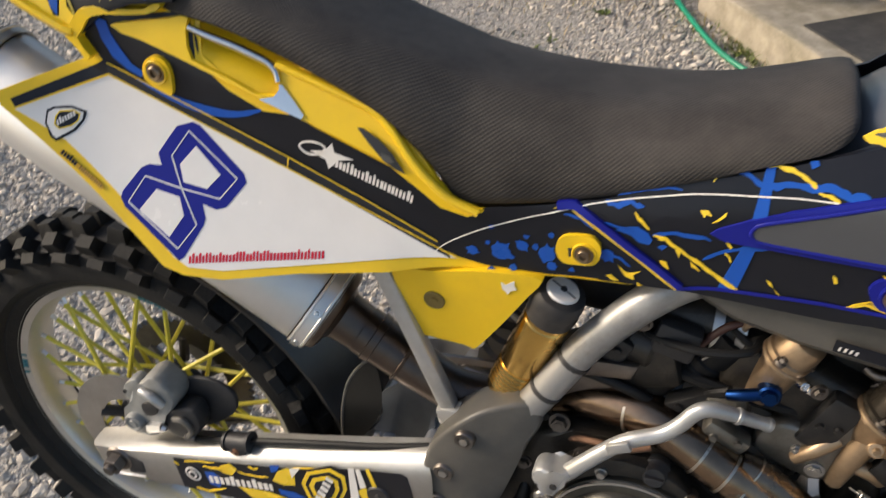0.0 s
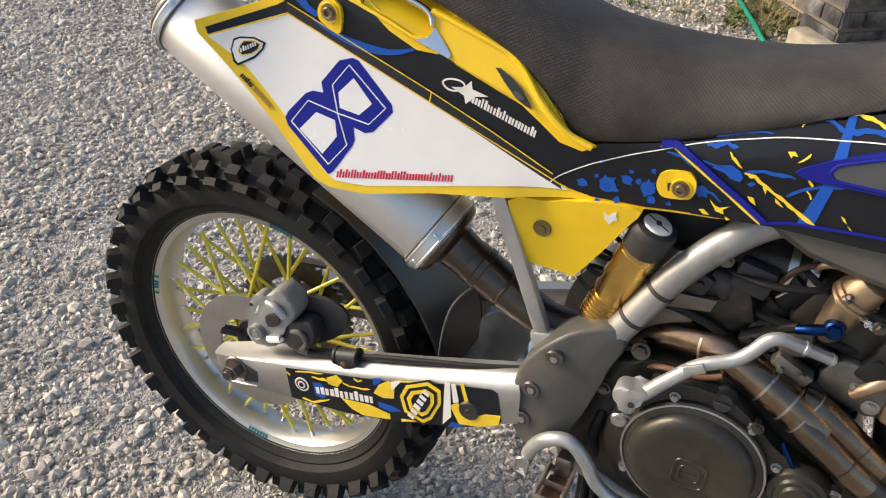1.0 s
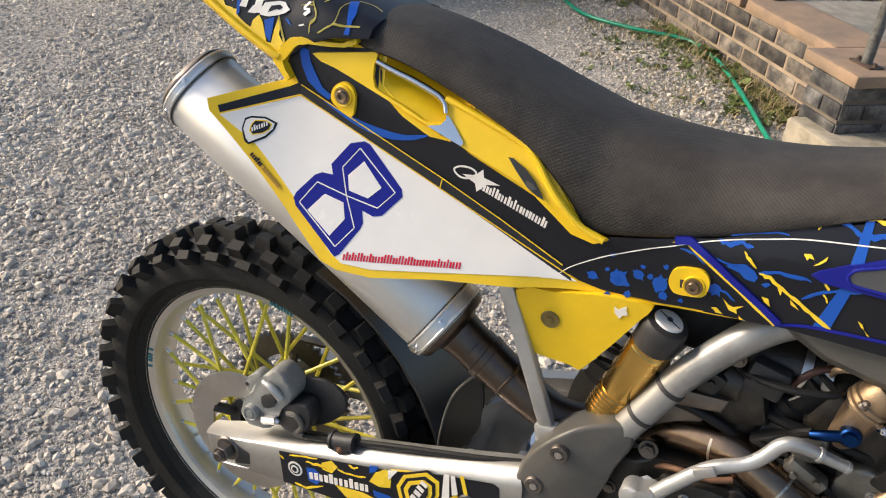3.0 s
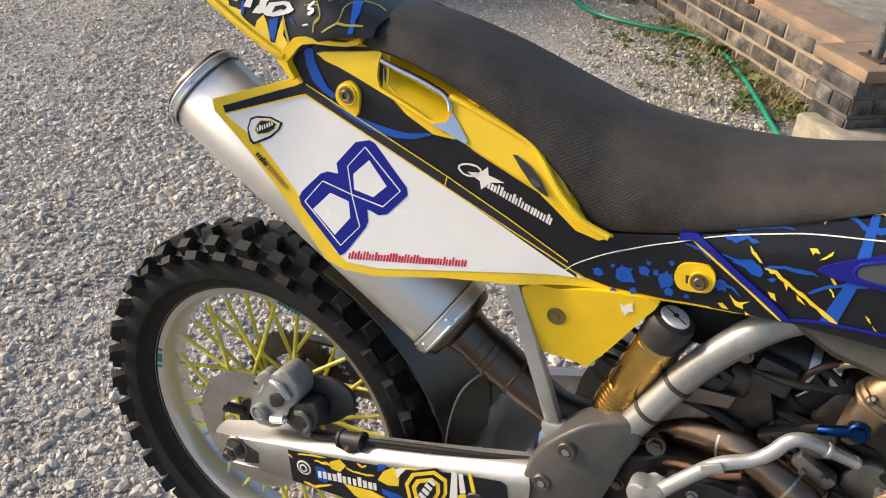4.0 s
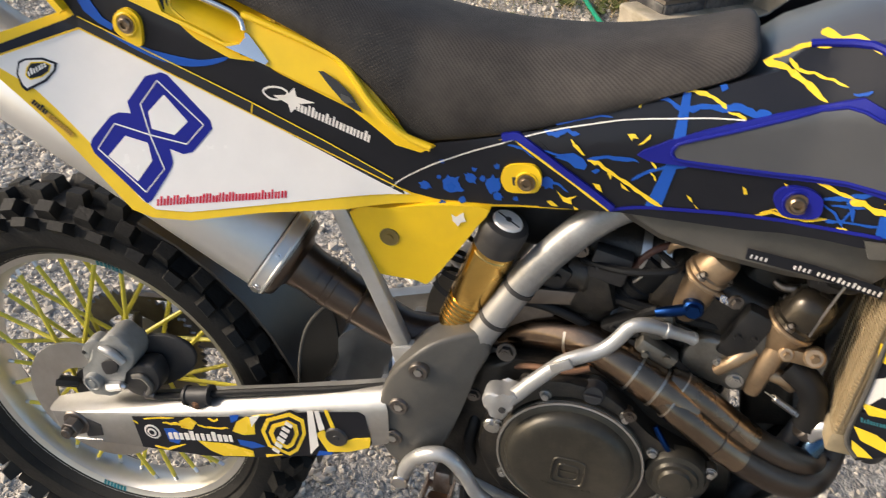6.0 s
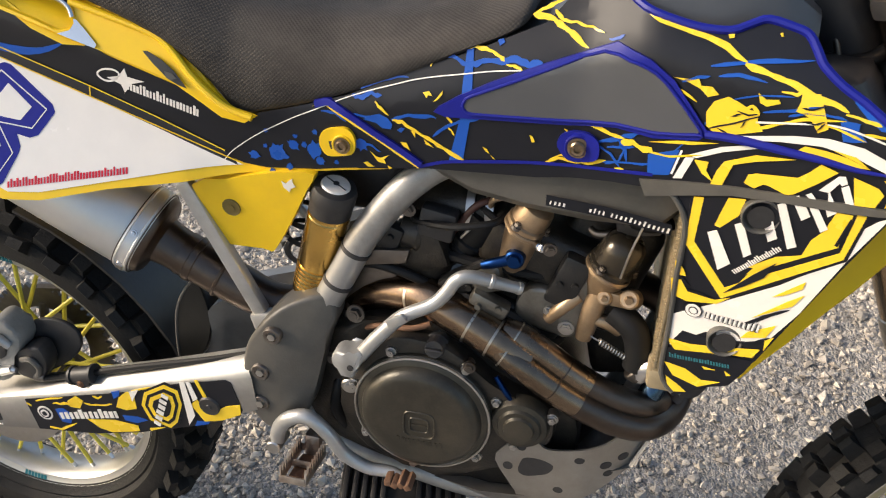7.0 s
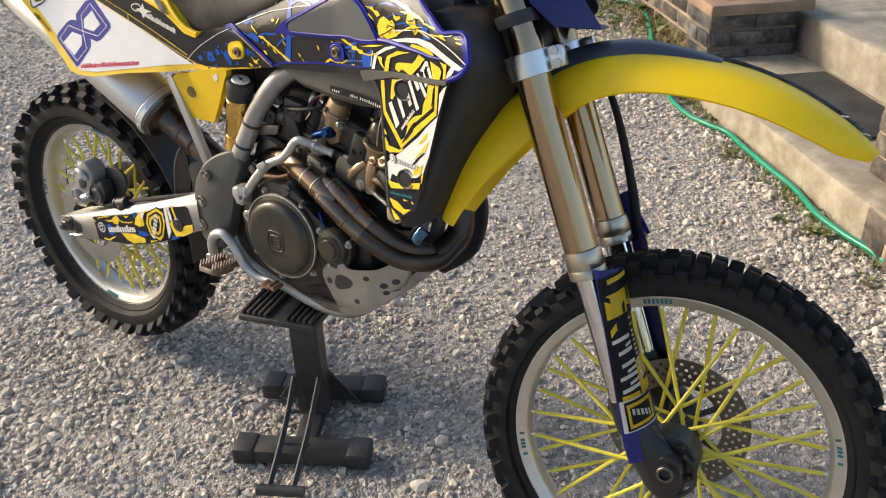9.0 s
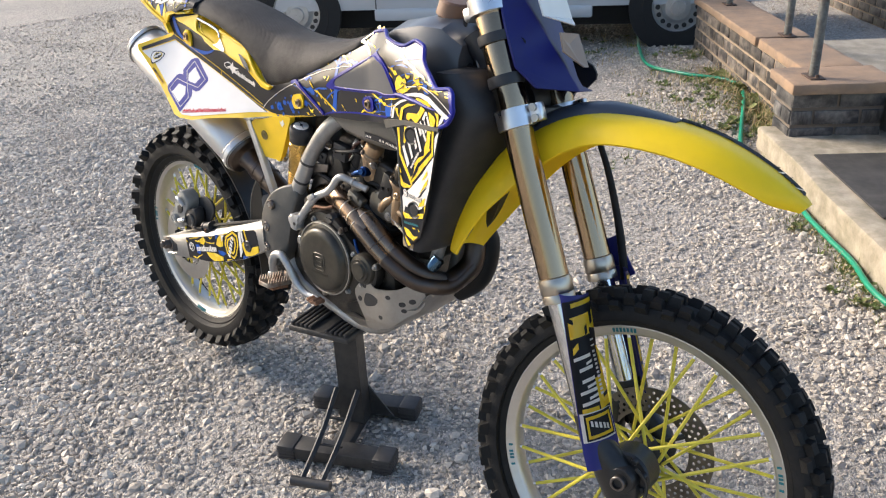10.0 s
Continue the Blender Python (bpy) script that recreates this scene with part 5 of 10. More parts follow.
decals("blue_splash", [[(0.659, 0.561), (0.669, 0.567), (0.678, 0.570), (0.688, 0.566), (0.693, 0.560), (0.691, 0.554), (0.681, 0.554), (0.674, 0.559)], [(0.698, 0.554), (0.703, 0.558), (0.707, 0.557), (0.703, 0.552)], [(1.112, 0.647), (1.127, 0.647), (1.127, 0.640), (1.135, 0.633), (1.126, 0.630), (1.118, 0.629), (1.115, 0.637)], [(0.802, 0.659), (0.808, 0.661), (0.810, 0.658), (0.805, 0.654)]] + [crackle(p, w, 2 + i) for i, (p, w) in enumerate((([(0.746, 0.639), (0.760, 0.638), (0.771, 0.633), (0.789, 0.638)], 0.0055), ([(0.781, 0.636), (0.809, 0.641), (0.823, 0.645), (0.839, 0.643), (0.851, 0.647)], 0.0065), ([(0.692, 0.565), (0.711, 0.573), (0.726, 0.574), (0.742, 0.575)], 0.0045), ([(0.648, 0.566), (0.663, 0.565), (0.675, 0.565)], 0.003), ([(0.645, 0.586), (0.657, 0.584), (0.668, 0.590), (0.680, 0.589)], 0.005), ([(0.655, 0.593), (0.674, 0.602), (0.696, 0.610), (0.710, 0.612)], 0.0026), ([(0.609, 0.564), (0.625, 0.563), (0.639, 0.555)], 0.003), ([(0.659, 0.532), (0.668, 0.531), (0.678, 0.525)], 0.003), ([(0.739, 0.553), (0.755, 0.568), (0.770, 0.574), (0.793, 0.583)], 0.0038), ([(0.703, 0.630), (0.719, 0.635), (0.733, 0.635)], 0.0030), ([(0.913, 0.576), (0.933, 0.585), (0.949, 0.594), (0.959, 0.601)], 0.0052), ([(0.932, 0.584), (0.939, 0.575), (0.943, 0.563)], 0.0040), ([(0.922, 0.573), (0.939, 0.578), (0.949, 0.579)], 0.0034), ([(0.917, 0.556), (0.939, 0.561), (0.966, 0.567)], 0.0026), ([(1.004, 0.671), (1.043, 0.680), (1.086, 0.687)], 0.0034), ([(1.053, 0.640), (1.078, 0.648), (1.098, 0.655)], 0.0030), ([(1.012, 0.664), (1.029, 0.668), (1.052, 0.666)], 0.003), ([(0.912, 0.677), (0.920, 0.678), (0.926, 0.683)], 0.003), ([(0.982, 0.581), (0.999, 0.605), (1.015, 0.630)], 0.0018)))], SPLATBLUE, shroud, "bright blue paint streak", 0.0029)
decals("yellow_splatter", [crackle(p, w, 20 + i) for i, (p, w) in enumerate((([(0.673, 0.583), (0.679, 0.577), (0.690, 0.569)], 0.0036), ([(0.693, 0.565), (0.704, 0.564), (0.718, 0.557), (0.733, 0.550), (0.751, 0.541), (0.774, 0.530)], 0.0046), ([(0.759, 0.644), (0.768, 0.648), (0.778, 0.651), (0.791, 0.650), (0.802, 0.647), (0.812, 0.642)], 0.0042), ([(0.814, 0.639), (0.824, 0.639), (0.831, 0.636)], 0.0034), ([(0.733, 0.625), (0.734, 0.631), (0.742, 0.636)], 0.0022), ([(0.753, 0.579), (0.758, 0.574), (0.760, 0.571)], 0.0026), ([(0.756, 0.566), (0.760, 0.562), (0.763, 0.558)], 0.0018), ([(0.861, 0.543), (0.874, 0.550), (0.893, 0.549), (0.905, 0.551), (0.922, 0.559)], 0.0034), ([(0.865, 0.547), (0.877, 0.554), (0.891, 0.550)], 0.0022), ([(0.902, 0.593), (0.912, 0.591), (0.924, 0.587), (0.938, 0.587)], 0.0044), ([(0.935, 0.582), (0.946, 0.584), (0.955, 0.580), (0.966, 0.579)], 0.0068), ([(0.932, 0.553), (0.941, 0.554)], 0.0026), ([(0.835, 0.685), (0.848, 0.692), (0.860, 0.701), (0.874, 0.707), (0.884, 0.706), (0.896, 0.713)], 0.0040), ([(0.836, 0.685), (0.852, 0.686), (0.864, 0.681), (0.877, 0.674), (0.895, 0.665)], 0.0060), ([(0.857, 0.692), (0.861, 0.688), (0.867, 0.683)], 0.0040), ([(0.863, 0.685), (0.879, 0.684), (0.895, 0.683), (0.907, 0.681)], 0.0030), ([(0.878, 0.715), (0.895, 0.716), (0.913, 0.717), (0.930, 0.716)], 0.0072), ([(0.946, 0.704), (0.977, 0.697), (1.008, 0.691), (1.032, 0.679)], 0.0056), ([(1.032, 0.677), (1.053, 0.673), (1.074, 0.667), (1.098, 0.660), (1.118, 0.654)], 0.0056), ([(1.115, 0.652), (1.131, 0.650), (1.143, 0.647)], 0.0034), ([(1.035, 0.617), (1.058, 0.628), (1.084, 0.641), (1.116, 0.647)], 0.0030), ([(1.148, 0.640), (1.163, 0.642), (1.178, 0.646)], 0.0026), ([(1.064, 0.661), (1.076, 0.661), (1.083, 0.665)], 0.0030)))], YELLOWV, shroud, "yellow paint-crack print", 0.0032)
decals("yellow_patch", [[(1.007, 0.630), (1.012, 0.641), (1.023, 0.648), (1.032, 0.645), (1.043, 0.640), (1.050, 0.640), (1.050, 0.632), (1.056, 0.623), (1.035, 0.615), (1.015, 0.613), (1.009, 0.617)], [(1.080, 0.662), (1.094, 0.664), (1.099, 0.652), (1.105, 0.637), (1.098, 0.632), (1.089, 0.644), (1.078, 0.647), (1.080, 0.656)], [(0.975, 0.656), (0.989, 0.657), (0.996, 0.659), (0.999, 0.653), (1.008, 0.654), (1.015, 0.648), (1.006, 0.644), (0.999, 0.650), (0.988, 0.654)], [(1.046, 0.657), (1.053, 0.652), (1.063, 0.654), (1.065, 0.651), (1.055, 0.646), (1.049, 0.648)], [(1.015, 0.697), (1.020, 0.698), (1.020, 0.695), (1.016, 0.694)], [(1.056, 0.703), (1.058, 0.704), (1.059, 0.701), (1.057, 0.701)], [(1.181, 0.643), (1.194, 0.643), (1.196, 0.642), (1.186, 0.641)], [(1.186, 0.638), (1.199, 0.638), (1.198, 0.636), (1.189, 0.636)], [(0.727, 0.600), (0.734, 0.602), (0.738, 0.598), (0.733, 0.598), (0.732, 0.595), (0.730, 0.597)], [(0.739, 0.592), (0.744, 0.598), (0.749, 0.605), (0.749, 0.601), (0.744, 0.595)], [(0.657, 0.509), (0.662, 0.511), (0.670, 0.506), (0.663, 0.505)], [(0.666, 0.524), (0.673, 0.519), (0.678, 0.518), (0.688, 0.523), (0.682, 0.517), (0.684, 0.512), (0.675, 0.513)], [(0.686, 0.510), (0.692, 0.508), (0.688, 0.506)], [(0.702, 0.541), (0.709, 0.541), (0.713, 0.533), (0.706, 0.536)], [(0.714, 0.556), (0.719, 0.556), (0.719, 0.549)], [(0.729, 0.548), (0.734, 0.545), (0.740, 0.540), (0.731, 0.543)], [(0.794, 0.550), (0.799, 0.548), (0.802, 0.543), (0.798, 0.545)], [(0.803, 0.542), (0.809, 0.537), (0.806, 0.538)], [(0.843, 0.571), (0.847, 0.569), (0.849, 0.564), (0.846, 0.563)], [(0.878, 0.583), (0.882, 0.582), (0.881, 0.579)], [(0.599, 0.568), (0.615, 0.573), (0.615, 0.571)]], YELLOWV, shroud, "yellow paint fleck", 0.0034)
decals("black_crack", [crackle(p, w, 60 + i) for i, (p, w) in enumerate((([(1.011, 0.615), (1.023, 0.621), (1.040, 0.630), (1.052, 0.637)], 0.0016), ([(1.082, 0.651), (1.090, 0.651), (1.099, 0.656)], 0.0016), ([(1.086, 0.639), (1.095, 0.639), (1.101, 0.643)], 0.0014), ([(1.032, 0.637), (1.042, 0.635), (1.049, 0.638)], 0.0016)))], BLACKV, shroud, off=0.0044)
decals("blue_crack", [crackle(p, w, 90 + i) for i, (p, w) in enumerate((([(0.982, 0.653), (0.993, 0.659), (1.005, 0.663)], 0.0028), ([(1.073, 0.641), (1.086, 0.647), (1.100, 0.649), (1.117, 0.648)], 0.0024), ([(1.027, 0.646), (1.048, 0.655), (1.074, 0.659)], 0.0016), ([(0.913, 0.573), (0.926, 0.567), (0.937, 0.555)], 0.0026), ([(0.940, 0.576), (0.935, 0.562), (0.922, 0.555)], 0.0020)))], SPLATBLUE, shroud, "thin blue paint line", 0.0034)
decals("blue_wedge", [[(1.116, 0.669), (1.128, 0.664), (1.146, 0.652), (1.156, 0.645), (1.143, 0.644), (1.131, 0.652), (1.121, 0.661)]], SPLATBLUE, shroud, "bright blue printed wedge", 0.0026)
decals("yellow_thread", [crackle(p, w, 110 + i) for i, (p, w) in enumerate((([(0.962, 0.579), (0.982, 0.579), (1.010, 0.588)], 0.0022), ([(1.088, 0.642), (1.110, 0.639), (1.134, 0.633)], 0.0022), ([(1.132, 0.639), (1.150, 0.640), (1.167, 0.637)], 0.0030), ([(1.033, 0.636), (1.044, 0.644), (1.051, 0.637)], 0.0034), ([(0.963, 0.644), (0.983, 0.645), (0.997, 0.638)], 0.0026)))], YELLOWV, shroud, "thin yellow paint crack", 0.0036)
decals("black_fleck", [fleck(*[(1.032, 0.633)][0], 0.5, 0.010, 0.0022), fleck(*[(1.023, 0.616)][0], -0.3, 0.012, 0.0020), fleck(*[(1.099, 0.638)][0], 1.0, 0.010, 0.0018), fleck(*[(1.039, 0.626)][0], 1.2, 0.008, 0.0016)], BLACKV, shroud, "black fleck through the yellow", 0.0046)
# shield emblem, upper half, on the shroud
decals("white_flash", [[(1.010, 0.611), (1.041, 0.615), (1.081, 0.625), (1.108, 0.629), (1.135, 0.627), (1.164, 0.616), (1.189, 0.608), (1.203, 0.604), (1.194, 0.598), (1.185, 0.599), (1.159, 0.608), (1.131, 0.617), (1.104, 0.621), (1.071, 0.617), (1.036, 0.610)], ribbon([(1.049, 0.630), (1.079, 0.636), (1.109, 0.641), (1.133, 0.638), (1.160, 0.631), (1.186, 0.621), (1.211, 0.609)], 0.0017), [(0.998, 0.585), (1.025, 0.600), (1.054, 0.610), (1.057, 0.607), (1.028, 0.596), (1.006, 0.584)], [(0.996, 0.582), (1.004, 0.584), (0.996, 0.560), (0.988, 0.558)], [(1.179, 0.602), (1.186, 0.599), (1.179, 0.589), (1.167, 0.581), (1.171, 0.591)], ribbon([(0.992, 0.588), (0.986, 0.562)], 0.002, 1)], WHITE, shroud, "white printed flash", 0.0034)
decals("shield_top_yellow", [[(1.021, 0.557), (1.025, 0.576), (1.030, 0.587), (1.055, 0.600), (1.087, 0.604), (1.056, 0.594), (1.038, 0.586), (1.031, 0.560)], [(1.083, 0.609), (1.091, 0.618), (1.107, 0.618), (1.124, 0.616), (1.143, 0.610), (1.132, 0.609), (1.111, 0.612), (1.097, 0.613)], [(1.050, 0.571), (1.052, 0.580), (1.059, 0.583), (1.092, 0.588), (1.100, 0.596), (1.107, 0.605), (1.121, 0.601), (1.108, 0.587), (1.092, 0.572), (1.086, 0.569), (1.070, 0.574), (1.066, 0.574), (1.059, 0.568)], [(1.133, 0.600), (1.153, 0.595), (1.158, 0.590), (1.154, 0.577), (1.139, 0.575)], [(1.155, 0.603), (1.169, 0.602), (1.167, 0.581), (1.161, 0.579), (1.163, 0.594)], [(1.004, 0.582), (1.017, 0.583), (1.016, 0.574), (1.024, 0.564), (1.013, 0.570)], [(1.112, 0.620), (1.131, 0.618), (1.141, 0.611)], [(0.961, 0.589), (0.987, 0.597), (1.022, 0.603), (1.000, 0.596)], [(1.173, 0.604), (1.182, 0.605), (1.178, 0.603)]], YELLOWV, shroud, "yellow shield facet", 0.0040)
decals("shield_top_white", [[(1.110, 0.581), (1.122, 0.598), (1.127, 0.599), (1.130, 0.593), (1.126, 0.590), (1.124, 0.592), (1.118, 0.581)], [(1.131, 0.592), (1.139, 0.575), (1.132, 0.575), (1.126, 0.588)], [(1.101, 0.574), (1.105, 0.577), (1.110, 0.572), (1.105, 0.571)], [(1.117, 0.584), (1.124, 0.573), (1.119, 0.573)], [(1.092, 0.569), (1.096, 0.572), (1.098, 0.569)]], WHITE, shroud, "white emblem stroke as a plain bar", off=0.0046)
bm = bmesh.new()
tube(bm, [(x, flank(x, z) - 0.003, z) for x, z in [(1.010, 0.609), (1.036, 0.611), (1.072, 0.610), (1.106, 0.609), (1.133, 0.607), (1.158, 0.608)]], [0.0040, 0.0042, 0.0040, 0.0034, 0.0024, 0.001], 8, 4)
part("shroud_ridge", bm, BLUEV, shroud, "blue moulded ridge")
bm = bmesh.new()
skin(bm, [(0.957, 0.548), (0.997, 0.557), (1.035, 0.564), (1.089, 0.570), (1.138, 0.575), (1.170, 0.578), (1.168, 0.572), (1.140, 0.567), (1.090, 0.562), (1.042, 0.556), (1.005, 0.545), (0.965, 0.532)], flank, 0.0045, 0.006, 0.02)
part("seam_strip", bm, GREYP, shroud, "grey moulded seam strip")
# lower shroud: shield, bars and patches
decals("white_field", [[(1.054, 0.433), (1.101, 0.473), (1.137, 0.512), (1.150, 0.552), (1.161, 0.565), (1.168, 0.570), (1.147, 0.518), (1.123, 0.447), (1.104, 0.405), (1.073, 0.389), (1.046, 0.391), (1.014, 0.359), (1.008, 0.383), (1.011, 0.400)]], WHITE, lower, "white printed field", 0.0012)
decals("shield_rim", [[(1.008, 0.542), (1.007, 0.486), (1.053, 0.433), (1.147, 0.518), (1.154, 0.568), (1.090, 0.559), (1.030, 0.551)]], BLACKV, lower, "black rim of the shield emblem", 0.0016)
decals("shield_yellow_ring", [[(1.010, 0.544), (1.010, 0.490), (1.053, 0.438), (1.144, 0.519), (1.151, 0.567), (1.144, 0.567), (1.140, 0.525), (1.088, 0.482), (1.054, 0.452), (1.018, 0.495), (1.019, 0.546)]], YELLOWV, lower, "yellow ring of the shield emblem", 0.0022)
decals("shield_inner_yellow", [[(1.141, 0.565), (1.137, 0.530), (1.098, 0.498), (1.070, 0.475), (1.075, 0.484), (1.069, 0.483), (1.091, 0.503), (1.111, 0.512), (1.115, 0.530), (1.123, 0.543), (1.128, 0.564)], [(1.033, 0.519), (1.040, 0.552), (1.055, 0.555), (1.052, 0.536), (1.038, 0.518)], [(1.073, 0.479), (1.095, 0.499), (1.060, 0.449)]], YELLOWV, lower, "yellow shield facet", 0.0028)
decals("shield_crack", [[(1.054, 0.446), (1.076, 0.477), (1.093, 0.497), (1.086, 0.477), (1.071, 0.461)], ribbon([(1.141, 0.561), (1.135, 0.531)], 0.003, 1)], BLACKV, lower, off=0.0034)
decals("emblem_bar", [[(1.028, 0.510), (1.036, 0.515), (1.054, 0.482), (1.044, 0.471)], [(1.050, 0.526), (1.057, 0.531), (1.070, 0.499), (1.064, 0.493)], [(1.074, 0.535), (1.081, 0.540), (1.088, 0.523), (1.081, 0.517)], [(1.081, 0.558), (1.087, 0.562), (1.105, 0.520), (1.098, 0.515)], [(1.093, 0.564), (1.100, 0.569), (1.109, 0.554), (1.103, 0.548)], [(1.105, 0.565), (1.110, 0.569), (1.125, 0.546), (1.120, 0.541)], [(1.117, 0.569), (1.123, 0.573), (1.128, 0.564), (1.122, 0.558)]], WHITE, lower, "bold white emblem stroke as a plain bar", 0.0042)
decals("emblem_small_bar", letter_bars((1.060, 0.472), (1.095, 0.513), 0.0062, 22, 13, 0.0, 0.6), WHITE, lower, off=0.0044)
decals("lower_yellow", [[(1.003, 0.445), (1.013, 0.446), (1.021, 0.434), (1.048, 0.434), (1.061, 0.442), (1.050, 0.430), (1.022, 0.422), (1.006, 0.425)], [(1.097, 0.458), (1.121, 0.485), (1.120, 0.476), (1.106, 0.463)], [(1.085, 0.427), (1.111, 0.458), (1.123, 0.470), (1.116, 0.454), (1.094, 0.435)], [(1.004, 0.468), (1.013, 0.460), (1.017, 0.452), (1.006, 0.451)], [(1.084, 0.408), (1.107, 0.426), (1.101, 0.408), (1.079, 0.398)], [(1.009, 0.367), (1.034, 0.369), (1.061, 0.377), (1.099, 0.391), (1.094, 0.378), (1.055, 0.366), (1.020, 0.355)], [(1.012, 0.334), (1.034, 0.334), (1.052, 0.326), (1.071, 0.332), (1.050, 0.315), (1.023, 0.319)], [(1.016, 0.315), (1.029, 0.309), (1.040, 0.302), (1.022, 0.294)], [(1.072, 0.349), (1.079, 0.346), (1.075, 0.343)], [(1.050, 0.345), (1.064, 0.346), (1.053, 0.342)], [(1.101, 0.404), (1.108, 0.411), (1.102, 0.391)]], YELLOWV, lower, "yellow crackle print", 0.0026)
decals("lower_dark", [[(1.010, 0.354), (1.048, 0.366), (1.095, 0.373), (1.103, 0.393), (1.090, 0.355), (1.079, 0.331), (1.053, 0.315), (1.027, 0.289), (1.010, 0.314)], [(1.024, 0.383), (1.046, 0.383), (1.059, 0.392), (1.046, 0.373), (1.014, 0.362)], [(1.010, 0.452), (1.022, 0.442), (1.013, 0.440)], crackle([(1.077, 0.413), (1.094, 0.431), (1.114, 0.449)], 0.004, 63), crackle([(1.007, 0.434), (1.034, 0.436), (1.050, 0.433)], 0.0025, 64), crackle([(1.073, 0.389), (1.092, 0.397), (1.105, 0.409)], 0.003, 65)], BLACKV, lower, off=0.0020)
decals("lower_brand_bar", letter_bars((1.042, 0.409), (1.094, 0.411), 0.0105, 12, 15, 0.1, 0.7), BLACKV, lower, "outlined brand stroke as a plain bar", off=0.0040)
decals("lower_brand_face", letter_bars((1.043, 0.410), (1.095, 0.412), 0.0095, 12, 15, 0.1, 0.5), WHITE, lower, off=0.0046)
RINGC = (1.030, 0.414)
for r, material, off in ((0.0088, BLACKV, 0.0040), (0.0078, WHITE, 0.0046), (0.0048, BLACKV, 0.0052), (0.0036, WHITE, 0.0058)):
    decals("lower_brand_ring", [[(RINGC[0] + r * math.cos(a), RINGC[1] + r * math.sin(a)) for a in [2 * math.pi * k / 18 for k in range(18)]]], material, lower, off=off)
decals("lower_web_bar", letter_bars((1.016, 0.343), (1.077, 0.355), 0.0060, 22, 16, 0.0, 0.6), TEALV, lower, off=0.0036)
for x, z in ((1.070, 0.542), (1.065, 0.388)):
    bm = bmesh.new()
    lathe(bm, [(0.0, -0.002), (0.0125, -0.001), (0.0150, 0.0050), (0.0165, 0.0066), (0.0178, 0.0056), (0.0170, -0.012)], Matrix.Translation((x, flank(x, z), z)) @ Matrix.Rotation(radians(90), 4, "X"), 28)
    part("mounting_cup", bm, GREYP, lower, "sunken grey mounting cup")
    # flat black disc over the cup, painted as the shade inside it
    bm = bmesh.new()
    lathe(bm, [(0.0, 0.0056), (0.0118, 0.0058)], Matrix.Translation((x, flank(x, z), z)) @ Matrix.Rotation(radians(90), 4, "X"), 24)
    part("cup_hollow", bm, BLACKP, lower)
bm = bmesh.new()
tube(bm, [(x, flank(x, z) - 0.001, z) for x, z in ((0.985, 0.546), (1.007, 0.513), (1.008, 0.446), (1.010, 0.38), (1.011, 0.316), (1.026, 0.294))], 0.0030, 8, 4)
part("lower_edge", bm, GREYP, lower)

# --- tank, seat and tail ---
bm = bmesh.new()
rings = []
for x, zt, w, zb in ((0.80, 0.645, 0.080, 0.52), (0.86, 0.696, 0.090, 0.51), (0.93, 0.732, 0.096, 0.51), (1.00, 0.745, 0.102, 0.53), (1.06, 0.742, 0.104, 0.56), (1.10, 0.708, 0.085, 0.58)):
    rings.append([V(x, s * w * a, zb + (zt - zb) * h) for s, a, h in ((-1, 0.8, 0), (-1, 1.0, 0.35), (-1, 0.98, 0.75), (-1, 0.85, 0.93), (-1, 0.5, 1.0), (1, 0.5, 1.0), (1, 0.85, 0.93), (1, 0.98, 0.75), (1, 1.0, 0.35), (1, 0.8, 0))])
loft(bm, rings)
part("fuel_tank", bm, GREYV, bike, "dark grey plastic fuel tank")
bm = bmesh.new()
cyl(bm, (1.02, -0.01, 0.742), (1.028, -0.01, 0.775), 0.036, 0.033, 24, 0.004)
part("fuel_cap", bm, mat("rubber_cap", (0.18, 0.10, 0.06), 0.5), bike, "brown fuel cap")
bm = bmesh.new()
rings = []
for x, w, zt, zb in ((0.700, 0.080, 0.530, 0.502), (0.735, 0.098, 0.526, 0.500), (0.780, 0.104, 0.530, 0.482), (0.840, 0.108, 0.535, 0.474), (0.910, 0.112, 0.545, 0.470), (0.985, 0.118, 0.555, 0.475), (1.01, 0.112, 0.555, 0.50)):
    rings.append([V(x, -w, zt), V(x, -w, zb + 0.012), V(x, -w + 0.012, zb), V(x, w - 0.012, zb), V(x, w, zb + 0.012), V(x, w, zt)])
loft(bm, rings)
part("tank_skirt", bm, GREYP, bike, "grey moulded tank underside")


def skirt_bars():
    side = lambda x, z: -0.1155 - 0.1 * max(0, x - 0.9)
    edge = [(0.865, 0.499), (0.930, 0.495), (0.997, 0.487)]
    bm = bmesh.new()
    skin(bm, [(x, z + 0.004) for x, z in edge] + [(x, z - 0.0085) for x, z in edge[::-1]], side, 0.0010, 0.0008, 0.5)
    part("skirt_label", bm, BLACKV, bike, "black label strip along the skirt's lower edge")
    for a, b, seed in ((edge[0], edge[1], 31), (edge[1], edge[2], 32)):
        for o in letter_bars((a[0] + 0.004, a[1] - 0.0062), (b[0], b[1] - 0.0062), 0.0058, 13, seed, 0.1, 0.42):
            bm = bmesh.new()
            skin(bm, o, side, 0.0020, 0.0008, 0.5)
            part("skirt_brand_bar", bm, WHITE, bike, "white brand stroke as a plain bar")


skirt_bars()


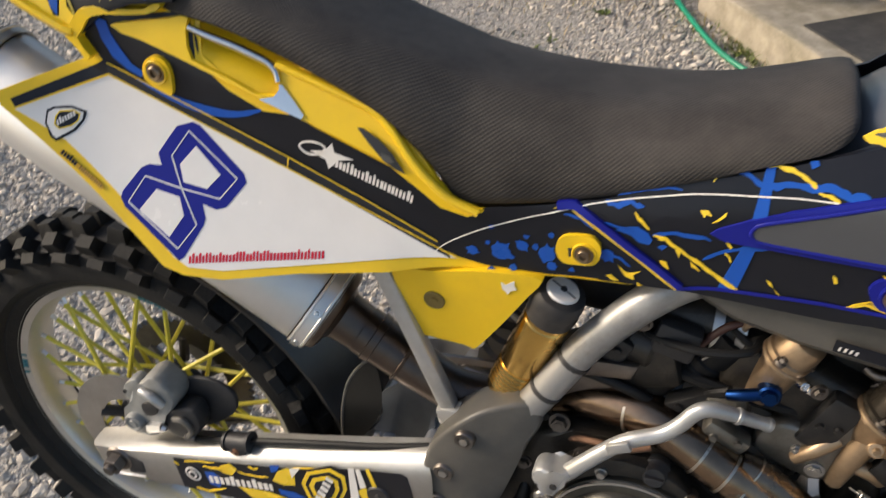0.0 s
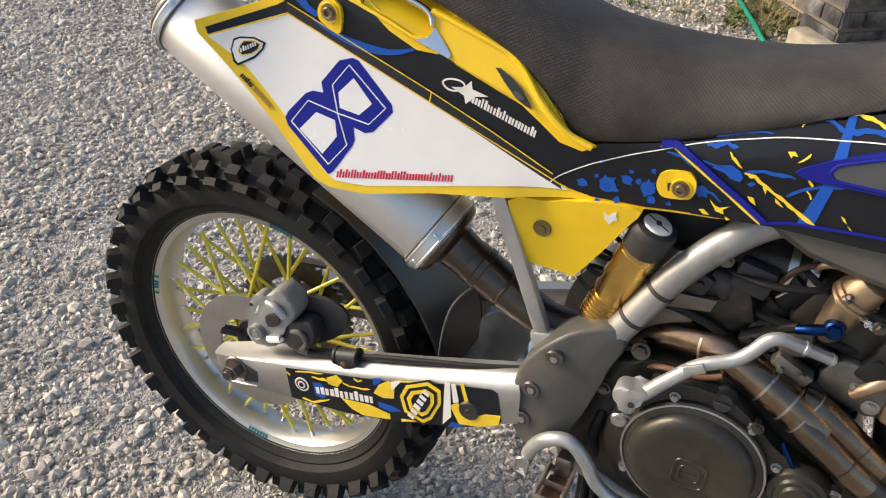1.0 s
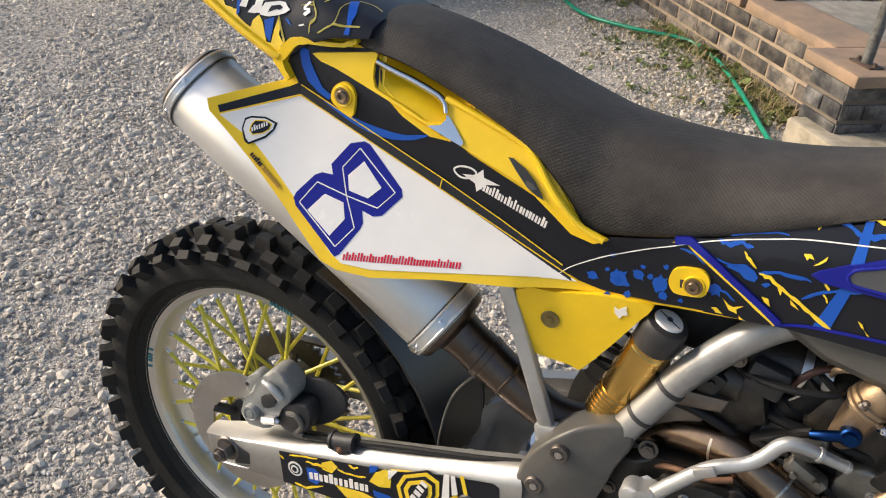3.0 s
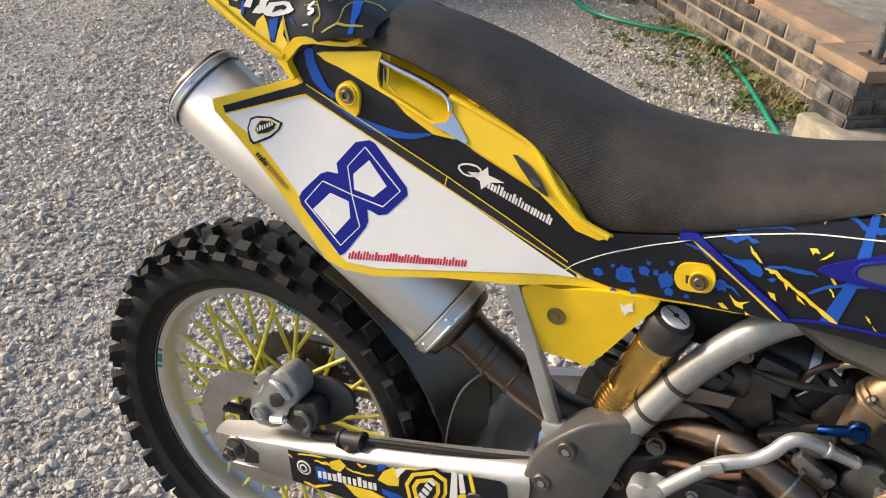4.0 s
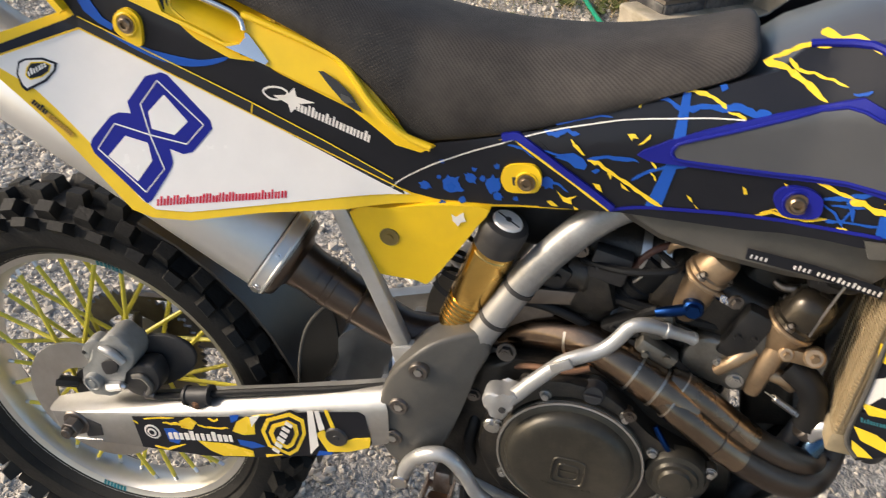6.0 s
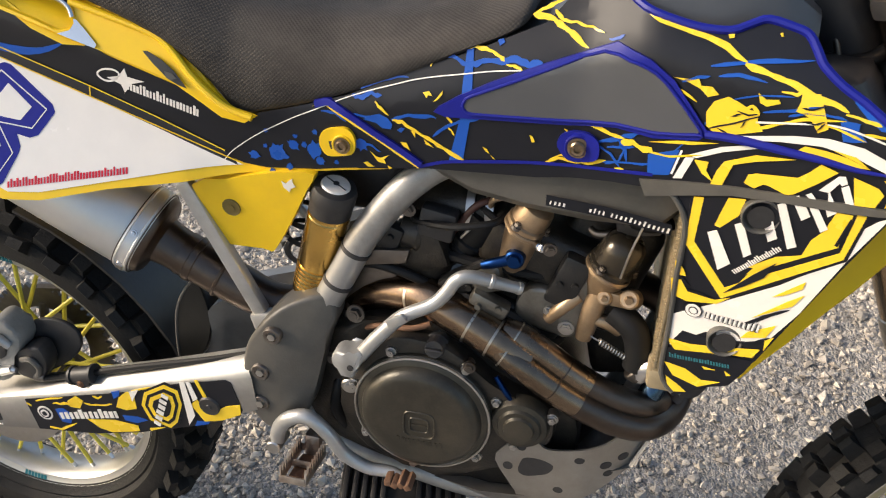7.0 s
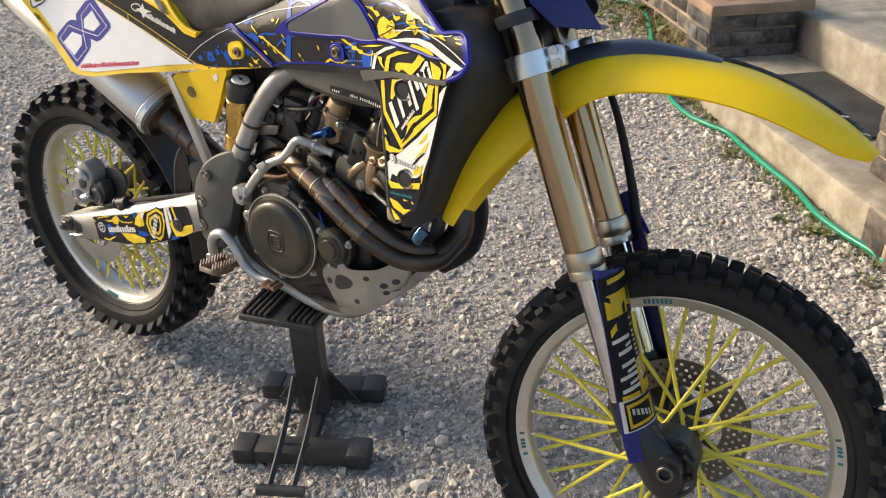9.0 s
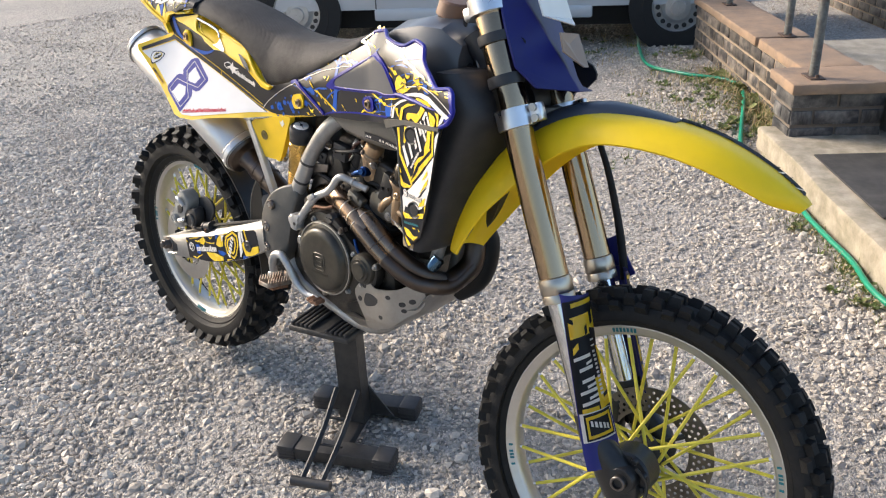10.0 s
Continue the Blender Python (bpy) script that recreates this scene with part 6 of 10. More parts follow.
def seat():
    """A long padded seat with a dished riding place and a raised tail."""
    xs = [(0.150, 0.712, 0.694, 0.040, 0.056), (0.160, 0.722, 0.690, 0.054, 0.072), (0.20, 0.726, 0.690, 0.064, 0.088), (0.26, 0.720, 0.684, 0.067, 0.094), (0.34, 0.704, 0.660, 0.068, 0.096), (0.42, 0.682, 0.626, 0.067, 0.097), (0.475, 0.668, 0.582, 0.066, 0.098), (0.505, 0.662, 0.552, 0.066, 0.098), (0.56, 0.657, 0.560, 0.065, 0.098), (0.63, 0.657, 0.582, 0.063, 0.098), (0.70, 0.664, 0.610, 0.060, 0.099), (0.77, 0.680, 0.644, 0.056, 0.099), (0.81, 0.694, 0.662, 0.051, 0.095), (0.828, 0.698, 0.674, 0.045, 0.086), (0.834, 0.692, 0.684, 0.038, 0.07)]
    cs = spline([(a, b, c) for a, b, c, _, _ in xs], 4)
    ws = spline([(d, e, 0) for _, _, _, d, e in xs], 4)
    rings = []
    for c, w in zip(cs, ws):
        x, zt, zb, wt, wb = c.x, c.y, c.z, w.x, w.y
        h = zt - zb
        half = [(-wb + 0.004, zb), (-wb, zb + 0.1 * h), (-wb * 0.97, zb + 0.4 * h), (-(wt * 0.4 + wb * 0.6), zb + 0.68 * h), (-wt, zb + 0.88 * h), (-wt * 0.86, zb + 0.975 * h), (-wt * 0.5, zt + 0.002), (0, zt + 0.004)]
        rings.append([V(x, y, z) for y, z in half] + [V(x, -y, z) for y, z in half[-2::-1]])
    bm = bmesh.new()
    loft(bm, rings)
    n = len(rings[0])
    girth = [[0.0] for _ in rings]
    for g, r in zip(girth, rings):
        for a, b in zip(r, r[1:]):
            g.append(g[-1] + (b - a).length)
    ob = part("seat", bm, SEATCOVER, bike, "long dark grey seat with a dotted grip cover", sharp=60)
    layer = ob.data.uv_layers.new(name="UVMap")
    for loop in ob.data.loops:
        i, j = divmod(loop.vertex_index, n)
        layer.data[loop.index].uv = (rings[i][j].x, girth[i][j] - girth[i][-1] / 2)
    return ob


seat_ob = seat()
bm = bmesh.new()
rings = []
for x, w, zs, zt in ((0.205, 0.095, 0.708, 0.726), (0.16, 0.103, 0.704, 0.738), (0.125, 0.106, 0.692, 0.746), (0.10, 0.107, 0.674, 0.750), (0.086, 0.108, 0.664, 0.753), (0.02, 0.108, 0.693, 0.766), (-0.10, 0.102, 0.752, 0.800), (-0.22, 0.093, 0.800, 0.838), (-0.34, 0.080, 0.845, 0.870), (-0.42, 0.060, 0.872, 0.888), (-0.44, 0.035, 0.882, 0.890)):
    rings.append([V(x, y * w, zs + (zt - zs) * h) for y, h in ((-1.0, -0.12), (-1.0, 0.0), (-0.92, 0.55), (-0.7, 0.9), (0, 1.0), (0.7, 0.9), (0.92, 0.55), (1.0, 0.0), (1.0, -0.12), (0.9, -0.12), (0.6, 0.65), (0, 0.78), (-0.6, 0.65), (-0.9, -0.12))])
loft(bm, rings)
tail = part("rear_fender", bm, BLACKV, bike, "black rear mudguard with splatter print and yellow edge")
bm = bmesh.new()
tube(bm, [(x, -w, z) for x, w, z in ((0.088, 0.1070, 0.662), (0.075, 0.1085, 0.666), (0.02, 0.1085, 0.690), (-0.10, 0.1025, 0.748), (-0.22, 0.0935, 0.796), (-0.34, 0.081, 0.841), (-0.42, 0.061, 0.868))], 0.0055, 8, 5, flat=1.5)
part("fender_edge", bm, YELLOW, tail, "yellow lower edge")


flank_part("panel_border", [(0.079, 0.658), (0.087, 0.671), (0.096, 0.682), (0.104, 0.690), (0.117, 0.693), (0.138, 0.693), (0.156, 0.693), (0.169, 0.694), (0.176, 0.698), (0.184, 0.702), (0.187, 0.698), (0.183, 0.694), (0.173, 0.690), (0.155, 0.688), (0.129, 0.687), (0.116, 0.684), (0.110, 0.679), (0.102, 0.668), (0.094, 0.659), (0.098, 0.650), (0.106, 0.641), (0.101, 0.636), (0.091, 0.646)], YELLOW, bike, "yellow moulded border of the side panel", off=0.0115, thick=0.012)


TAIL = ((0.205, 0.095, 0.708, 0.726), (0.16, 0.103, 0.704, 0.738), (0.125, 0.106, 0.692, 0.746), (0.10, 0.107, 0.674, 0.750), (0.086, 0.108, 0.664, 0.753), (0.02, 0.108, 0.693, 0.766), (-0.10, 0.102, 0.752, 0.800), (-0.22, 0.093, 0.800, 0.838), (-0.34, 0.080, 0.845, 0.870))


def on_tail(x, a, off):
    """A point of the mudguard's upper face; a runs across it from -1 to 1."""
    for p, q in zip(TAIL, TAIL[1:]):
        if q[0] <= x <= p[0]:
            break
    k = (p[0] - x) / (p[0] - q[0])
    w, zs, zt = (p[i] + (q[i] - p[i]) * k for i in (1, 2, 3))
    prof = ((-1.0, 0.0), (-0.92, 0.55), (-0.7, 0.9), (0.0, 1.0), (0.7, 0.9), (0.92, 0.55), (1.0, 0.0))
    for c, d in zip(prof, prof[1:]):
        if c[0] <= a <= d[0]:
            break
    h = c[1] + (d[1] - c[1]) * (a - c[0]) / (d[0] - c[0])
    n = V(0.2, a ** 3 * 0.9, 1).normalized()
    return V(x, a * w, zs + (zt - zs) * h) + n * off


def tail_mark(name, material, path, width, off=0.0016, label=""):
    """A stroke on the mudguard along points (x, a), ragged where its widths differ."""
    bm = bmesh.new()
    left, right = [], []
    pts = spline([(x, a * 0.1, 0) for x, a in path], 4)
    ws = list(width) if isinstance(width, tuple) else [width] * len(path)
    for i, p in enumerate(pts):
        d = (pts[min(i + 1, len(pts) - 1)] - pts[max(i - 1, 0)]).normalized()
        k = min(i / 4, len(ws) - 1)
        w = ws[int(k)] + (ws[min(int(k) + 1, len(ws) - 1)] - ws[int(k)]) * (k - int(k))
        for s, store in ((-1, left), (1, right)):
            x, y = p.x - d.y * w * s / 2, p.y + d.x * w * s / 2
            store.append(bm.verts.new(on_tail(x, max(-0.99, min(0.99, y * 10)), off)))
    for p, q, r, s in zip(left, left[1:], right[1:], right):
        bm.faces.new((p, q, r, s))
    bmesh.ops.solidify(bm, geom=bm.faces[:], thickness=0.0006)
    part(name, bm, material, tail, label)


def tail_shape(name, outlines, material, off=0.0016, label=""):
    """Printed patches on the mudguard, each cut to an outline in (x, a)."""
    bm = bmesh.new()
    for outline in outlines:
        b2 = bmesh.new()
        f = b2.faces.new([b2.verts.new((x, a * 0.1, 0)) for x, a in outline])
        b2.normal_update()
        bmesh.ops.triangulate(b2, faces=[f], ngon_method="EAR_CLIP")
        for k in range(60):
            bmesh.ops.bisect_plane(b2, geom=b2.verts[:] + b2.edges[:] + b2.faces[:], plane_co=(-0.34 + 0.01 * k, 0, 0), plane_no=(1, 0, 0), dist=1e-6)
        for a in (-0.98, -0.96, -0.94, -0.92, -0.88, -0.84, -0.8, -0.75, -0.7, -0.5, -0.3, -0.1, 0.1, 0.3, 0.5):
            bmesh.ops.bisect_plane(b2, geom=b2.verts[:] + b2.edges[:] + b2.faces[:], plane_co=(0, a * 0.1, 0), plane_no=(0, 1, 0), dist=1e-6)
        vs = {v: bm.verts.new(on_tail(v.co.x, max(-1.0, min(1.0, v.co.y * 10)), off)) for v in b2.verts}
        for q in b2.faces:
            bm.faces.new([vs[v] for v in q.verts])
        b2.free()
    part(name, bm, material, tail, label)


# bold white letters as plain shapes, blue patches, dripping yellow edge and fine cracks
tail_shape("yellow_print", [[(-0.0155, -1.000), (-0.0055, -0.986), (0.0034, -0.984), (0.0137, -0.976), (0.0251, -0.986), (0.0355, -0.988), (0.0424, -0.988), (0.0446, -0.970), (0.0525, -0.950), (0.0585, -0.961), (0.0669, -0.993), (0.0734, -0.989), (0.0755, -0.962), (0.0799, -0.931), (0.0836, -0.946), (0.0833, -0.963), (0.0911, -0.980), (0.0867, -0.986), (0.0920, -1.000), (0.0860, -1.000), (0.0746, -1.000), (0.0543, -1.000), (0.0287, -1.000), (0.0043, -0.996)]], YELLOWV, 0.0012, "dripping yellow edge print")
for outline in [[(0.0605, -0.955), (0.0743, -0.936), (0.0738, -0.961), (0.0718, -0.990), (0.0643, -0.982)], [(0.1577, -0.621), (0.1637, -0.506), (0.1767, -0.797), (0.1800, -1.000), (0.1733, -1.000), (0.1735, -0.944)], [(0.0192, -0.953), (0.0241, -0.948), (0.0244, -0.977), (0.0206, -0.985)], [(0.0888, -0.929), (0.0938, -0.932), (0.0998, -0.948), (0.0945, -0.941)]]:
    tail_shape("blue_patch", [outline], SPLATBLUE, 0.0018, "bright blue printed patch")
for outline in [[(0.0363, -0.963), (0.0425, -0.942), (0.0562, -0.920), (0.0653, -0.886), (0.0537, -0.931), (0.0485, -0.953)], [(0.0551, -0.950), (0.0505, -0.946), (0.0569, -0.929), (0.0764, -0.856), (0.0831, -0.845), (0.0932, -0.893), (0.0889, -0.919), (0.0664, -0.943)], [(0.1140, -0.925), (0.1176, -0.931), (0.1240, -0.921), (0.1201, -0.879), (0.1141, -0.873), (0.1184, -0.812), (0.1142, -0.809), (0.1101, -0.862), (0.1125, -0.895), (0.1187, -0.903)], [(0.1089, -0.951), (0.1168, -0.951), (0.1189, -0.957), (0.1116, -0.955)]]:
    tail_shape("white_letter", [outline], WHITE, 0.0022, "bold white letter as a plain shape")
tail_shape("letter_gap", [[(0.0643, -0.937), (0.0675, -0.924), (0.0784, -0.881), (0.0832, -0.888), (0.0803, -0.915)]], BLACKV, 0.0027)
for p, w in (([(0.1183, -0.800), (0.1318, -0.922), (0.1297, -0.945), (0.1259, -0.956), (0.1273, -0.984)], 0.0030), ([(0.1611, -0.662), (0.1560, -0.796), (0.1594, -0.915), (0.1562, -0.955), (0.1484, -0.971), (0.1384, -0.990)], 0.0020), ([(0.1562, -0.955), (0.1680, -0.958), (0.1776, -0.953), (0.1898, -0.944)], 0.0024), ([(0.1637, -0.506), (0.1725, -0.460), (0.1816, -0.443), (0.1940, -0.499)], 0.0046), ([(0.1241, -0.846), (0.1124, -0.839), (0.1053, -0.852)], 0.0018), ([(0.0799, -0.931), (0.0856, -0.950), (0.0928, -0.981)], 0.0024)):
    tail_mark("paint_crack", CRACKYELLOW, p, w * 0.5, 0.0020, "pale yellow paint-crack print")
for p, w in (([(0.145, 0.30), (0.10, 0.36), (0.04, 0.34), (0.0, 0.26)], 0.006), ([(0.0, 0.1), (-0.03, 0.35), (-0.08, 0.3), (-0.13, 0.5)], (0.012, 0.007, 0.010, 0.003)), ([(0.15, 0.6), (0.12, 0.66), (0.09, 0.6)], (0.004, 0.006, 0.002))):
    tail_mark("paint_crack", CRACKYELLOW, p, w, 0.0018, "pale yellow paint-crack print")

for outline in [[(-0.0133, -0.979), (-0.0067, -0.976), (0.0033, -0.924), (-0.0067, -0.931)], [(0.0033, -0.924), (0.0100, -0.921), (0.0100, -0.931), (0.0000, -0.938)], [(0.0067, -0.966), (0.0133, -0.962), (0.0233, -0.907), (0.0133, -0.921)], [(0.0233, -0.962), (0.0333, -0.955), (0.0400, -0.900), (0.0333, -0.903)], [(0.0400, -0.900), (0.0500, -0.888), (0.0467, -0.921), (0.0400, -0.924)], [(0.0433, -0.955), (0.0533, -0.948), (0.0600, -0.888), (0.0500, -0.888)], [(0.0433, -0.781), (0.0467, -0.781), (0.0467, -0.733), (0.0433, -0.745)], [(0.0500, -0.781), (0.0533, -0.781), (0.0533, -0.733), (0.0500, -0.733)], [(0.0567, -0.781), (0.0600, -0.769), (0.0633, -0.733), (0.0600, -0.733)], [(0.0633, -0.769), (0.0667, -0.769), (0.0700, -0.721), (0.0667, -0.733)], [(0.0733, -0.769), (0.0733, -0.769), (0.0767, -0.721), (0.0733, -0.721)], [(0.0933, -0.434), (0.0967, -0.434), (0.0900, -0.303), (0.0867, -0.303)], [(0.1033, -0.482), (0.1067, -0.482), (-0.0067, 1.000), (0.0967, -0.350)], [(0.1100, -0.506), (0.1133, -0.506), (0.0000, 1.000), (0.1033, -0.362)], [(0.1167, -0.518), (0.1200, -0.518), (0.1133, -0.374), (0.1100, -0.386)]]:
    tail_shape("white_letter", [outline], WHITE, 0.0022, "bold white letter stroke as a plain bar")
for p in ([(0.0133, -0.781), (0.0267, -0.792), (0.0367, -0.769), (0.0500, -0.709)], [(0.0800, -0.828), (0.0867, -0.769), (0.1033, -0.733), (0.1200, -0.757)], [(0.0700, -0.422), (0.0900, -0.553), (0.1000, -0.733)], [(0.1333, -0.781), (0.1400, -0.661), (0.1300, -0.374)], [(0.0033, -0.864), (0.0133, -0.876), (0.0100, -0.928)]):
    tail_mark("paint_crack", CRACKYELLOW, p, 0.0016, 0.0020, "pale yellow paint-crack print")
bm = bmesh.new()
rows = []
for k in range(72):
    x = 0.022 - 0.005 * k
    reach = 0.016 + 0.060 * max(0, noise.noise(V(x * 38, 0, 2)) + 0.15) + 0.012 * noise.noise(V(x * 130, 0, 7))
    rows.append([bm.verts.new(on_tail(x, -1.0 + max(0.004, reach) * q, 0.0012)) for q in (0, 0.5, 1)])
for p, q in zip(rows, rows[1:]):
    for a in (0, 1):
        bm.faces.new((p[a], p[a + 1], q[a + 1], q[a]))
part("yellow_print", bm, YELLOWV, tail, "dripping yellow edge print")

# --- exhaust ---
MUF_R, MUF_F = V(-0.0610, -0.0871, 0.5865), V(0.341, -0.062, 0.342)


def muffler():
    m = axes(MUF_R, MUF_F)
    l = (MUF_F - MUF_R).length

    def ring(z, r, k=32, cutback=0.0):
        return [m @ V(r * (1.0 + 0.05 * math.cos(2 * a)) * math.cos(a), r * (1.0 - 0.06 * math.cos(2 * a)) * math.sin(a), z + cutback * math.sin(a)) for a in [2 * math.pi * i / k for i in range(k)]]
    bm = bmesh.new()
    loft(bm, [ring(0.0, 0.056), ring(0.004, 0.0588), ring(l * 0.5, 0.0592), ring(l - 0.006, 0.0588), ring(l, 0.056)])
    t = part("muffler", bm, BRUSHED, bike, "satin silver muffler can with riveted straps")
    bm = bmesh.new()
    loft(bm, [ring(0.002, 0.0575), ring(-0.007, 0.0562), ring(-0.012, 0.051), ring(-0.013, 0.040), ring(-0.013, 0.030), ring(0.010, 0.026)], caps=False)
    part("end_cap", bm, DARKSTEEL, t, "scuffed steel end cap")
    bm = bmesh.new()
    loft(bm, [ring(-0.012, 0.029), ring(0.03, 0.025), ring(0.031, 0.001)], caps=False)
    part("outlet", bm, PIPEDARK, t)
    for z, h in ((-0.002, 0.014), (l - 0.024, 0.020)):
        bm = bmesh.new()
        loft(bm, [ring(z, 0.0585), ring(z + 0.0006, 0.0612), ring(z + 0.003, 0.0618), ring(z + 0.004, 0.0606), ring(z + h - 0.004, 0.0606), ring(z + h - 0.003, 0.0618), ring(z + h - 0.0006, 0.0612), ring(z + h, 0.0585)], caps=False)
        st = part("strap", bm, BRUSHED, t, "beaded steel strap")
        for dz in (-0.0012, h + 0.0002):
            bm = bmesh.new()
            loft(bm, [ring(z + dz, 0.0596), ring(z + dz, 0.0603), ring(z + dz + 0.0012, 0.0603), ring(z + dz + 0.0012, 0.0596)], caps=False)
            part("soot_line", bm, PIPEDARK, st, "dark line along the strap edge")
        for a in (218, 253):
            bm = bmesh.new()
            rows = []
            for k in range(7):
                turn = radians(a - 12 + 4 * k)
                rows.append([m @ V(r * math.cos(turn), r * math.sin(turn), z + h * f) for r, f in ((0.0605, 0.2), (0.0632, 0.28), (0.0632, 0.72), (0.0605, 0.8))])
            loft(bm, rows)
            part("strap_plate", bm, ALU, st, "pressed bright strap plate")
        for a in (150, 200, 235, 270, 305):
            bm = bmesh.new()
            p = V(0.0605 * math.cos(radians(a)), 0.0605 * math.sin(radians(a)), z + h / 2)
            q = m @ p
            n = (m.to_3x3() @ V(p.x, p.y, 0)).normalized()
            cyl(bm, q, q + n * 0.002, 0.0045, 0.0045, 14)
            cyl(bm, q + n * 0.002, q + n * 0.0034, 0.003, 0.002, 12)
            part("rivet", bm, ALU, st)
    bm = bmesh.new()
    loft(bm, [ring(l - 0.002, 0.0570), ring(l + 0.005, 0.0545), ring(l + 0.008, 0.0500), ring(l + 0.010, 0.0370), ring(l + 0.014, 0.0325), ring(l + 0.030, 0.0300), ring(l + 0.056, 0.029)], caps=False)
    part("front_cone", bm, PIPEDARK, t, "sooty dark steel inlet cone")
    return t


muffler()
bm = bmesh.new()
tube(bm, [(0.380, -0.061, 0.320), (0.41, -0.061, 0.305), (0.45, -0.061, 0.284), (0.50, -0.060, 0.262), (0.545, -0.055, 0.262), (0.60, -0.053, 0.279), (0.635, -0.058, 0.293)], [0.031, 0.030, 0.029, 0.027, 0.025, 0.023, 0.022], 20, 6)
mid = part("mid_pipe", bm, PIPEDARK, bike, "heat-darkened exhaust mid pipe")
bm = bmesh.new()
for p, q in (((0.392, -0.061, 0.314), (0.402, -0.061, 0.309)), ((0.432, -0.061, 0.2935), (0.436, -0.061, 0.2915))):
    cyl(bm, p, q, 0.0325, 0.0318, 24, 0.001)
part("pipe_collar", bm, PIPEDARK, mid)
HEADER = [(0.619, -0.055, 0.286), (0.667, -0.065, 0.312), (0.722, -0.080, 0.322), (0.767, -0.095, 0.313), (0.816, -0.105, 0.294), (0.859, -0.110, 0.272), (0.899, -0.110, 0.245), (0.938, -0.105, 0.220), (0.976, -0.095, 0.199), (1.008, -0.075, 0.184), (1.032, -0.030, 0.172), (1.050, 0.020, 0.204), (1.045, 0.040, 0.251), (1.01, 0.040, 0.29), (0.96, 0.03, 0.32)]
bm = bmesh.new()
tube(bm, HEADER[:6], [0.0220, 0.0240, 0.0256, 0.0250, 0.0248, 0.0205], 22, 7)
header = part("header_pipe", bm, BRONZE, bike, "bronze heat-tinted header pipe")
TWIN = spline(HEADER[4:12], 5)
for s in (-1, 1):
    line = []
    for k, c in enumerate(TWIN):
        d = (TWIN[min(k + 1, len(TWIN) - 1)] - TWIN[max(k - 1, 0)]).normalized()
        n = d.cross(V(0.1, -0.75, 0.65)).normalized()
        line.append(c + V(0.004, 0, 0.004) + n * s * (0.008 + 0.0048 * min(1, k / 3)) * (1 if k < 22 else max(0.45, 1 - (k - 22) * 0.05)))
    for lo, hi, material, label in ((0, 14, TWINBROWN, "brown heat-tinted twin pipe"), (13, len(line), PIPEDARK, "sooty brown lower end of a twin pipe")):
        bm = bmesh.new()
        tube(bm, line[lo:hi], [0.0175 + 0.0015 * min(1, k / 3) - 0.0002 * (material is PIPEDARK) for k in range(lo, hi)], 20, 1)
        part("twin_pipe", bm, material, header, label)
bm = bmesh.new()
tube(bm, HEADER[10:], [0.0260, 0.0260, 0.0240, 0.0215, 0.0215], 20, 6)
part("front_bend", bm, PIPEDARK, header, "sooty front pipe bend")
for i, f in ((3, 0.35), (3, 0.95), (1, 0.7)):
    a, b = Vector(HEADER[i]), Vector(HEADER[i + 1])
    p = a + (b - a) * f
    bm = bmesh.new()
    cyl(bm, p, p + (b - a).normalized() * 0.003, 0.0260, seg=28)
    part("pipe_joint", bm, COLLAR, header, "bright weld line")
for k in (2, 9):
    for s in (-1, 1):
        d = (TWIN[k + 1] - TWIN[k]).normalized()
        n = d.cross(V(0.1, -0.75, 0.65)).normalized()
        p = TWIN[k] + V(0.004, 0, 0.004) + n * s * 0.0122
        bm = bmesh.new()
        cyl(bm, p, p + d * 0.002, 0.0194, seg=22)
        part("pipe_joint", bm, COLLAR if k == 2 else PIPEDARK, header)
bm = bmesh.new()
tube(bm, [(0.9980, -0.0600, 0.1665), (1.0010, -0.0640, 0.1914), (1.0093, -0.0620, 0.2144), (1.0198, -0.0500, 0.2346)], 0.0150, 16, 5)
part("blued_pipe", bm, BLUED, header, "heat-blued inner pipe bend")

# --- frame, swingarm and rear suspension ---
for s in (-1, 1):
    bm = bmesh.new()
    tube(bm, [(0.572, s * 0.101, 0.258), (0.601, s * 0.100, 0.312), (0.625, s * 0.096, 0.359), (0.648, s * 0.092, 0.404), (0.676, s * 0.087, 0.444), (0.706, s * 0.081, 0.478), (0.745, s * 0.070, 0.505), (0.82, s * 0.055, 0.53), (0.95, s * 0.045, 0.57)], 0.0186, 18, 6)
    ft = part("frame_tube", bm, FRAMESILVER, bike, "silver-painted tubular frame with chips")
    if s < 0:
        for p, q in (((0.6135, -0.098, 0.336), (0.616, -0.0976, 0.341)), ((0.6375, -0.0938, 0.384), (0.640, -0.0934, 0.389))):
            bm = bmesh.new()
            cyl(bm, p, q, 0.0197, seg=24)
            part("rubber_band", bm, BLACKP, ft, "black rubber band")
    bm = bmesh.new()
    tube(bm, [(0.545, s * 0.09, 0.12), (0.575, s * 0.092, 0.075), (0.63, s * 0.092, 0.05), (0.70, s * 0.090, 0.032), (0.80, s * 0.085, 0.012), (0.88, s * 0.075, 0.03), (0.96, s * 0.05, 0.12), (1.02, s * 0.03, 0.30), (1.06, s * 0.02, 0.50)], 0.0145, 14, 6)
    part("cradle_tube", bm, FRAMESILVER, bike, "silver lower frame cradle")
    if s > 0:
        bm = bmesh.new()
        tube(bm, [(0.54, 0.085, 0.275), (0.47, 0.083, 0.35), (0.42, 0.083, 0.445), (0.36, 0.083, 0.54)], 0.009, 10, 4)
        part("subframe_rail", bm, SILVER, bike)


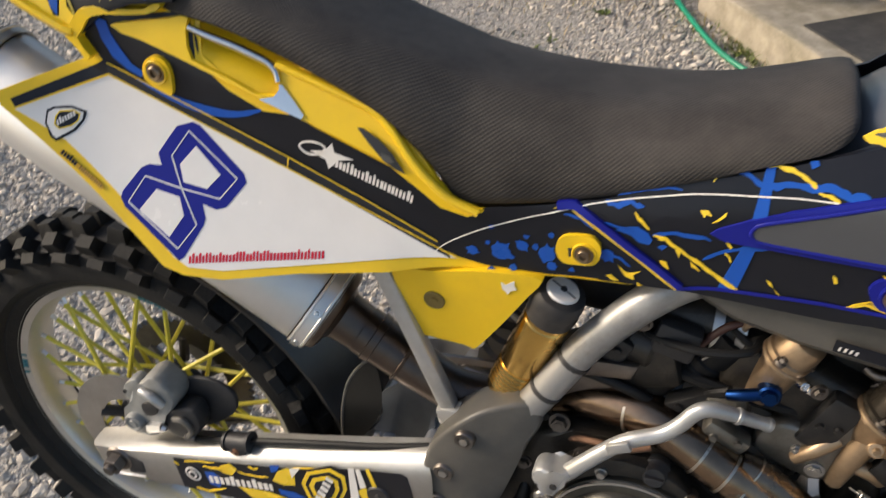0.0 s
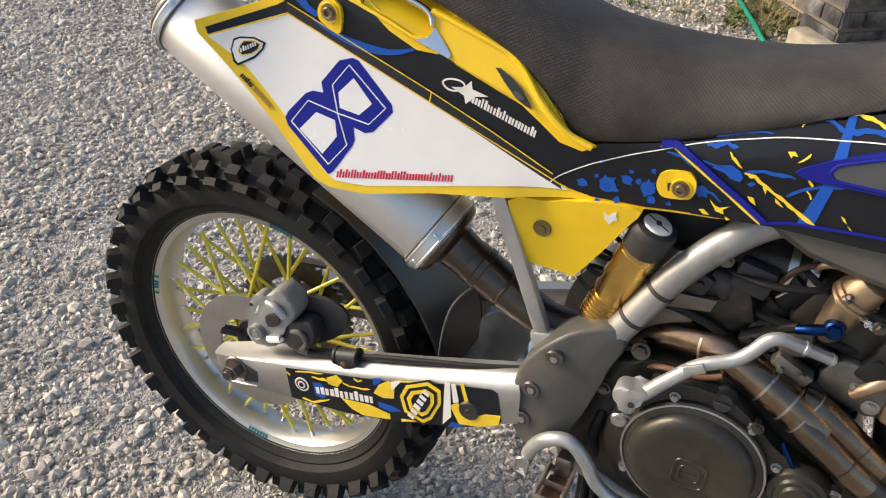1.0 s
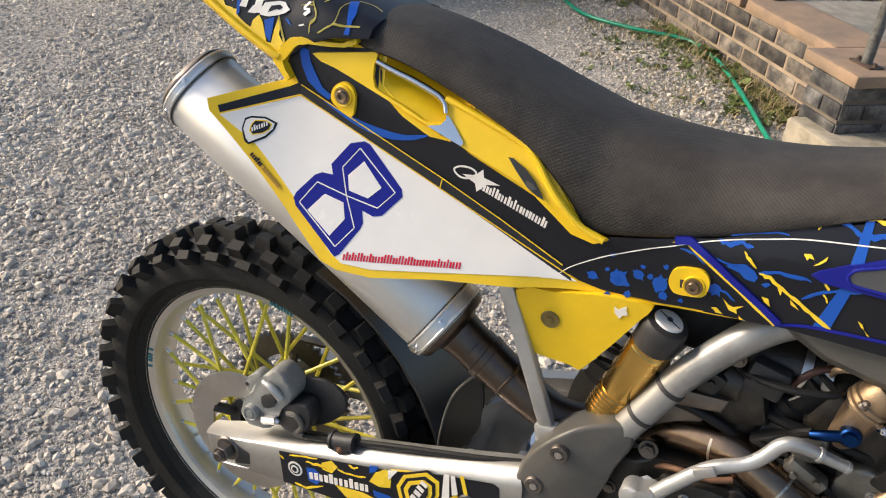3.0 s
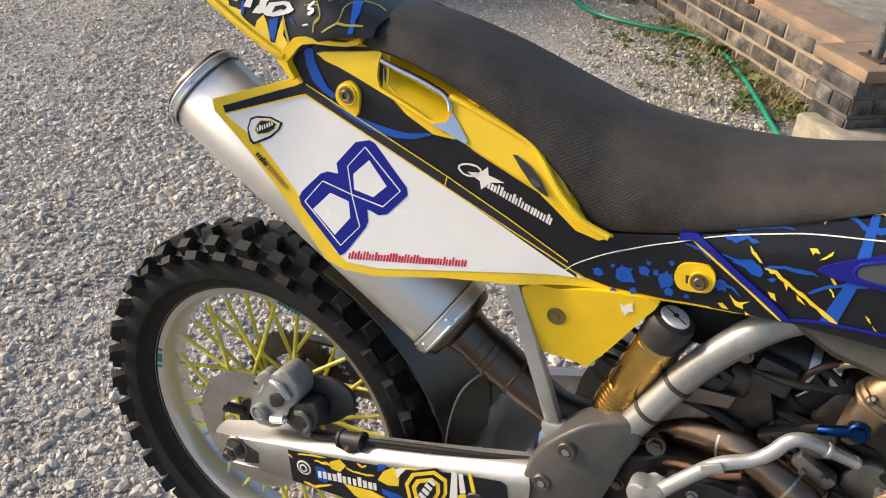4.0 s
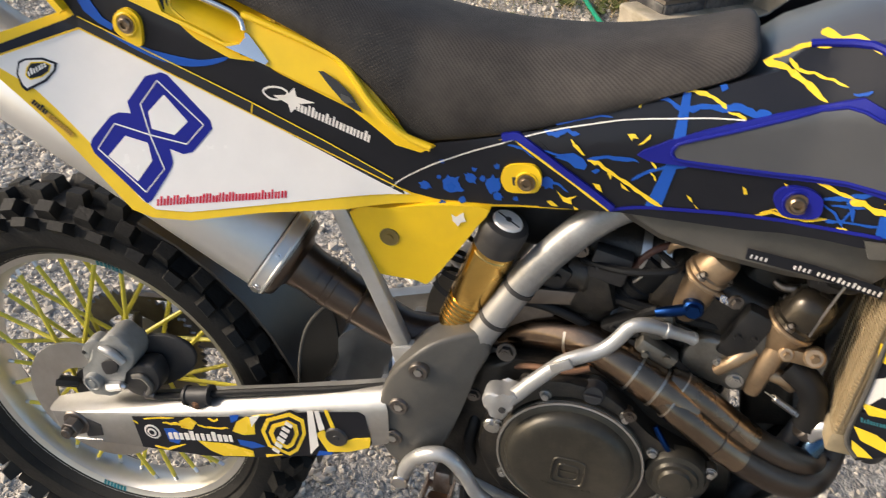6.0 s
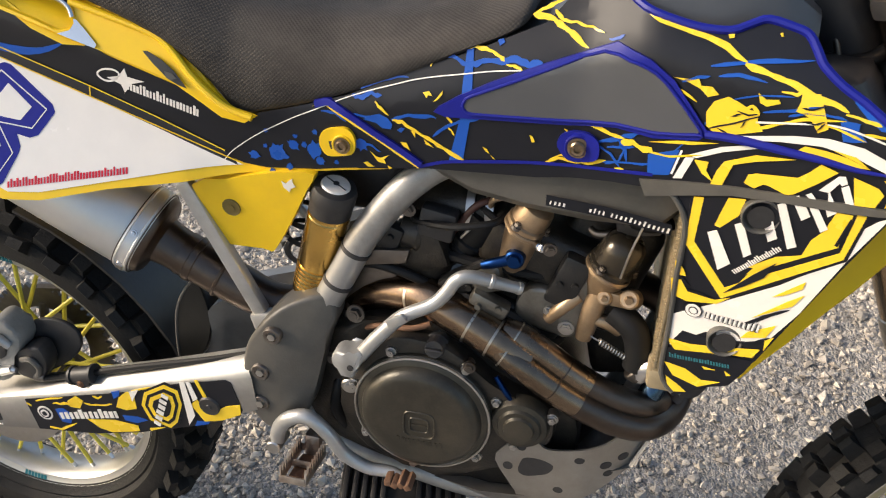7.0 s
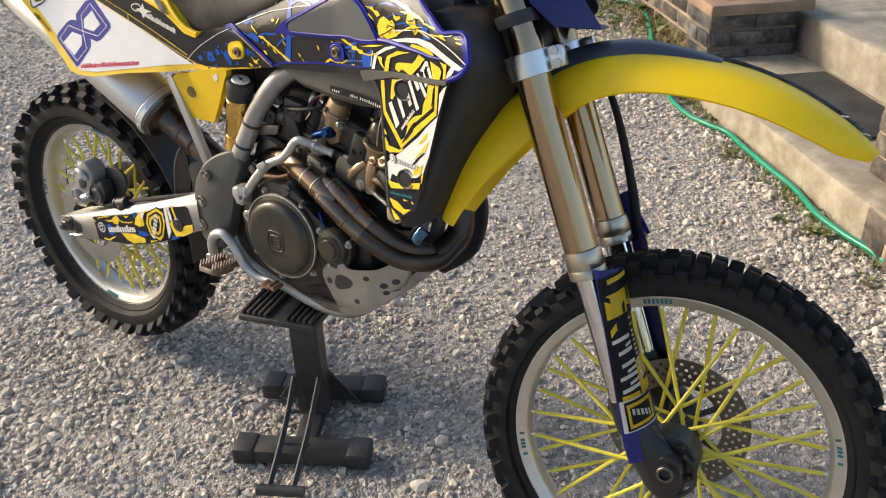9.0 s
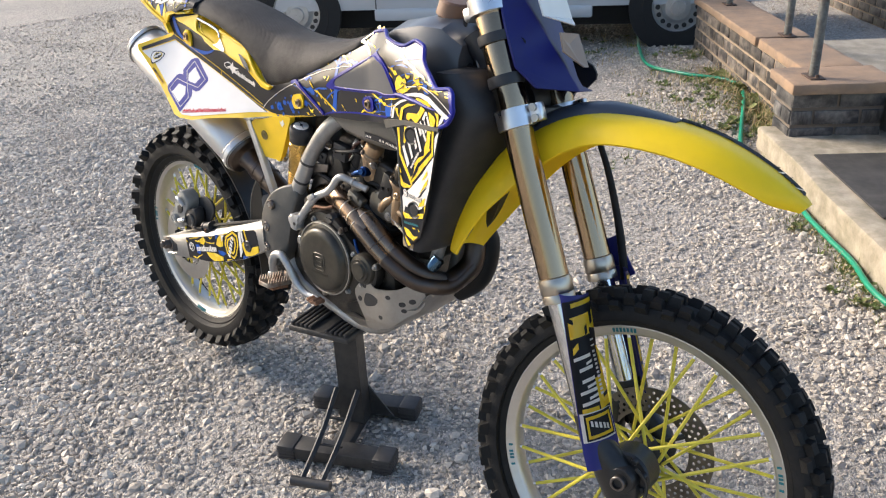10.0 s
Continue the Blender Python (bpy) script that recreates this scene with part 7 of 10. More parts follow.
def gusset(s):
    out = smooth2([(0.604, 0.326), (0.570, 0.318), (0.535, 0.296), (0.500, 0.250), (0.487, 0.205), (0.487, 0.155), (0.500, 0.115), (0.530, 0.098), (0.556, 0.115), (0.575, 0.150), (0.590, 0.205), (0.605, 0.265), (0.617, 0.300)], 3)
    bm = bmesh.new()
    n = len(out)
    a = [bm.verts.new((x, s * (0.137 - 0.22 * max(0, x - 0.535) - 0.10 * max(0, z - 0.28)), z)) for x, z in out]
    b = [bm.verts.new((x, s * 0.085, z)) for x, z in out]
    c = bm.verts.new((0.540, s * 0.140, 0.200))
    for i in range(n):
        j = (i + 1) % n
        bm.faces.new((a[i], a[j], c))
        bm.faces.new((a[i], b[i], b[j], a[j]))
    bm.faces.new(b)
    bmesh.ops.bevel(bm, geom=[e for e in bm.edges if e.verts[0] in a and e.verts[1] in a], offset=0.006, segments=3, affect="EDGES", profile=0.5)
    return part("frame_guard", bm, GREYP, bike, "grey moulded frame guard round the swingarm pivot")


g = gusset(-1)
gusset(1)
for x, z in ((0.537, 0.268), (0.514, 0.205), (0.508, 0.150)):
    bm = bmesh.new()
    lathe(bm, [(0.0, 0.004), (0.007, 0.004), (0.0075, 0.0055), (0.0112, 0.006), (0.0125, 0.004), (0.0125, -0.006)], Matrix.Translation((x, -0.1365, z)) @ Matrix.Rotation(radians(90), 4, "X"), 20)
    b_ = part("guard_bolt", bm, DARKSTEEL, g, "dark recessed bolt")
    bm = bmesh.new()
    cyl(bm, (x, -0.139, z), (x, -0.144, z), 0.0055, seg=6)
    part("bolt_head", bm, STEEL, b_)

ARM_TOP = [(-0.033, 0.029), (0.048, 0.064), (0.153, 0.095), (0.251, 0.129), (0.341, 0.159), (0.425, 0.189), (0.488, 0.212)]
ARM_FACE = [(-0.014, 0.041), (0.068, 0.060), (0.171, 0.087), (0.267, 0.115), (0.356, 0.145), (0.439, 0.173), (0.501, 0.193)]
ARM_LOW = [(-0.002, -0.010), (0.067, -0.003), (0.140, 0.010), (0.234, 0.030), (0.311, 0.049), (0.404, 0.084), (0.504, 0.135)]


def swingarm(s):
    """A tapering box section with a broad rounded shoulder along its top."""
    rings = []
    for (xt, zt), (xf, zf), (xl, zl) in zip(ARM_TOP, ARM_FACE, ARM_LOW):
        xm, zm = (xt + xf) / 2, (zt + zf) / 2
        rings.append([V(xl, s * 0.100, zl), V(xl, s * 0.137, zl), V(xl, s * 0.1425, zl + 0.006), V(xf, s * 0.1425, zf), V(xf * 0.7 + xt * 0.3, s * 0.1392, zf * 0.62 + zt * 0.38), V(xm * 0.5 + xt * 0.5, s * 0.1310, zm * 0.35 + zt * 0.65), V(xt, s * 0.118, zt), V(xt, s * 0.100, zt)])
    bm = bmesh.new()
    loft(bm, rings)
    return part("swingarm", bm, SWINGALU, bike, "bare aluminium box-section swingarm", sharp=50)


right_arm = swingarm(-1)
swingarm(1)
bm = bmesh.new()
box(bm, (0.07, 0.22, 0.07), Matrix.Translation((0.50, 0, 0.15)), 0.012)
box(bm, (0.04, 0.21, 0.05), Matrix.Translation((0.41, 0, 0.13)), 0.01)
part("swingarm_bridge", bm, ALU, bike)


def on_arm(x, z):
    return -0.1425


def arm_decals(name, outlines, material, off, label=""):
    for o in outlines:
        bm = bmesh.new()
        skin(bm, o, on_arm, off, 0.0008, 0.5)
        part(name, bm, material, right_arm, label)


SWD = [(0.122, 0.072), (0.258, 0.112), (0.303, 0.126), (0.389, 0.160), (0.462, 0.182), (0.470, 0.179), (0.481, 0.133), (0.477, 0.123), (0.425, 0.095), (0.403, 0.086), (0.310, 0.051), (0.234, 0.030), (0.132, 0.015)]
arm_decals("arm_graphic", [SWD], BLACKV, 0.001, "black, yellow and blue printed swingarm graphic")
arm_decals("arm_yellow", [[(0.198, 0.086), (0.215, 0.099), (0.226, 0.092), (0.217, 0.076), (0.201, 0.075)], [(0.280, 0.093), (0.288, 0.113), (0.303, 0.127), (0.314, 0.125), (0.314, 0.098), (0.297, 0.091)], [(0.224, 0.057), (0.242, 0.060), (0.271, 0.066), (0.309, 0.064), (0.310, 0.054), (0.263, 0.040), (0.243, 0.044)], [(0.403, 0.126), (0.414, 0.138), (0.430, 0.115), (0.457, 0.135), (0.479, 0.143), (0.478, 0.125), (0.449, 0.108), (0.420, 0.099)], [(0.415, 0.172), (0.420, 0.174), (0.431, 0.143), (0.426, 0.139)], [(0.328, 0.064), (0.355, 0.072), (0.329, 0.059)]] + [crackle(p, w, 80 + i) for i, (p, w) in enumerate((([(0.171, 0.075), (0.191, 0.079), (0.211, 0.081)], 0.0045), ([(0.141, 0.073), (0.161, 0.081), (0.191, 0.090)], 0.0035), ([(0.244, 0.105), (0.253, 0.104), (0.260, 0.109)], 0.004), ([(0.153, 0.024), (0.173, 0.024), (0.203, 0.043)], 0.004), ([(0.226, 0.089), (0.238, 0.087), (0.261, 0.092), (0.274, 0.097)], 0.003), ([(0.123, 0.065), (0.131, 0.060)], 0.003), ([(0.312, 0.131), (0.330, 0.138), (0.356, 0.147)], 0.003)))], YELLOWV, 0.0018, "yellow printed patch")
arm_decals("arm_blue", [[(0.172, 0.064), (0.187, 0.069), (0.202, 0.059), (0.193, 0.041), (0.178, 0.041)], [(0.278, 0.121), (0.292, 0.126), (0.289, 0.116), (0.279, 0.108)], [(0.287, 0.079), (0.312, 0.082), (0.328, 0.079), (0.309, 0.069), (0.290, 0.070)], [(0.403, 0.086), (0.408, 0.097), (0.428, 0.100), (0.425, 0.095)]], SPLATBLUE, 0.0016, "blue printed patch")
arm_decals("arm_brand_bar", [o for o in letter_bars((0.180, 0.047), (0.284, 0.074), 0.0165, 12, 33, 0.1, 0.66)], WHITE, 0.0026, "white brand stroke as a plain bar")
MARK = (0.153, 0.053)
for r, material, off in ((0.0128, WHITE, 0.0026), (0.0098, BLACKV, 0.0032), (0.0070, WHITE, 0.0038), (0.0042, BLACKV, 0.0044)):
    arm_decals("arm_brand_ring", [[(MARK[0] + r * math.cos(a), MARK[1] + r * math.sin(a)) for a in [2 * math.pi * k / 24 for k in range(24)]]], material, off)
for k, material, off in ((1.0, BLACKV, 0.0022), (0.90, YELLOWV, 0.0028), (0.74, BLACKV, 0.0034), (0.60, YELLOWV, 0.0040), (0.42, BLACKV, 0.0046)):
    hexa = [(0.320, 0.108), (0.330, 0.135), (0.368, 0.159), (0.390, 0.152), (0.393, 0.125), (0.379, 0.085), (0.365, 0.070), (0.330, 0.078)]
    cx, cz = sum(x for x, z in hexa) / 8, sum(z for x, z in hexa) / 8
    arm_decals("arm_shield", [[(cx + (x - cx) * k, cz + (z - cz) * k) for x, z in hexa]], material, off, "yellow and black shield emblem" if k == 1.0 else "")
arm_decals("arm_shield_bar", letter_bars((0.349, 0.075), (0.374, 0.140), 0.0150, 6, 34, 0.1, 0.6), WHITE, 0.0052)
arm_decals("arm_white_bar", [[(0.392, 0.165), (0.400, 0.167), (0.407, 0.107), (0.395, 0.087)], [(0.402, 0.167), (0.408, 0.169), (0.416, 0.140), (0.408, 0.134)], [(0.308, 0.128), (0.324, 0.136), (0.310, 0.111)]], WHITE, 0.0026)
bm = bmesh.new()
px, pz = (0.432, 0.130)
cyl(bm, (px, -0.1425, pz), (px, -0.1465, pz), 0.0160, 0.0150, 28, 0.0012)
cyl(bm, (px, -0.1465, pz), (px, -0.1475, pz), 0.0045, 0.0035, 14)
part("arm_plug", bm, BLACKP, right_arm, "black rubber plug")
# black block on the arm's face paints the dark of the adjuster slot
bm = bmesh.new()
prism(bm, [(0.038, 0.045), (0.066, 0.038), (0.067, 0.017), (0.039, 0.006)], -0.1438, -0.130, 0.001)
part("axle_slot", bm, BLACKP, right_arm, "dark block for the shade in the axle adjuster slot")
bm = bmesh.new()
tube(bm, [(x, -0.1436, z) for x, z in [(0.015, -0.003), (0.037, 0.001), (0.066, 0.009)]], 0.0016, 6, 2)
part("slot_lip", bm, ALU, right_arm)
ax, az = (0.025, 0.030)
bm = bmesh.new()
cyl(bm, (ax, -0.141, az), (ax, -0.146, az), 0.0215, 0.0205, 28, 0.001)
cyl(bm, (ax, -0.146, az), (ax, -0.162, az), 0.0150, 0.0142, 6, 0.001)
cyl(bm, (ax, -0.162, az), (ax, -0.170, az), 0.0088, 0.0084, 18, 0.001)
cyl(bm, (ax, -0.170, az), (ax, -0.1704, az), 0.0050, 0.0050, 14)
part("axle_nut", bm, DARKSTEEL, right_arm, "dark steel axle nut and washer")


CALGREY = mat("grey_cast_paint", (0.27, 0.275, 0.265), 0.5, 0.2, var=0.15, scale=40, bump=0.2, dirt=(0.10, 0.085, 0.07), dirt_amount=0.4)


def caliper():
    bm = bmesh.new()
    prism(bm, smooth2([(0.054, 0.129), (0.062, 0.157), (0.084, 0.190), (0.100, 0.205), (0.114, 0.205), (0.129, 0.192), (0.136, 0.177), (0.128, 0.154), (0.110, 0.135), (0.104, 0.117), (0.110, 0.108), (0.084, 0.091), (0.059, 0.084), (0.045, 0.094), (0.041, 0.108)], 2), -0.134, -0.092, 0.006)
    c = part("brake_caliper", bm, CALGREY, bike, "grey cast brake caliper")
    x, z = (0.067, 0.117)
    bm = bmesh.new()
    lathe(bm, [(0.0, 0.012), (0.006, 0.012), (0.0068, 0.0105), (0.0095, 0.0105), (0.0105, 0.012), (0.0128, 0.0115), (0.0140, 0.009), (0.0140, -0.01)], Matrix.Translation((x, -0.132, z)) @ Matrix.Rotation(radians(90), 4, "X"), 28)
    part("piston_boss", bm, CALGREY, c)
    bm = bmesh.new()
    prism(bm, smooth2([(0.042, 0.152), (0.048, 0.166), (0.061, 0.179), (0.073, 0.177), (0.067, 0.157), (0.054, 0.139), (0.046, 0.139)], 2), -0.122, -0.100, 0.003)
    part("slider_ear", bm, CALGREY, c)
    # black disc on the ear, the hole's shade put into its colour
    x, z = (0.046, 0.152)
    bm = bmesh.new()
    cyl(bm, (x, -0.120, z), (x, -0.1232, z), 0.0030, 0.0030, 12)
    part("ear_hole", bm, BLACKP, c)
    bm = bmesh.new()
    tube(bm, [(0.0888, -0.1380, 0.1833), (0.1071, -0.1410, 0.1809), (0.1201, -0.1380, 0.1662)], [0.0055, 0.0065, 0.006], 12, 4)
    part("bridge_pipe", bm, SILVER, c, "bare metal bridge")
    # black block on the body stands for the shaded recess
    bm = bmesh.new()
    prism(bm, smooth2([(0.083, 0.153), (0.096, 0.163), (0.109, 0.160), (0.106, 0.144), (0.088, 0.135)], 2), -0.1375, -0.130, 0.001)
    part("caliper_window", bm, BLACKP, c, "dark block for the shade in the caliper window")
    bm = bmesh.new()
    cyl(bm, *[(0.0893, -0.1380, 0.1137), (0.1119, -0.1380, 0.1221)], 0.0075, 0.0065, 6)
    cyl(bm, *[(0.1119, -0.1380, 0.1221), (0.1180, -0.1380, 0.1207)], 0.0050, 0.0040, 12)
    part("bleed_screw", bm, ALU, c, "bare metal bleed screw")
    bm = bmesh.new()
    prism(bm, smooth2([(0.108, 0.140), (0.126, 0.152), (0.152, 0.164), (0.163, 0.156), (0.166, 0.132), (0.154, 0.109), (0.132, 0.099), (0.109, 0.108)], 2), -0.130, -0.100, 0.005)
    g = part("hose_bracket", bm, BLACKP, c, "dark plastic bracket round the hose end")
    bm = bmesh.new()
    tube(bm, [(0.1275, -0.1320, 0.1383), (0.1448, -0.1340, 0.1434), (0.1547, -0.1330, 0.1281), (0.1451, -0.1300, 0.1085)], 0.0042, 8, 5)
    part("bracket_rib", bm, GREYP, g)
    bm = bmesh.new()
    prism(bm, smooth2([(0.089, 0.143), (0.124, 0.179), (0.164, 0.192), (0.195, 0.185), (0.206, 0.165), (0.196, 0.137), (0.158, 0.104), (0.106, 0.079)], 2), -0.096, -0.088, 0.003)
    part("bracket", bm, BLACKP, c, "dark caliper bracket")
    bm = bmesh.new()
    tube(bm, [(0.1438, -0.1280, 0.1065), (0.1586, -0.1260, 0.1057), (0.1968, -0.1240, 0.1162), (0.2630, -0.1240, 0.1399), (0.3425, -0.1220, 0.1651), (0.4249, -0.1180, 0.1889), (0.4861, -0.1120, 0.2074)], 0.0050, 8, 6)
    part("brake_hose", bm, HOSEBLACK, c, "black brake hose")
    bm = bmesh.new()
    cyl(bm, *[(0.1397, -0.1280, 0.1067), (0.1552, -0.1270, 0.1069)], 0.0070, 0.0062, 14, 0.001)
    part("hose_ferrule", bm, DARKSTEEL, c)
    bm = bmesh.new()
    tube(bm, [(0.2038, -0.1260, 0.1210), (0.2410, -0.1260, 0.1317)], 0.0125, 14, 1)
    prism(bm, [(0.212, 0.128), (0.241, 0.133), (0.238, 0.117), (0.225, 0.108), (0.215, 0.112)], -0.138, -0.124, 0.003)
    for q in [(0.2038, -0.1260, 0.1210), (0.2391, -0.1260, 0.1318)]:
        cyl(bm, q, Vector(q) + V(0.004, 0, 0.0008), 0.0145, 0.0145, 18)
    part("hose_guide", bm, BLACKP, c, "black rubber hose guide")
    x, z = (0.224, 0.119)
    bm = bmesh.new()
    bolt(bm, (x, -0.137, z), (0, -1, 0), 0.004, 0.004)
    part("guide_bolt", bm, RUST, c)


caliper()
# strut, side cover, reservoir
bm = bmesh.new()
d = V(0.505, 0, 0.272) - V(0.422, 0, 0.452)
box(bm, (0.020, 0.016, d.length), Matrix.Translation((0.4635, -0.098, 0.362)) @ Matrix.Rotation(math.atan2(d.x, d.z), 4, "Y"), 0.003)
st = part("subframe_strut", bm, SILVER, bike, "brushed aluminium subframe strut")
bm = bmesh.new()
box(bm, (0.040, 0.020, 0.026), Matrix.Translation((0.512, -0.099, 0.262)) @ Matrix.Rotation(radians(-15), 4, "Y"), 0.005)
part("strut_foot", bm, SILVER, st)
bm = bmesh.new()
cyl(bm, (0.532, -0.078, 0.372), (0.532, -0.090, 0.372), 0.007, seg=20)
prism(bm, [(0.48, 0.365), (0.53, 0.362), (0.545, 0.38), (0.50, 0.40)], -0.082, -0.076, 0.002)
part("side_cover_bracket", bm, ALU, bike)


def cover_face(x, z):
    """The airbox cover leans in towards its lower tip."""
    return -0.108 + 0.10 * (0.485 - z)


bm = bmesh.new()
skin(bm, smooth2([(0.436, 0.451), (0.480, 0.465), (0.530, 0.480), (0.575, 0.488), (0.598, 0.487), (0.586, 0.464), (0.561, 0.417), (0.535, 0.373), (0.527, 0.366), (0.517, 0.369), (0.470, 0.368), (0.462, 0.373)], 2), cover_face, 0.0, 0.014, 0.02)
bmesh.ops.bevel(bm, geom=[e for e in bm.edges if len(e.link_faces) == 2 and e.calc_face_angle() > 1.0], offset=0.003, segments=2, affect="EDGES", profile=0.5)
cov = part("side_cover", bm, YELLOW, bike, "yellow triangular airbox cover")
CX, CZ = (0.484, 0.426)
# cup lies at the surface; its dark yellow paints the recess's shade
bm = bmesh.new()
lathe(bm, [(0.0, 0.0022), (0.0042, 0.0022), (0.0046, 0.0008), (0.0100, 0.0006), (0.0112, 0.0014), (0.0120, 0.0005), (0.012, -0.005)], Matrix.Translation((CX, cover_face(CX, CZ) - 0.0006, CZ)) @ Matrix.Rotation(radians(90 + 6), 4, "X"), 24)
part("cover_bolt", bm, mat("shaded_cup_yellow", (0.17, 0.12, 0.03), 0.5), cov, "bolt in a shallow cup, dark yellow for the recess's shade")
bm = bmesh.new()
skin(bm, [(0.556, 0.474), (0.561, 0.471), (0.565, 0.475), (0.570, 0.479), (0.570, 0.473), (0.573, 0.468), (0.567, 0.465), (0.564, 0.459), (0.561, 0.463), (0.558, 0.465)], cover_face, 0.001, 0.0008, 0.5)
part("sticker", bm, WHITE, cov, "small torn white sticker")
RES0, RES1 = V(0.566, -0.072, 0.300), V(0.608, -0.088, 0.439)
rd = (RES1 - RES0).normalized()
bm = bmesh.new()
prof = [(0.001, 0.0), (0.020, 0.0), (0.0255, 0.004)]
for k in range(6):
    z = 0.012 + k * 0.0068
    prof += [(0.0262, z), (0.0262, z + 0.003), (0.0245, z + 0.004), (0.0245, z + 0.0062)]
prof += [(0.0262, 0.056), (0.0262, 0.132), (0.0252, 0.133), (0.0252, 0.135), (0.0262, 0.136), (0.0262, 0.139), (0.025, 0.140)]
lathe(bm, prof, axes(RES0, RES1), 32)
res = part("shock_reservoir", bm, GOLD, bike, "gold anodised shock reservoir with turned rings")
bm = bmesh.new()
lathe(bm, [(0.0240, 0.137), (0.0262, 0.1385), (0.0262, 0.153), (0.0272, 0.155), (0.0276, 0.168), (0.0255, 0.175), (0.019, 0.177), (0.0, 0.177)], axes(RES0, RES1), 32)
part("reservoir_cap", bm, BLACKP, res, "black reservoir cap")
bm = bmesh.new()
cyl(bm, RES0 + rd * 0.1765, RES0 + rd * 0.1795, 0.0180, 0.0172, 28, 0.0008)
part("dial", bm, WHITE, res, "white adjuster dial")
bm = bmesh.new()
cyl(bm, RES0 + rd * 0.1795, RES0 + rd * 0.1810, 0.0035, seg=12)
box(bm, (0.0012, 0.030, 0.0008), axes(RES0 + rd * 0.1799, RES0 + rd * 0.3))
part("dial_slot", bm, BLACKP, res)
bm = bmesh.new()
for k in range(3):
    a = V(0.553, -0.045, 0.335 + 0.028 * k)
    lathe(bm, [(0.028, 0.0), (0.033, 0.004), (0.028, 0.008), (0.024, 0.004)], Matrix.Translation(a) @ Matrix.Rotation(radians(18), 4, "Y"), 24, closed=True)
part("shock_spring", bm, BLACKP, bike, "black shock spring")
# airbox, mud flap and inner fender
bm = bmesh.new()
box(bm, (0.16, 0.13, 0.10), Matrix.Translation((0.53, 0.02, 0.47)), 0.02, 3)
box(bm, (0.10, 0.12, 0.09), Matrix.Translation((0.64, 0.02, 0.45)), 0.02, 3)
part("airbox", bm, BLACKP, bike, "black plastic airbox")
FLAP = smooth2([(0.352, 0.116), (0.350, 0.171), (0.359, 0.229), (0.377, 0.266), (0.396, 0.284), (0.405, 0.255), (0.408, 0.215), (0.398, 0.177), (0.375, 0.138)], 3)
bm = bmesh.new()
prism(bm, FLAP, -0.072, -0.067, 0.001)
flap = part("mud_flap", bm, FLAPGREY, bike, "dark curved mud flap")
bm = bmesh.new()
tube(bm, [(x, -0.0715, z) for x, z in FLAP[:13]], 0.0022, 6, 1)
part("flap_rim", bm, GREYP, flap, "worn pale rim")
bm = bmesh.new()
PLATEL = smooth2([(0.359, 0.110), (0.394, 0.162), (0.408, 0.200), (0.409, 0.237), (0.433, 0.254), (0.481, 0.238), (0.475, 0.200), (0.464, 0.159)], 2)
a = [bm.verts.new((x, -0.062 - 0.10 * (z - PLATEL[0][1]) * (x < 0.43), z)) for x, z in PLATEL]
b = [bm.verts.new((x, -0.045, z)) for x, z in PLATEL]
bm.faces.new(a), bm.faces.new(b[::-1])
for k in range(len(a)):
    bm.faces.new((a[k], b[k], b[(k + 1) % len(a)], a[(k + 1) % len(a)]))
part("linkage_plate", bm, mat("dull_grey_alloy", (0.13, 0.14, 0.15), 0.36, 0.7, var=0.3, scale=14, dirt=(0.05, 0.045, 0.04), dirt_amount=0.5), bike, "dull grey linkage guard", sharp=25)
bm = bmesh.new()
rings = []
for k in range(9):
    a = radians(20 + k * 9)
    r = 0.372
    rings.append([V(r * math.sin(a), y, r * math.cos(a)) for y in (-0.07, 0, 0.07)] + [V((r + 0.004) * math.sin(a), y, (r + 0.004) * math.cos(a)) for y in (0.07, 0, -0.07)])
loft(bm, rings)
part("inner_fender", bm, HUBBLACK, bike, "black inner mudguard above the tyre")
bm = bmesh.new()
tube(bm, [(0.0, 0.069, 0.113), (0.15, 0.069, 0.135), (0.40, 0.069, 0.175), (0.55, 0.069, 0.195), (0.59, 0.069, 0.165), (0.55, 0.069, 0.13), (0.30, 0.069, 0.01), (0.0, 0.069, -0.113)], 0.0075, 6, 4, flat=0.7)
part("drive_chain", bm, DARKSTEEL, bike, "oily drive chain")

# --- engine ---
bm = bmesh.new()
prism(bm, smooth2([(0.56, 0.10), (0.575, 0.22), (0.62, 0.275), (0.72, 0.292), (0.80, 0.272), (0.88, 0.245), (0.925, 0.185), (0.925, 0.10), (0.88, 0.045), (0.78, 0.022), (0.66, 0.04)], 3), -0.098, 0.105, 0.012)
engine = part("engine", bm, ENGINE, bike, "grimy black engine cases with bronze and bare metal fittings")
bm = bmesh.new()
prism(bm, smooth2([(0.615, 0.16), (0.635, 0.235), (0.69, 0.285), (0.76, 0.282), (0.815, 0.24), (0.85, 0.222), (0.895, 0.20), (0.895, 0.155), (0.85, 0.115), (0.81, 0.085), (0.73, 0.07), (0.65, 0.09)], 3), -0.126, -0.096, 0.008)
part("side_case", bm, ENGINE, engine)
bm = bmesh.new()
CL = Matrix.Translation((0.731, -0.120, 0.178)) @ Matrix.Rotation(radians(90), 4, "X")
lathe(bm, [(0.0, 0.0335), (0.055, 0.0335), (0.066, 0.0325), (0.073, 0.030), (0.077, 0.024), (0.079, 0.018), (0.088, 0.015), (0.091, 0.012), (0.091, -0.004)], CL, 56)
clutch = part("clutch_cover", bm, COVER, engine, "round dull grey clutch cover, worn and oily")
bm = bmesh.new()
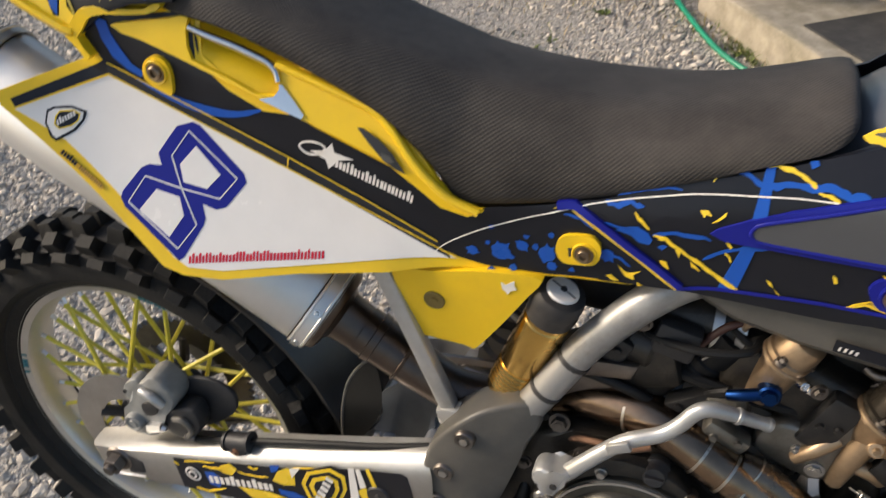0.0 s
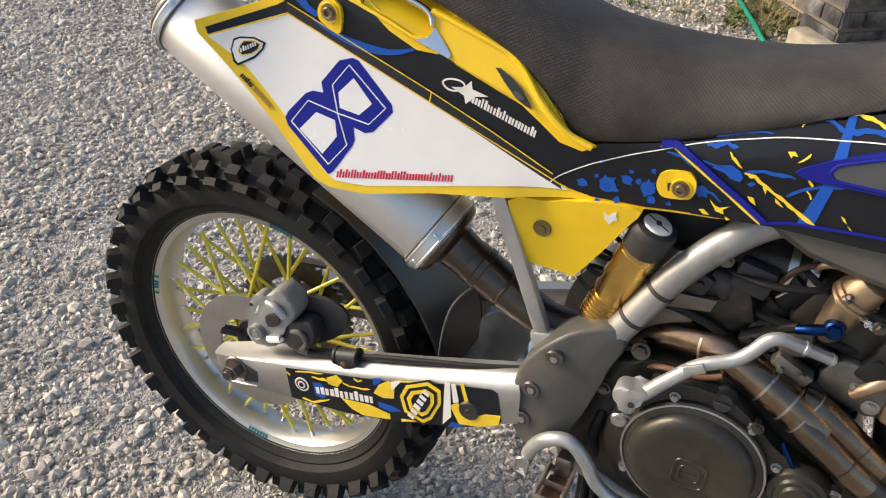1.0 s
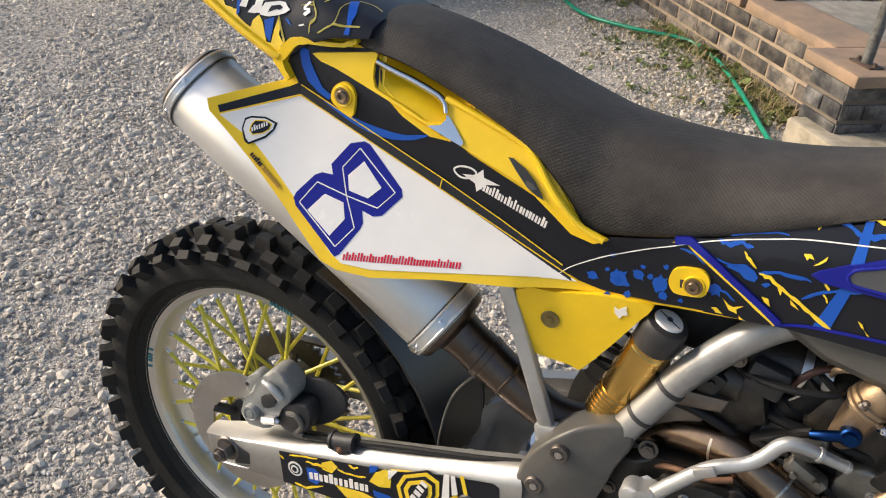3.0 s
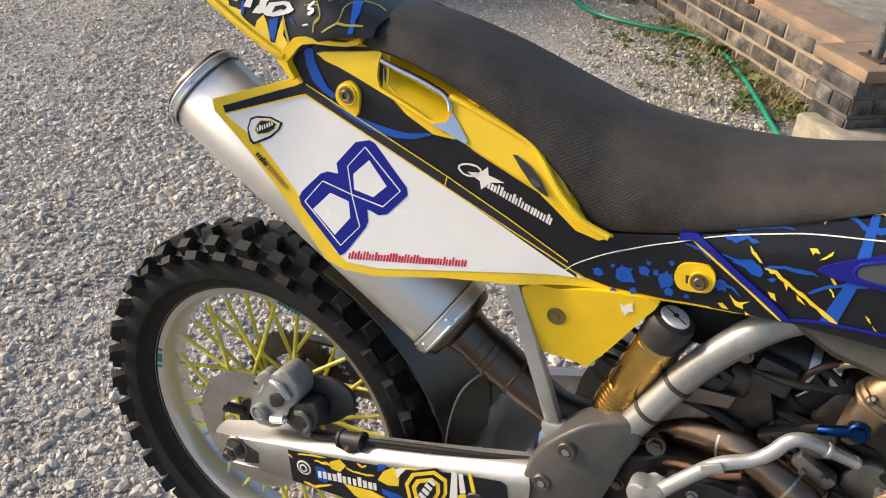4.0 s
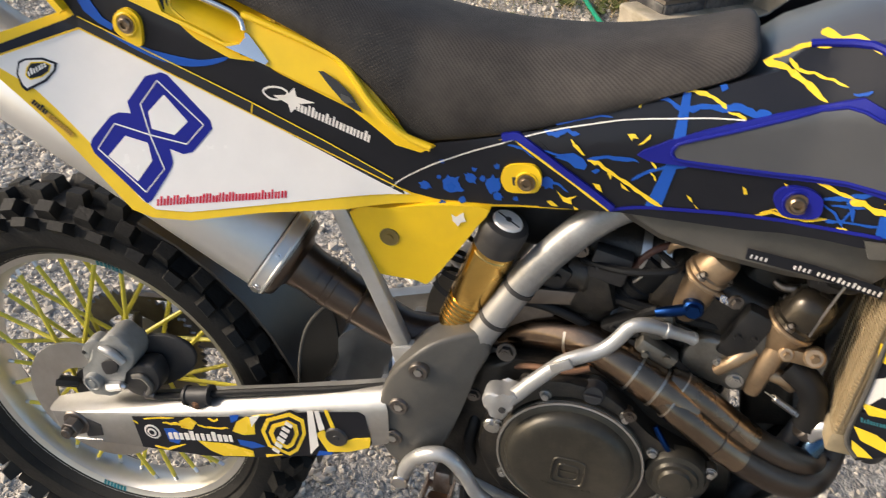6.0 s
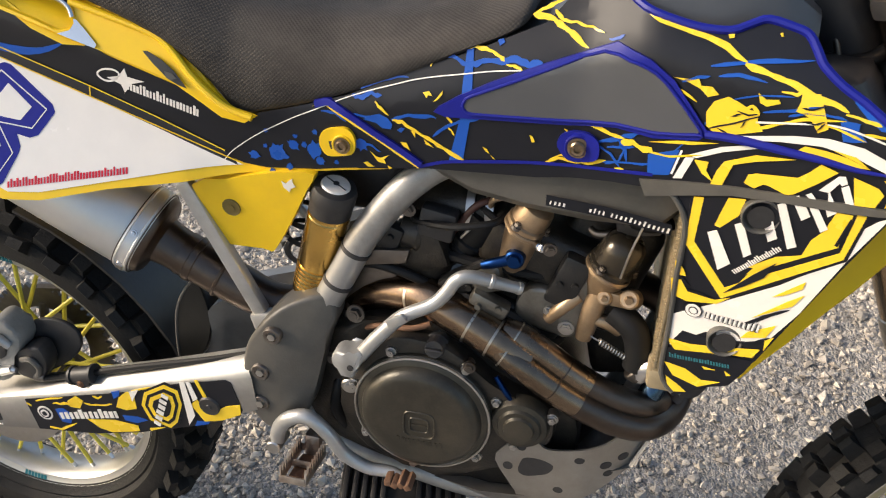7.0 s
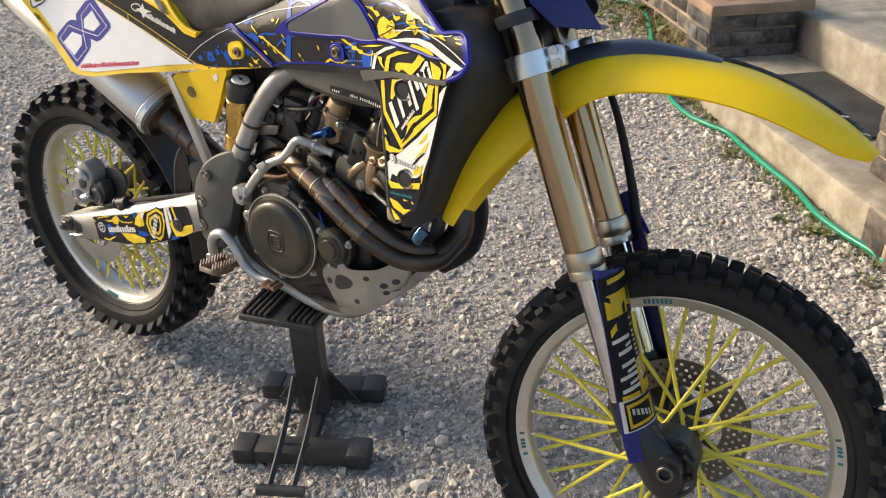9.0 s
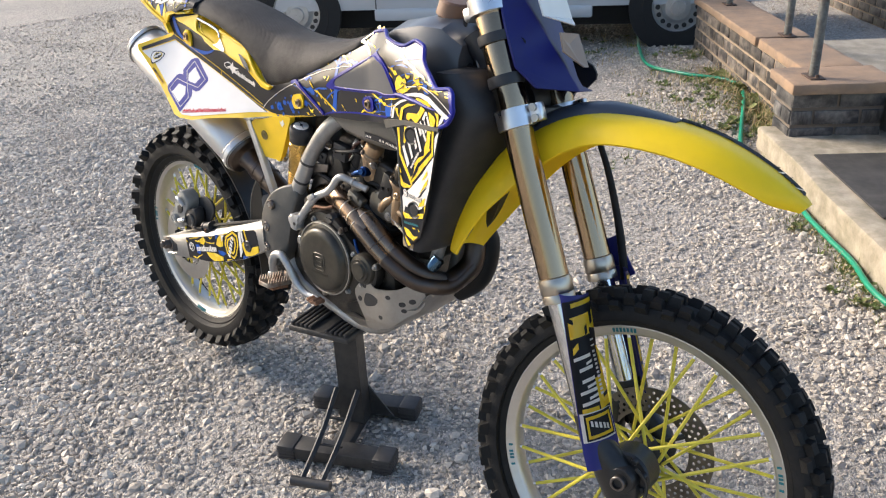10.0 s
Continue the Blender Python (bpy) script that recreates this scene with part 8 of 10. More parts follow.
lathe(bm, [(0.0855, 0.0135), (0.0875, 0.0170), (0.0900, 0.0165), (0.0905, 0.0135)], CL, 56, closed=True)
part("cover_rim", bm, STEEL, engine, "worn bright cover rim")
bm = bmesh.new()
for w, h, o in ((0.036, 0.026, 0.0), (0.022, 0.014, 0.0)):
    pts = [(w * math.copysign(abs(math.cos(a)) ** 0.4, math.cos(a)) / 1.0, h * math.copysign(abs(math.sin(a)) ** 0.4, math.sin(a))) for a in [2 * math.pi * k / 40 for k in range(41)]]
    tube(bm, [CL @ V(0.002 + x * 0.55, y * 0.8 - 0.002, 0.0338) for x, y in pts], 0.0013, 6, 1)
box(bm, (0.020, 0.0025, 0.0015), CL @ Matrix.Translation((0.002, -0.002, 0.0340)))
for k in range(9):
    box(bm, (0.0035, 0.006, 0.0012), CL @ Matrix.Translation((-0.026 + 0.007 * k, -0.031 - 0.0005 * (k - 4) ** 2 * -0.2, 0.0338)))
part("cast_emblem", bm, COVER, clutch, "cast emblem as plain shapes")
for a in (55, 115, 165, 215, 262, 318, 5):
    bm = bmesh.new()
    p = CL @ V(0.096 * math.cos(radians(a)), 0.096 * math.sin(radians(a)), 0.002)
    cyl(bm, p + V(0, 0.01, 0), p + V(0, -0.004, 0), 0.0085, seg=14)
    bolt(bm, p + V(0, -0.004, 0), (0, -1, 0), 0.0052, 0.007)
    part("case_bolt", bm, STEEL, engine)
bm = bmesh.new()
PU = Matrix.Translation((0.857, -0.122, 0.186)) @ Matrix.Rotation(radians(90), 4, "X")
lathe(bm, [(0.0, 0.022), (0.018, 0.022), (0.020, 0.018), (0.026, 0.018), (0.028, 0.014), (0.034, 0.012), (0.037, 0.006), (0.038, -0.006)], PU, 36)
pump = part("water_pump_cover", bm, COVER, engine, "small stepped water pump cover")
for a in (20, 140, 260):
    bm = bmesh.new()
    p = PU @ V(0.041 * math.cos(radians(a)), 0.041 * math.sin(radians(a)), 0.004)
    cyl(bm, p + V(0, 0.012, 0), p, 0.008, seg=12)
    bolt(bm, p, (0, -1, 0), 0.005, 0.006)
    part("case_bolt", bm, STEEL, pump)
bm = bmesh.new()
OC = Matrix.Translation((0.745, -0.116, 0.276)) @ Matrix.Rotation(radians(75), 4, "X")
lathe(bm, [(0.0, 0.012), (0.011, 0.012), (0.013, 0.009), (0.0145, 0.002), (0.0165, 0.0), (0.0165, -0.012)], OC, 24)
box(bm, (0.020, 0.0035, 0.008), OC @ Matrix.Translation((0, 0, 0.013)), 0.001)
part("oil_filler_cap", bm, BLACKP, engine, "black slotted oil filler cap")
# cylinder, head, fuel system
CY = Matrix.Translation((0.815, 0, 0.26)) @ Matrix.Rotation(radians(18), 4, "Y")
bm = bmesh.new()
box(bm, (0.125, 0.150, 0.075), CY @ Matrix.Translation((0.0, 0.0, 0.03)), 0.014, 3)
box(bm, (0.135, 0.140, 0.035), CY @ Matrix.Translation((0.0, 0.0, 0.085)), 0.010, 2)
part("cylinder", bm, ENGINE, engine, "dirty blackened cylinder")
bm = bmesh.new()
box(bm, (0.145, 0.150, 0.075), CY @ Matrix.Translation((0.0, 0.0, 0.140)), 0.016, 3)
part("cylinder_head", bm, ENGINE, engine, "black cylinder head")
# added dark mass that closes the bright gaps through the engine bay
bm = bmesh.new()
box(bm, (0.118, 0.105, 0.165), Matrix.Translation((0.922, 0.012, 0.365)) @ Matrix.Rotation(radians(18), 4, "Y"), 0.018, 3)
box(bm, (0.062, 0.09, 0.12), Matrix.Translation((0.950, 0.012, 0.265)) @ Matrix.Rotation(radians(-12), 4, "Y"), 0.014, 3)
part("front_casting", bm, ENGINE, engine, "oily black filler block behind the header pipe")
bm = bmesh.new()
prism(bm, smooth2([(0.834, 0.321), (0.842, 0.352), (0.863, 0.362), (0.895, 0.356), (0.905, 0.373), (0.918, 0.408), (0.938, 0.394), (0.932, 0.348), (0.928, 0.305), (0.895, 0.296), (0.855, 0.303)], 2), -0.084, -0.050, 0.006)
part("cylinder_side_plate", bm, CASTALU, engine, "dull grey slanted casting side")
for p, r in (((0.875, 0.332), 0.0045), ((0.898, 0.311), 0.0075)):
    bm = bmesh.new()
    bolt(bm, (p[0], -0.084, p[1]), (0, -1, 0), r, 0.005)
    part("plate_bolt", bm, STEEL, engine)


def cam_tower(base, ring, top, r, bore, cap_material, cap_label):
    """A tan magnesium tower with a flange and a dark domed cap."""
    b, c, t = Vector(base), Vector(ring), Vector(top)
    d = (t - c).normalized()
    bm = bmesh.new()
    cyl(bm, b, c, bore, r * 0.94, 24, 0.003)
    cyl(bm, c - d * 0.006, c, r * 1.06, r * 1.06, 28, 0.0015)
    part("cam_cover", bm, COPPER, engine, "tan magnesium cam cover")
    bm = bmesh.new()
    m = axes(c, t)
    h = (t - c).length
    lathe(bm, [(r * 0.96, 0.0), (r * 1.04, 0.002), (r * 1.04, 0.007), (r * 0.93, 0.009), (r * 0.95, h * 0.55), (r * 0.86, h * 0.82), (r * 0.55, h * 0.97), (0.0, h)], m, 30)
    cap = part("cam_cap", bm, cap_material, engine, cap_label)
    for a in (40, 160, 280):
        q = m @ V(r * 1.02 * math.cos(radians(a)), r * 1.02 * math.sin(radians(a)), 0.006)
        bm = bmesh.new()
        bolt(bm, q, d, 0.0042, 0.006)
        part("cap_bolt", bm, DARKSTEEL, cap)


cam_tower(*[(0.8251, -0.0600, 0.3771), (0.8386, -0.0720, 0.4366), (0.8560, -0.0740, 0.4698)], 0.0235, 0.021, COPPER, "tan domed cap")
cam_tower(*[(0.9289, -0.0700, 0.3461), (0.9395, -0.0780, 0.3998), (0.9602, -0.0800, 0.4455)], 0.0270, 0.015, CAPBLACK, "oily black domed cap")
bm = bmesh.new()
for q, r in (([(0.9399, -0.0780, 0.3898), (0.9271, -0.0820, 0.3452), (0.9189, -0.0800, 0.2989)], [0.013, 0.0135, 0.0105]), ([(0.8756, -0.0850, 0.3208), (0.8910, -0.0870, 0.3409), (0.9090, -0.0800, 0.3567)], [0.0075, 0.0085, 0.008]), ([(0.9186, -0.0820, 0.3304), (0.9437, -0.0840, 0.3282), (0.9607, -0.0800, 0.3162)], [0.008, 0.009, 0.0085])):
    tube(bm, q, r, 14, 4)
part("front_cam_tower", bm, COPPER, engine, "tan magnesium branch tubes")
bm = bmesh.new()
for a, b, r in ((*[(0.9413, -0.0860, 0.3644), (0.9381, -0.1000, 0.3722)], 0.0095), (*[(0.9704, -0.0860, 0.3667), (0.9656, -0.1040, 0.3773)], 0.0125)):
    cyl(bm, a, b, r, r * 0.9, 20, 0.002)
    cyl(bm, b, Vector(b) + V(0.0005, -0.004, 0), r * 0.45, r * 0.4, 6)
box(bm, (0.036, 0.012, 0.018), Matrix.Translation((0.9545, -0.0900, 0.3672)) @ Matrix.Rotation(radians(5), 4, "Y"), 0.003, 2)
part("flange", bm, COPPER, engine, "dark bronze flange with two screws")
bm = bmesh.new()
for a, b, r in ((*[(0.8529, -0.0820, 0.4210), (0.8606, -0.0940, 0.4234)], 0.006), (*[(0.8620, -0.0940, 0.4223), (0.8708, -0.0960, 0.4198)], 0.0050)):
    cyl(bm, a, b, r, r * 0.9, 12, 0.001)
part("nickel_fitting", bm, CHROME, engine, "bright nickel hose fitting")
bm = bmesh.new()
tube(bm, [(0.9120, -0.0600, 0.4371), (0.9229, -0.0660, 0.4346), (0.9499, -0.0680, 0.4417), (0.9711, -0.0600, 0.4473)], [0.0045, 0.0055, 0.0055, 0.0055], 10, 5)
part("crossover_pipe", bm, DARKSTEEL, engine, "thin dark coolant pipe")
bm = bmesh.new()
tube(bm, [(0.9704, -0.1000, 0.4742), (0.9597, -0.1040, 0.4379), (0.9530, -0.1020, 0.4026)], 0.0014, 6, 3)
part("plug_wire", bm, STEEL, engine, "thin steel breather wire")
bm = bmesh.new()
tube(bm, [(0.9509, -0.0800, 0.3436), (0.9739, -0.0900, 0.3317), (0.9847, -0.0940, 0.3089), (0.9856, -0.0960, 0.2788)], 0.0165, 16, 5)
part("radiator_hose", bm, HOSEBLACK, engine, "black radiator hose")
bm = bmesh.new()
cyl(bm, *[(0.9799, -0.0960, 0.2771), (0.9933, -0.0960, 0.2688)], 0.0150, 0.0145, 20, 0.002)
part("hose_clip", bm, DARKSTEEL, engine, "dark steel hose clip")
bm = bmesh.new()
tube(bm, [(0.7959, -0.0600, 0.4494), (0.7983, -0.0640, 0.4597), (0.8109, -0.0660, 0.4666), (0.8219, -0.0600, 0.4625)], 0.0040, 8, 4)
part("fuel_pipe", bm, COPPER, engine)
bm = bmesh.new()
tube(bm, [(0.7263, -0.0500, 0.3867), (0.7406, -0.0550, 0.4029), (0.7610, -0.0500, 0.4139)], 0.0026, 8, 4)
part("fuel_line", bm, RUST, engine, "thin copper-red line")
bm = bmesh.new()
cyl(bm, (0.832, -0.072, 0.401), (0.832, -0.098, 0.403), 0.0125, 0.0115, 18, 0.002)
cyl(bm, (0.832, -0.098, 0.403), (0.832, -0.103, 0.404), 0.008, 0.0075, 6)
tube(bm, [(0.826, -0.092, 0.400), (0.808, -0.094, 0.394), (0.795, -0.092, 0.388)], [0.007, 0.0065, 0.0055], 10, 4)
part("oil_banjo", bm, BLUEAN, engine, "blue anodised banjo fitting")
bm = bmesh.new()
tube(bm, [(0.797, -0.088, 0.389), (0.78, -0.083, 0.375), (0.775, -0.07, 0.35), (0.79, -0.07, 0.32)], 0.0055, 8, 5)
part("oil_line", bm, HOSEBLACK, engine)
bm = bmesh.new()
tube(bm, [(0.822, -0.118, 0.246), (0.835, -0.124, 0.230), (0.846, -0.124, 0.215)], 0.004, 8, 4)
cyl(bm, (0.844, -0.122, 0.218), (0.850, -0.124, 0.208), 0.006, 0.006, 6)
part("blue_oil_line", bm, BLUEAN, engine, "blue anodised oil line")
bm = bmesh.new()
cyl(bm, (0.70, -0.02, 0.425), (0.80, -0.03, 0.430), 0.034, 0.036, 24, 0.004)
cyl(bm, (0.69, -0.055, 0.402), (0.72, -0.062, 0.400), 0.026, 0.024, 20, 0.004)
box(bm, (0.065, 0.05, 0.06), Matrix.Translation((0.712, -0.055, 0.385)) @ Matrix.Rotation(radians(-20), 4, "Y"), 0.008, 2)
part("throttle_body", bm, ENGINE, engine, "black throttle body")
for x in (0.772, 0.795):
    bm = bmesh.new()
    lathe(bm, [(0.036, -0.005), (0.0385, -0.005), (0.0385, 0.005), (0.036, 0.005)], Matrix.Translation((x, -0.03, 0.43)) @ Matrix.Rotation(radians(88), 4, "Y"), 32, closed=True)
    part("hose_clamp", bm, STEEL, engine, "steel band clamp")
# intake boot with its band, and the float bowl below it
BOOT0, BOOT1 = [Vector(q) for q in [(0.7626, -0.0450, 0.3751), (0.7918, -0.0500, 0.4343)]]
bd = (BOOT1 - BOOT0)
bm = bmesh.new()
lathe(bm, [(0.0, 0.0), (0.022, 0.0), (0.0235, 0.003), (0.0235, 0.010), (0.0215, 0.012), (0.0215, 0.016), (0.0245, 0.018), (0.0245, 0.024), (0.022, 0.026), (0.022, 0.030), (0.025, 0.032), (0.025, bd.length), (0.0, bd.length)], axes(BOOT0, BOOT1), 28)
boot = part("intake_boot", bm, HOSEBLACK, engine, "black ribbed rubber intake boot")
bm = bmesh.new()
box(bm, (0.003, 0.006, 0.020), Matrix.Translation((0.7698, -0.0730, 0.4178)) @ Matrix.Rotation(radians(40), 4, "Y"), 0.001)
part("band_lug", bm, STEEL, boot, "bright steel band screw")
FB = Vector((0.7259, -0.0500, 0.3630))
bm = bmesh.new()
lathe(bm, [(0.0, -0.030), (0.012, -0.030), (0.022, -0.024), (0.025, -0.012), (0.025, 0.008), (0.029, 0.009), (0.029, 0.014), (0.024, 0.016), (0.020, 0.028), (0.0, 0.030)], Matrix.Translation(FB) @ Matrix.Rotation(radians(20), 4, "Y"), 28)
fb = part("float_bowl", bm, FLOATGREY, engine, "dirty dark grey carburettor bowl")
for a in (200, 250, 300, 340):
    bm = bmesh.new()
    q = FB + V(0.027 * math.cos(radians(a)), 0.027 * math.sin(radians(a)), 0.016)
    bolt(bm, q, (0, 0, 1), 0.0032, 0.005)
    part("bowl_screw", bm, DARKSTEEL, fb)
# cables, hoses and clutter round the engine
HOSES = (([(0.7147, -0.0600, 0.3798), (0.7347, -0.0640, 0.3984), (0.7560, -0.0660, 0.4168), (0.7701, -0.0660, 0.4399), (0.7838, -0.0640, 0.4535), (0.8016, -0.0550, 0.4583)], 0.0042, REDHOSE, "dull red-brown hose"), ([(0.86, -0.06, 0.50), (0.92, -0.075, 0.478), (0.97, -0.08, 0.46), (1.00, -0.085, 0.47)], 0.007, HOSEBLACK, "black hose"), ([(0.62, -0.07, 0.34), (0.65, -0.08, 0.36), (0.70, -0.085, 0.355), (0.74, -0.075, 0.33)], 0.006, HOSEBLACK, "black wiring"), ([(0.60, -0.06, 0.20), (0.605, -0.095, 0.17), (0.60, -0.10, 0.13), (0.61, -0.09, 0.09)], 0.008, HOSEBLACK, "black drain hose"), ([(0.64, -0.09, 0.265), (0.67, -0.105, 0.285), (0.71, -0.11, 0.292), (0.735, -0.105, 0.30)], 0.004, RUST, "rusty return spring"), ([(0.68, 0.02, 0.48), (0.76, -0.03, 0.485), (0.84, -0.05, 0.48), (0.90, -0.04, 0.50)], 0.009, HOSEBLACK, "black breather hose"))
for pts, r, material, label in HOSES:
    bm = bmesh.new()
    tube(bm, pts, r, 10, 6)
    part("line" if material is RUST else "hose", bm, material, engine, label)
for p, d, r in (((0.634, -0.095, 0.290), (0, -1, 0.2), 0.009), ((0.600, -0.098, 0.215), (0, -1, 0), 0.007), ((0.665, -0.115, 0.272), (0, -1, 0), 0.006), ((0.81, -0.118, 0.290), (0, -1, 0), 0.006), ((0.872, -0.098, 0.425), (0.3, -1, 0), 0.006), ((0.70, -0.075, 0.44), (0, -1, 0), 0.007), ((0.79, -0.128, 0.262), (0, -1, 0), 0.006)):
    bm = bmesh.new()
    bolt(bm, p, d, r, r)
    part("engine_bolt", bm, DARKSTEEL, engine)
bm = bmesh.new()
prism(bm, [(0.605, 0.285), (0.66, 0.300), (0.69, 0.355), (0.66, 0.375), (0.625, 0.335)], -0.075, -0.06, 0.004)
prism(bm, [(0.64, 0.36), (0.70, 0.372), (0.705, 0.392), (0.65, 0.385)], -0.09, -0.08, 0.003)
part("engine_bracket", bm, DARKSTEEL, engine, "dark steel engine bracket")

# wiring and filler boxes between frame and head; black boxes stand for bay shade
rng = random.Random(23)
for k in range(4):
    a = V(rng.uniform(0.64, 0.80), rng.uniform(-0.085, -0.06), rng.uniform(0.33, 0.46))
    b = a + V(rng.uniform(0.06, 0.16), rng.uniform(-0.015, 0.015), rng.uniform(-0.07, 0.04))
    c = (a + b) / 2 + V(0, -0.012, rng.uniform(-0.03, 0.02))
    bm = bmesh.new()
    tube(bm, [a + V(0, 0.02, 0), a, c, b, b + V(0.01, 0.03, 0)], rng.choice((0.003, 0.0045, 0.007, 0.009)), 8, 5)
    part("wire", bm, HOSEBLACK, engine)
for x, y, z, sx, sz, ry, material in ((0.668, -0.075, 0.405, 0.05, 0.035, 20, HUBBLACK), (0.735, -0.070, 0.425, 0.045, 0.04, 10, BLACKP), (0.765, -0.075, 0.350, 0.05, 0.03, -35, HUBBLACK), (0.80, -0.080, 0.365, 0.04, 0.035, -20, CASTALU), (0.895, -0.078, 0.375, 0.035, 0.07, 20, HUBBLACK), (0.965, -0.07, 0.46, 0.05, 0.03, -10, BLACKP), (0.62, -0.07, 0.255, 0.03, 0.05, 15, HUBBLACK), (0.805, -0.09, 0.335, 0.05, 0.02, 25, CASTALU)):
    bm = bmesh.new()
    box(bm, (sx, 0.022, sz), Matrix.Translation((x, y, z)) @ Matrix.Rotation(radians(ry), 4, "Y"), 0.005, 2)
    for q in range(2):
        cyl(bm, (x - sx * 0.25 + q * sx * 0.5, y - 0.011, z), (x - sx * 0.25 + q * sx * 0.5, y - 0.015, z), 0.0045, 0.004, 10)
    part("casting", bm, material, engine)
# coil of the exhaust spring
SP0, SP1 = [Vector(q) for q in [(0.9389, -0.1040, 0.3134), (0.9744, -0.1000, 0.2913)]]
bm = bmesh.new()
sm, sl = axes(SP0, SP1), (SP1 - SP0).length
tube(bm, [sm @ V(0.0036 * math.cos(k * 1.05), 0.0036 * math.sin(k * 1.05), sl * k / 66) for k in range(67)], 0.0010, 6, 1)
tube(bm, [SP0 + (SP0 - SP1).normalized() * 0.012, SP0], 0.001, 6, 1)
part("exhaust_spring", bm, STEEL, engine, "small steel coil spring")

# --- controls ---
bm = bmesh.new()
tube(bm, [(0.6309, -0.1390, 0.2423), (0.6518, -0.1380, 0.2585), (0.6751, -0.1360, 0.2892), (0.7062, -0.1310, 0.3236), (0.7411, -0.1250, 0.3432), (0.7570, -0.1210, 0.3598), (0.7687, -0.1170, 0.3774), (0.7834, -0.1140, 0.3837), (0.8105, -0.1050, 0.3754), (0.8278, -0.0980, 0.3683)], [0.0112, 0.0096, 0.0092, 0.0088, 0.0084, 0.0084, 0.0084, 0.0082, 0.0074, 0.0070], 16, 6)
kick = part("kickstart_lever", bm, SILVER, bike, "worn silver kickstart lever folded against the engine")
bm = bmesh.new()
cyl(bm, *[(0.8066, -0.1060, 0.3767), (0.8118, -0.1050, 0.3750)], 0.0090, 0.0090, 20, 0.001)
cyl(bm, *[(0.8118, -0.1050, 0.3750), (0.8410, -0.0940, 0.3640)], 0.0066, 0.0070, 18, 0.001)
cyl(bm, *[(0.8371, -0.0950, 0.3653), (0.8425, -0.0930, 0.3628)], 0.0078, 0.0078, 20, 0.001)
part("kick_tip", bm, SILVER, kick, "stepped lever tip")
KB = [(0.6272, -0.1350, 0.2496), (0.6314, -0.1280, 0.1950)]
bm = bmesh.new()
prism(bm, smooth2([(0.618, 0.254), (0.622, 0.264), (0.631, 0.268), (0.644, 0.267), (0.654, 0.273), (0.661, 0.267), (0.651, 0.253), (0.650, 0.236), (0.643, 0.228), (0.634, 0.237), (0.622, 0.242)], 2), -0.150, -0.120, 0.005)
part("kick_boss", bm, SILVER, kick, "cast lever knuckle")
# black disc on the knuckle paints the shade in its pin hole
bm = bmesh.new()
x, z = (0.644, 0.247)
cyl(bm, (x, -0.149, z), (x, -0.1512, z), 0.0042, 0.0042, 14)
part("pin_hole", bm, BLACKP, kick)
bm = bmesh.new()
q = Vector(KB[1])
cyl(bm, q + V(0, 0.03, 0), q, 0.0125, 0.0115, 20, 0.002)
cyl(bm, q, q + V(0, -0.003, 0), 0.0065, 0.006, 6)
part("kick_bolt", bm, STEEL, kick)
bm = bmesh.new()
box(bm, (0.026, 0.006, 0.013), Matrix.Translation((0.7030, -0.1420, 0.3249)) @ Matrix.Rotation(radians(-32), 4, "Y"), 0.002)
part("kick_tab", bm, SILVER, kick)
bm = bmesh.new()
tube(bm, [(0.522, -0.132, 0.078), (0.532, -0.142, 0.112), (0.552, -0.148, 0.140), (0.580, -0.148, 0.148), (0.606, -0.146, 0.122), (0.624, -0.142, 0.088), (0.655, -0.138, 0.066), (0.690, -0.136, 0.064), (0.712, -0.140, 0.058)], [0.010, 0.0105, 0.0105, 0.010, 0.0095, 0.0095, 0.009, 0.0085, 0.007], 14, 6)
pedal = part("brake_pedal", bm, SILVER, bike, "worn silver rear brake pedal")
bm = bmesh.new()
for k in range(4):
    box(bm, (0.010, 0.028, 0.010), Matrix.Translation((0.690 + 0.009 * k, -0.146, 0.066 - 0.002 * (k % 2))) @ Matrix.Rotation(radians(20 * k), 4, "Y"), 0.002)
part("pedal_tip", bm, RUST, pedal, "rusty toothed pedal tip")
bm = bmesh.new()
cyl(bm, (0.520, -0.110, 0.074), (0.520, -0.146, 0.074), 0.012, 0.011, 18, 0.002)
part("pedal_pivot", bm, STEEL, pedal)


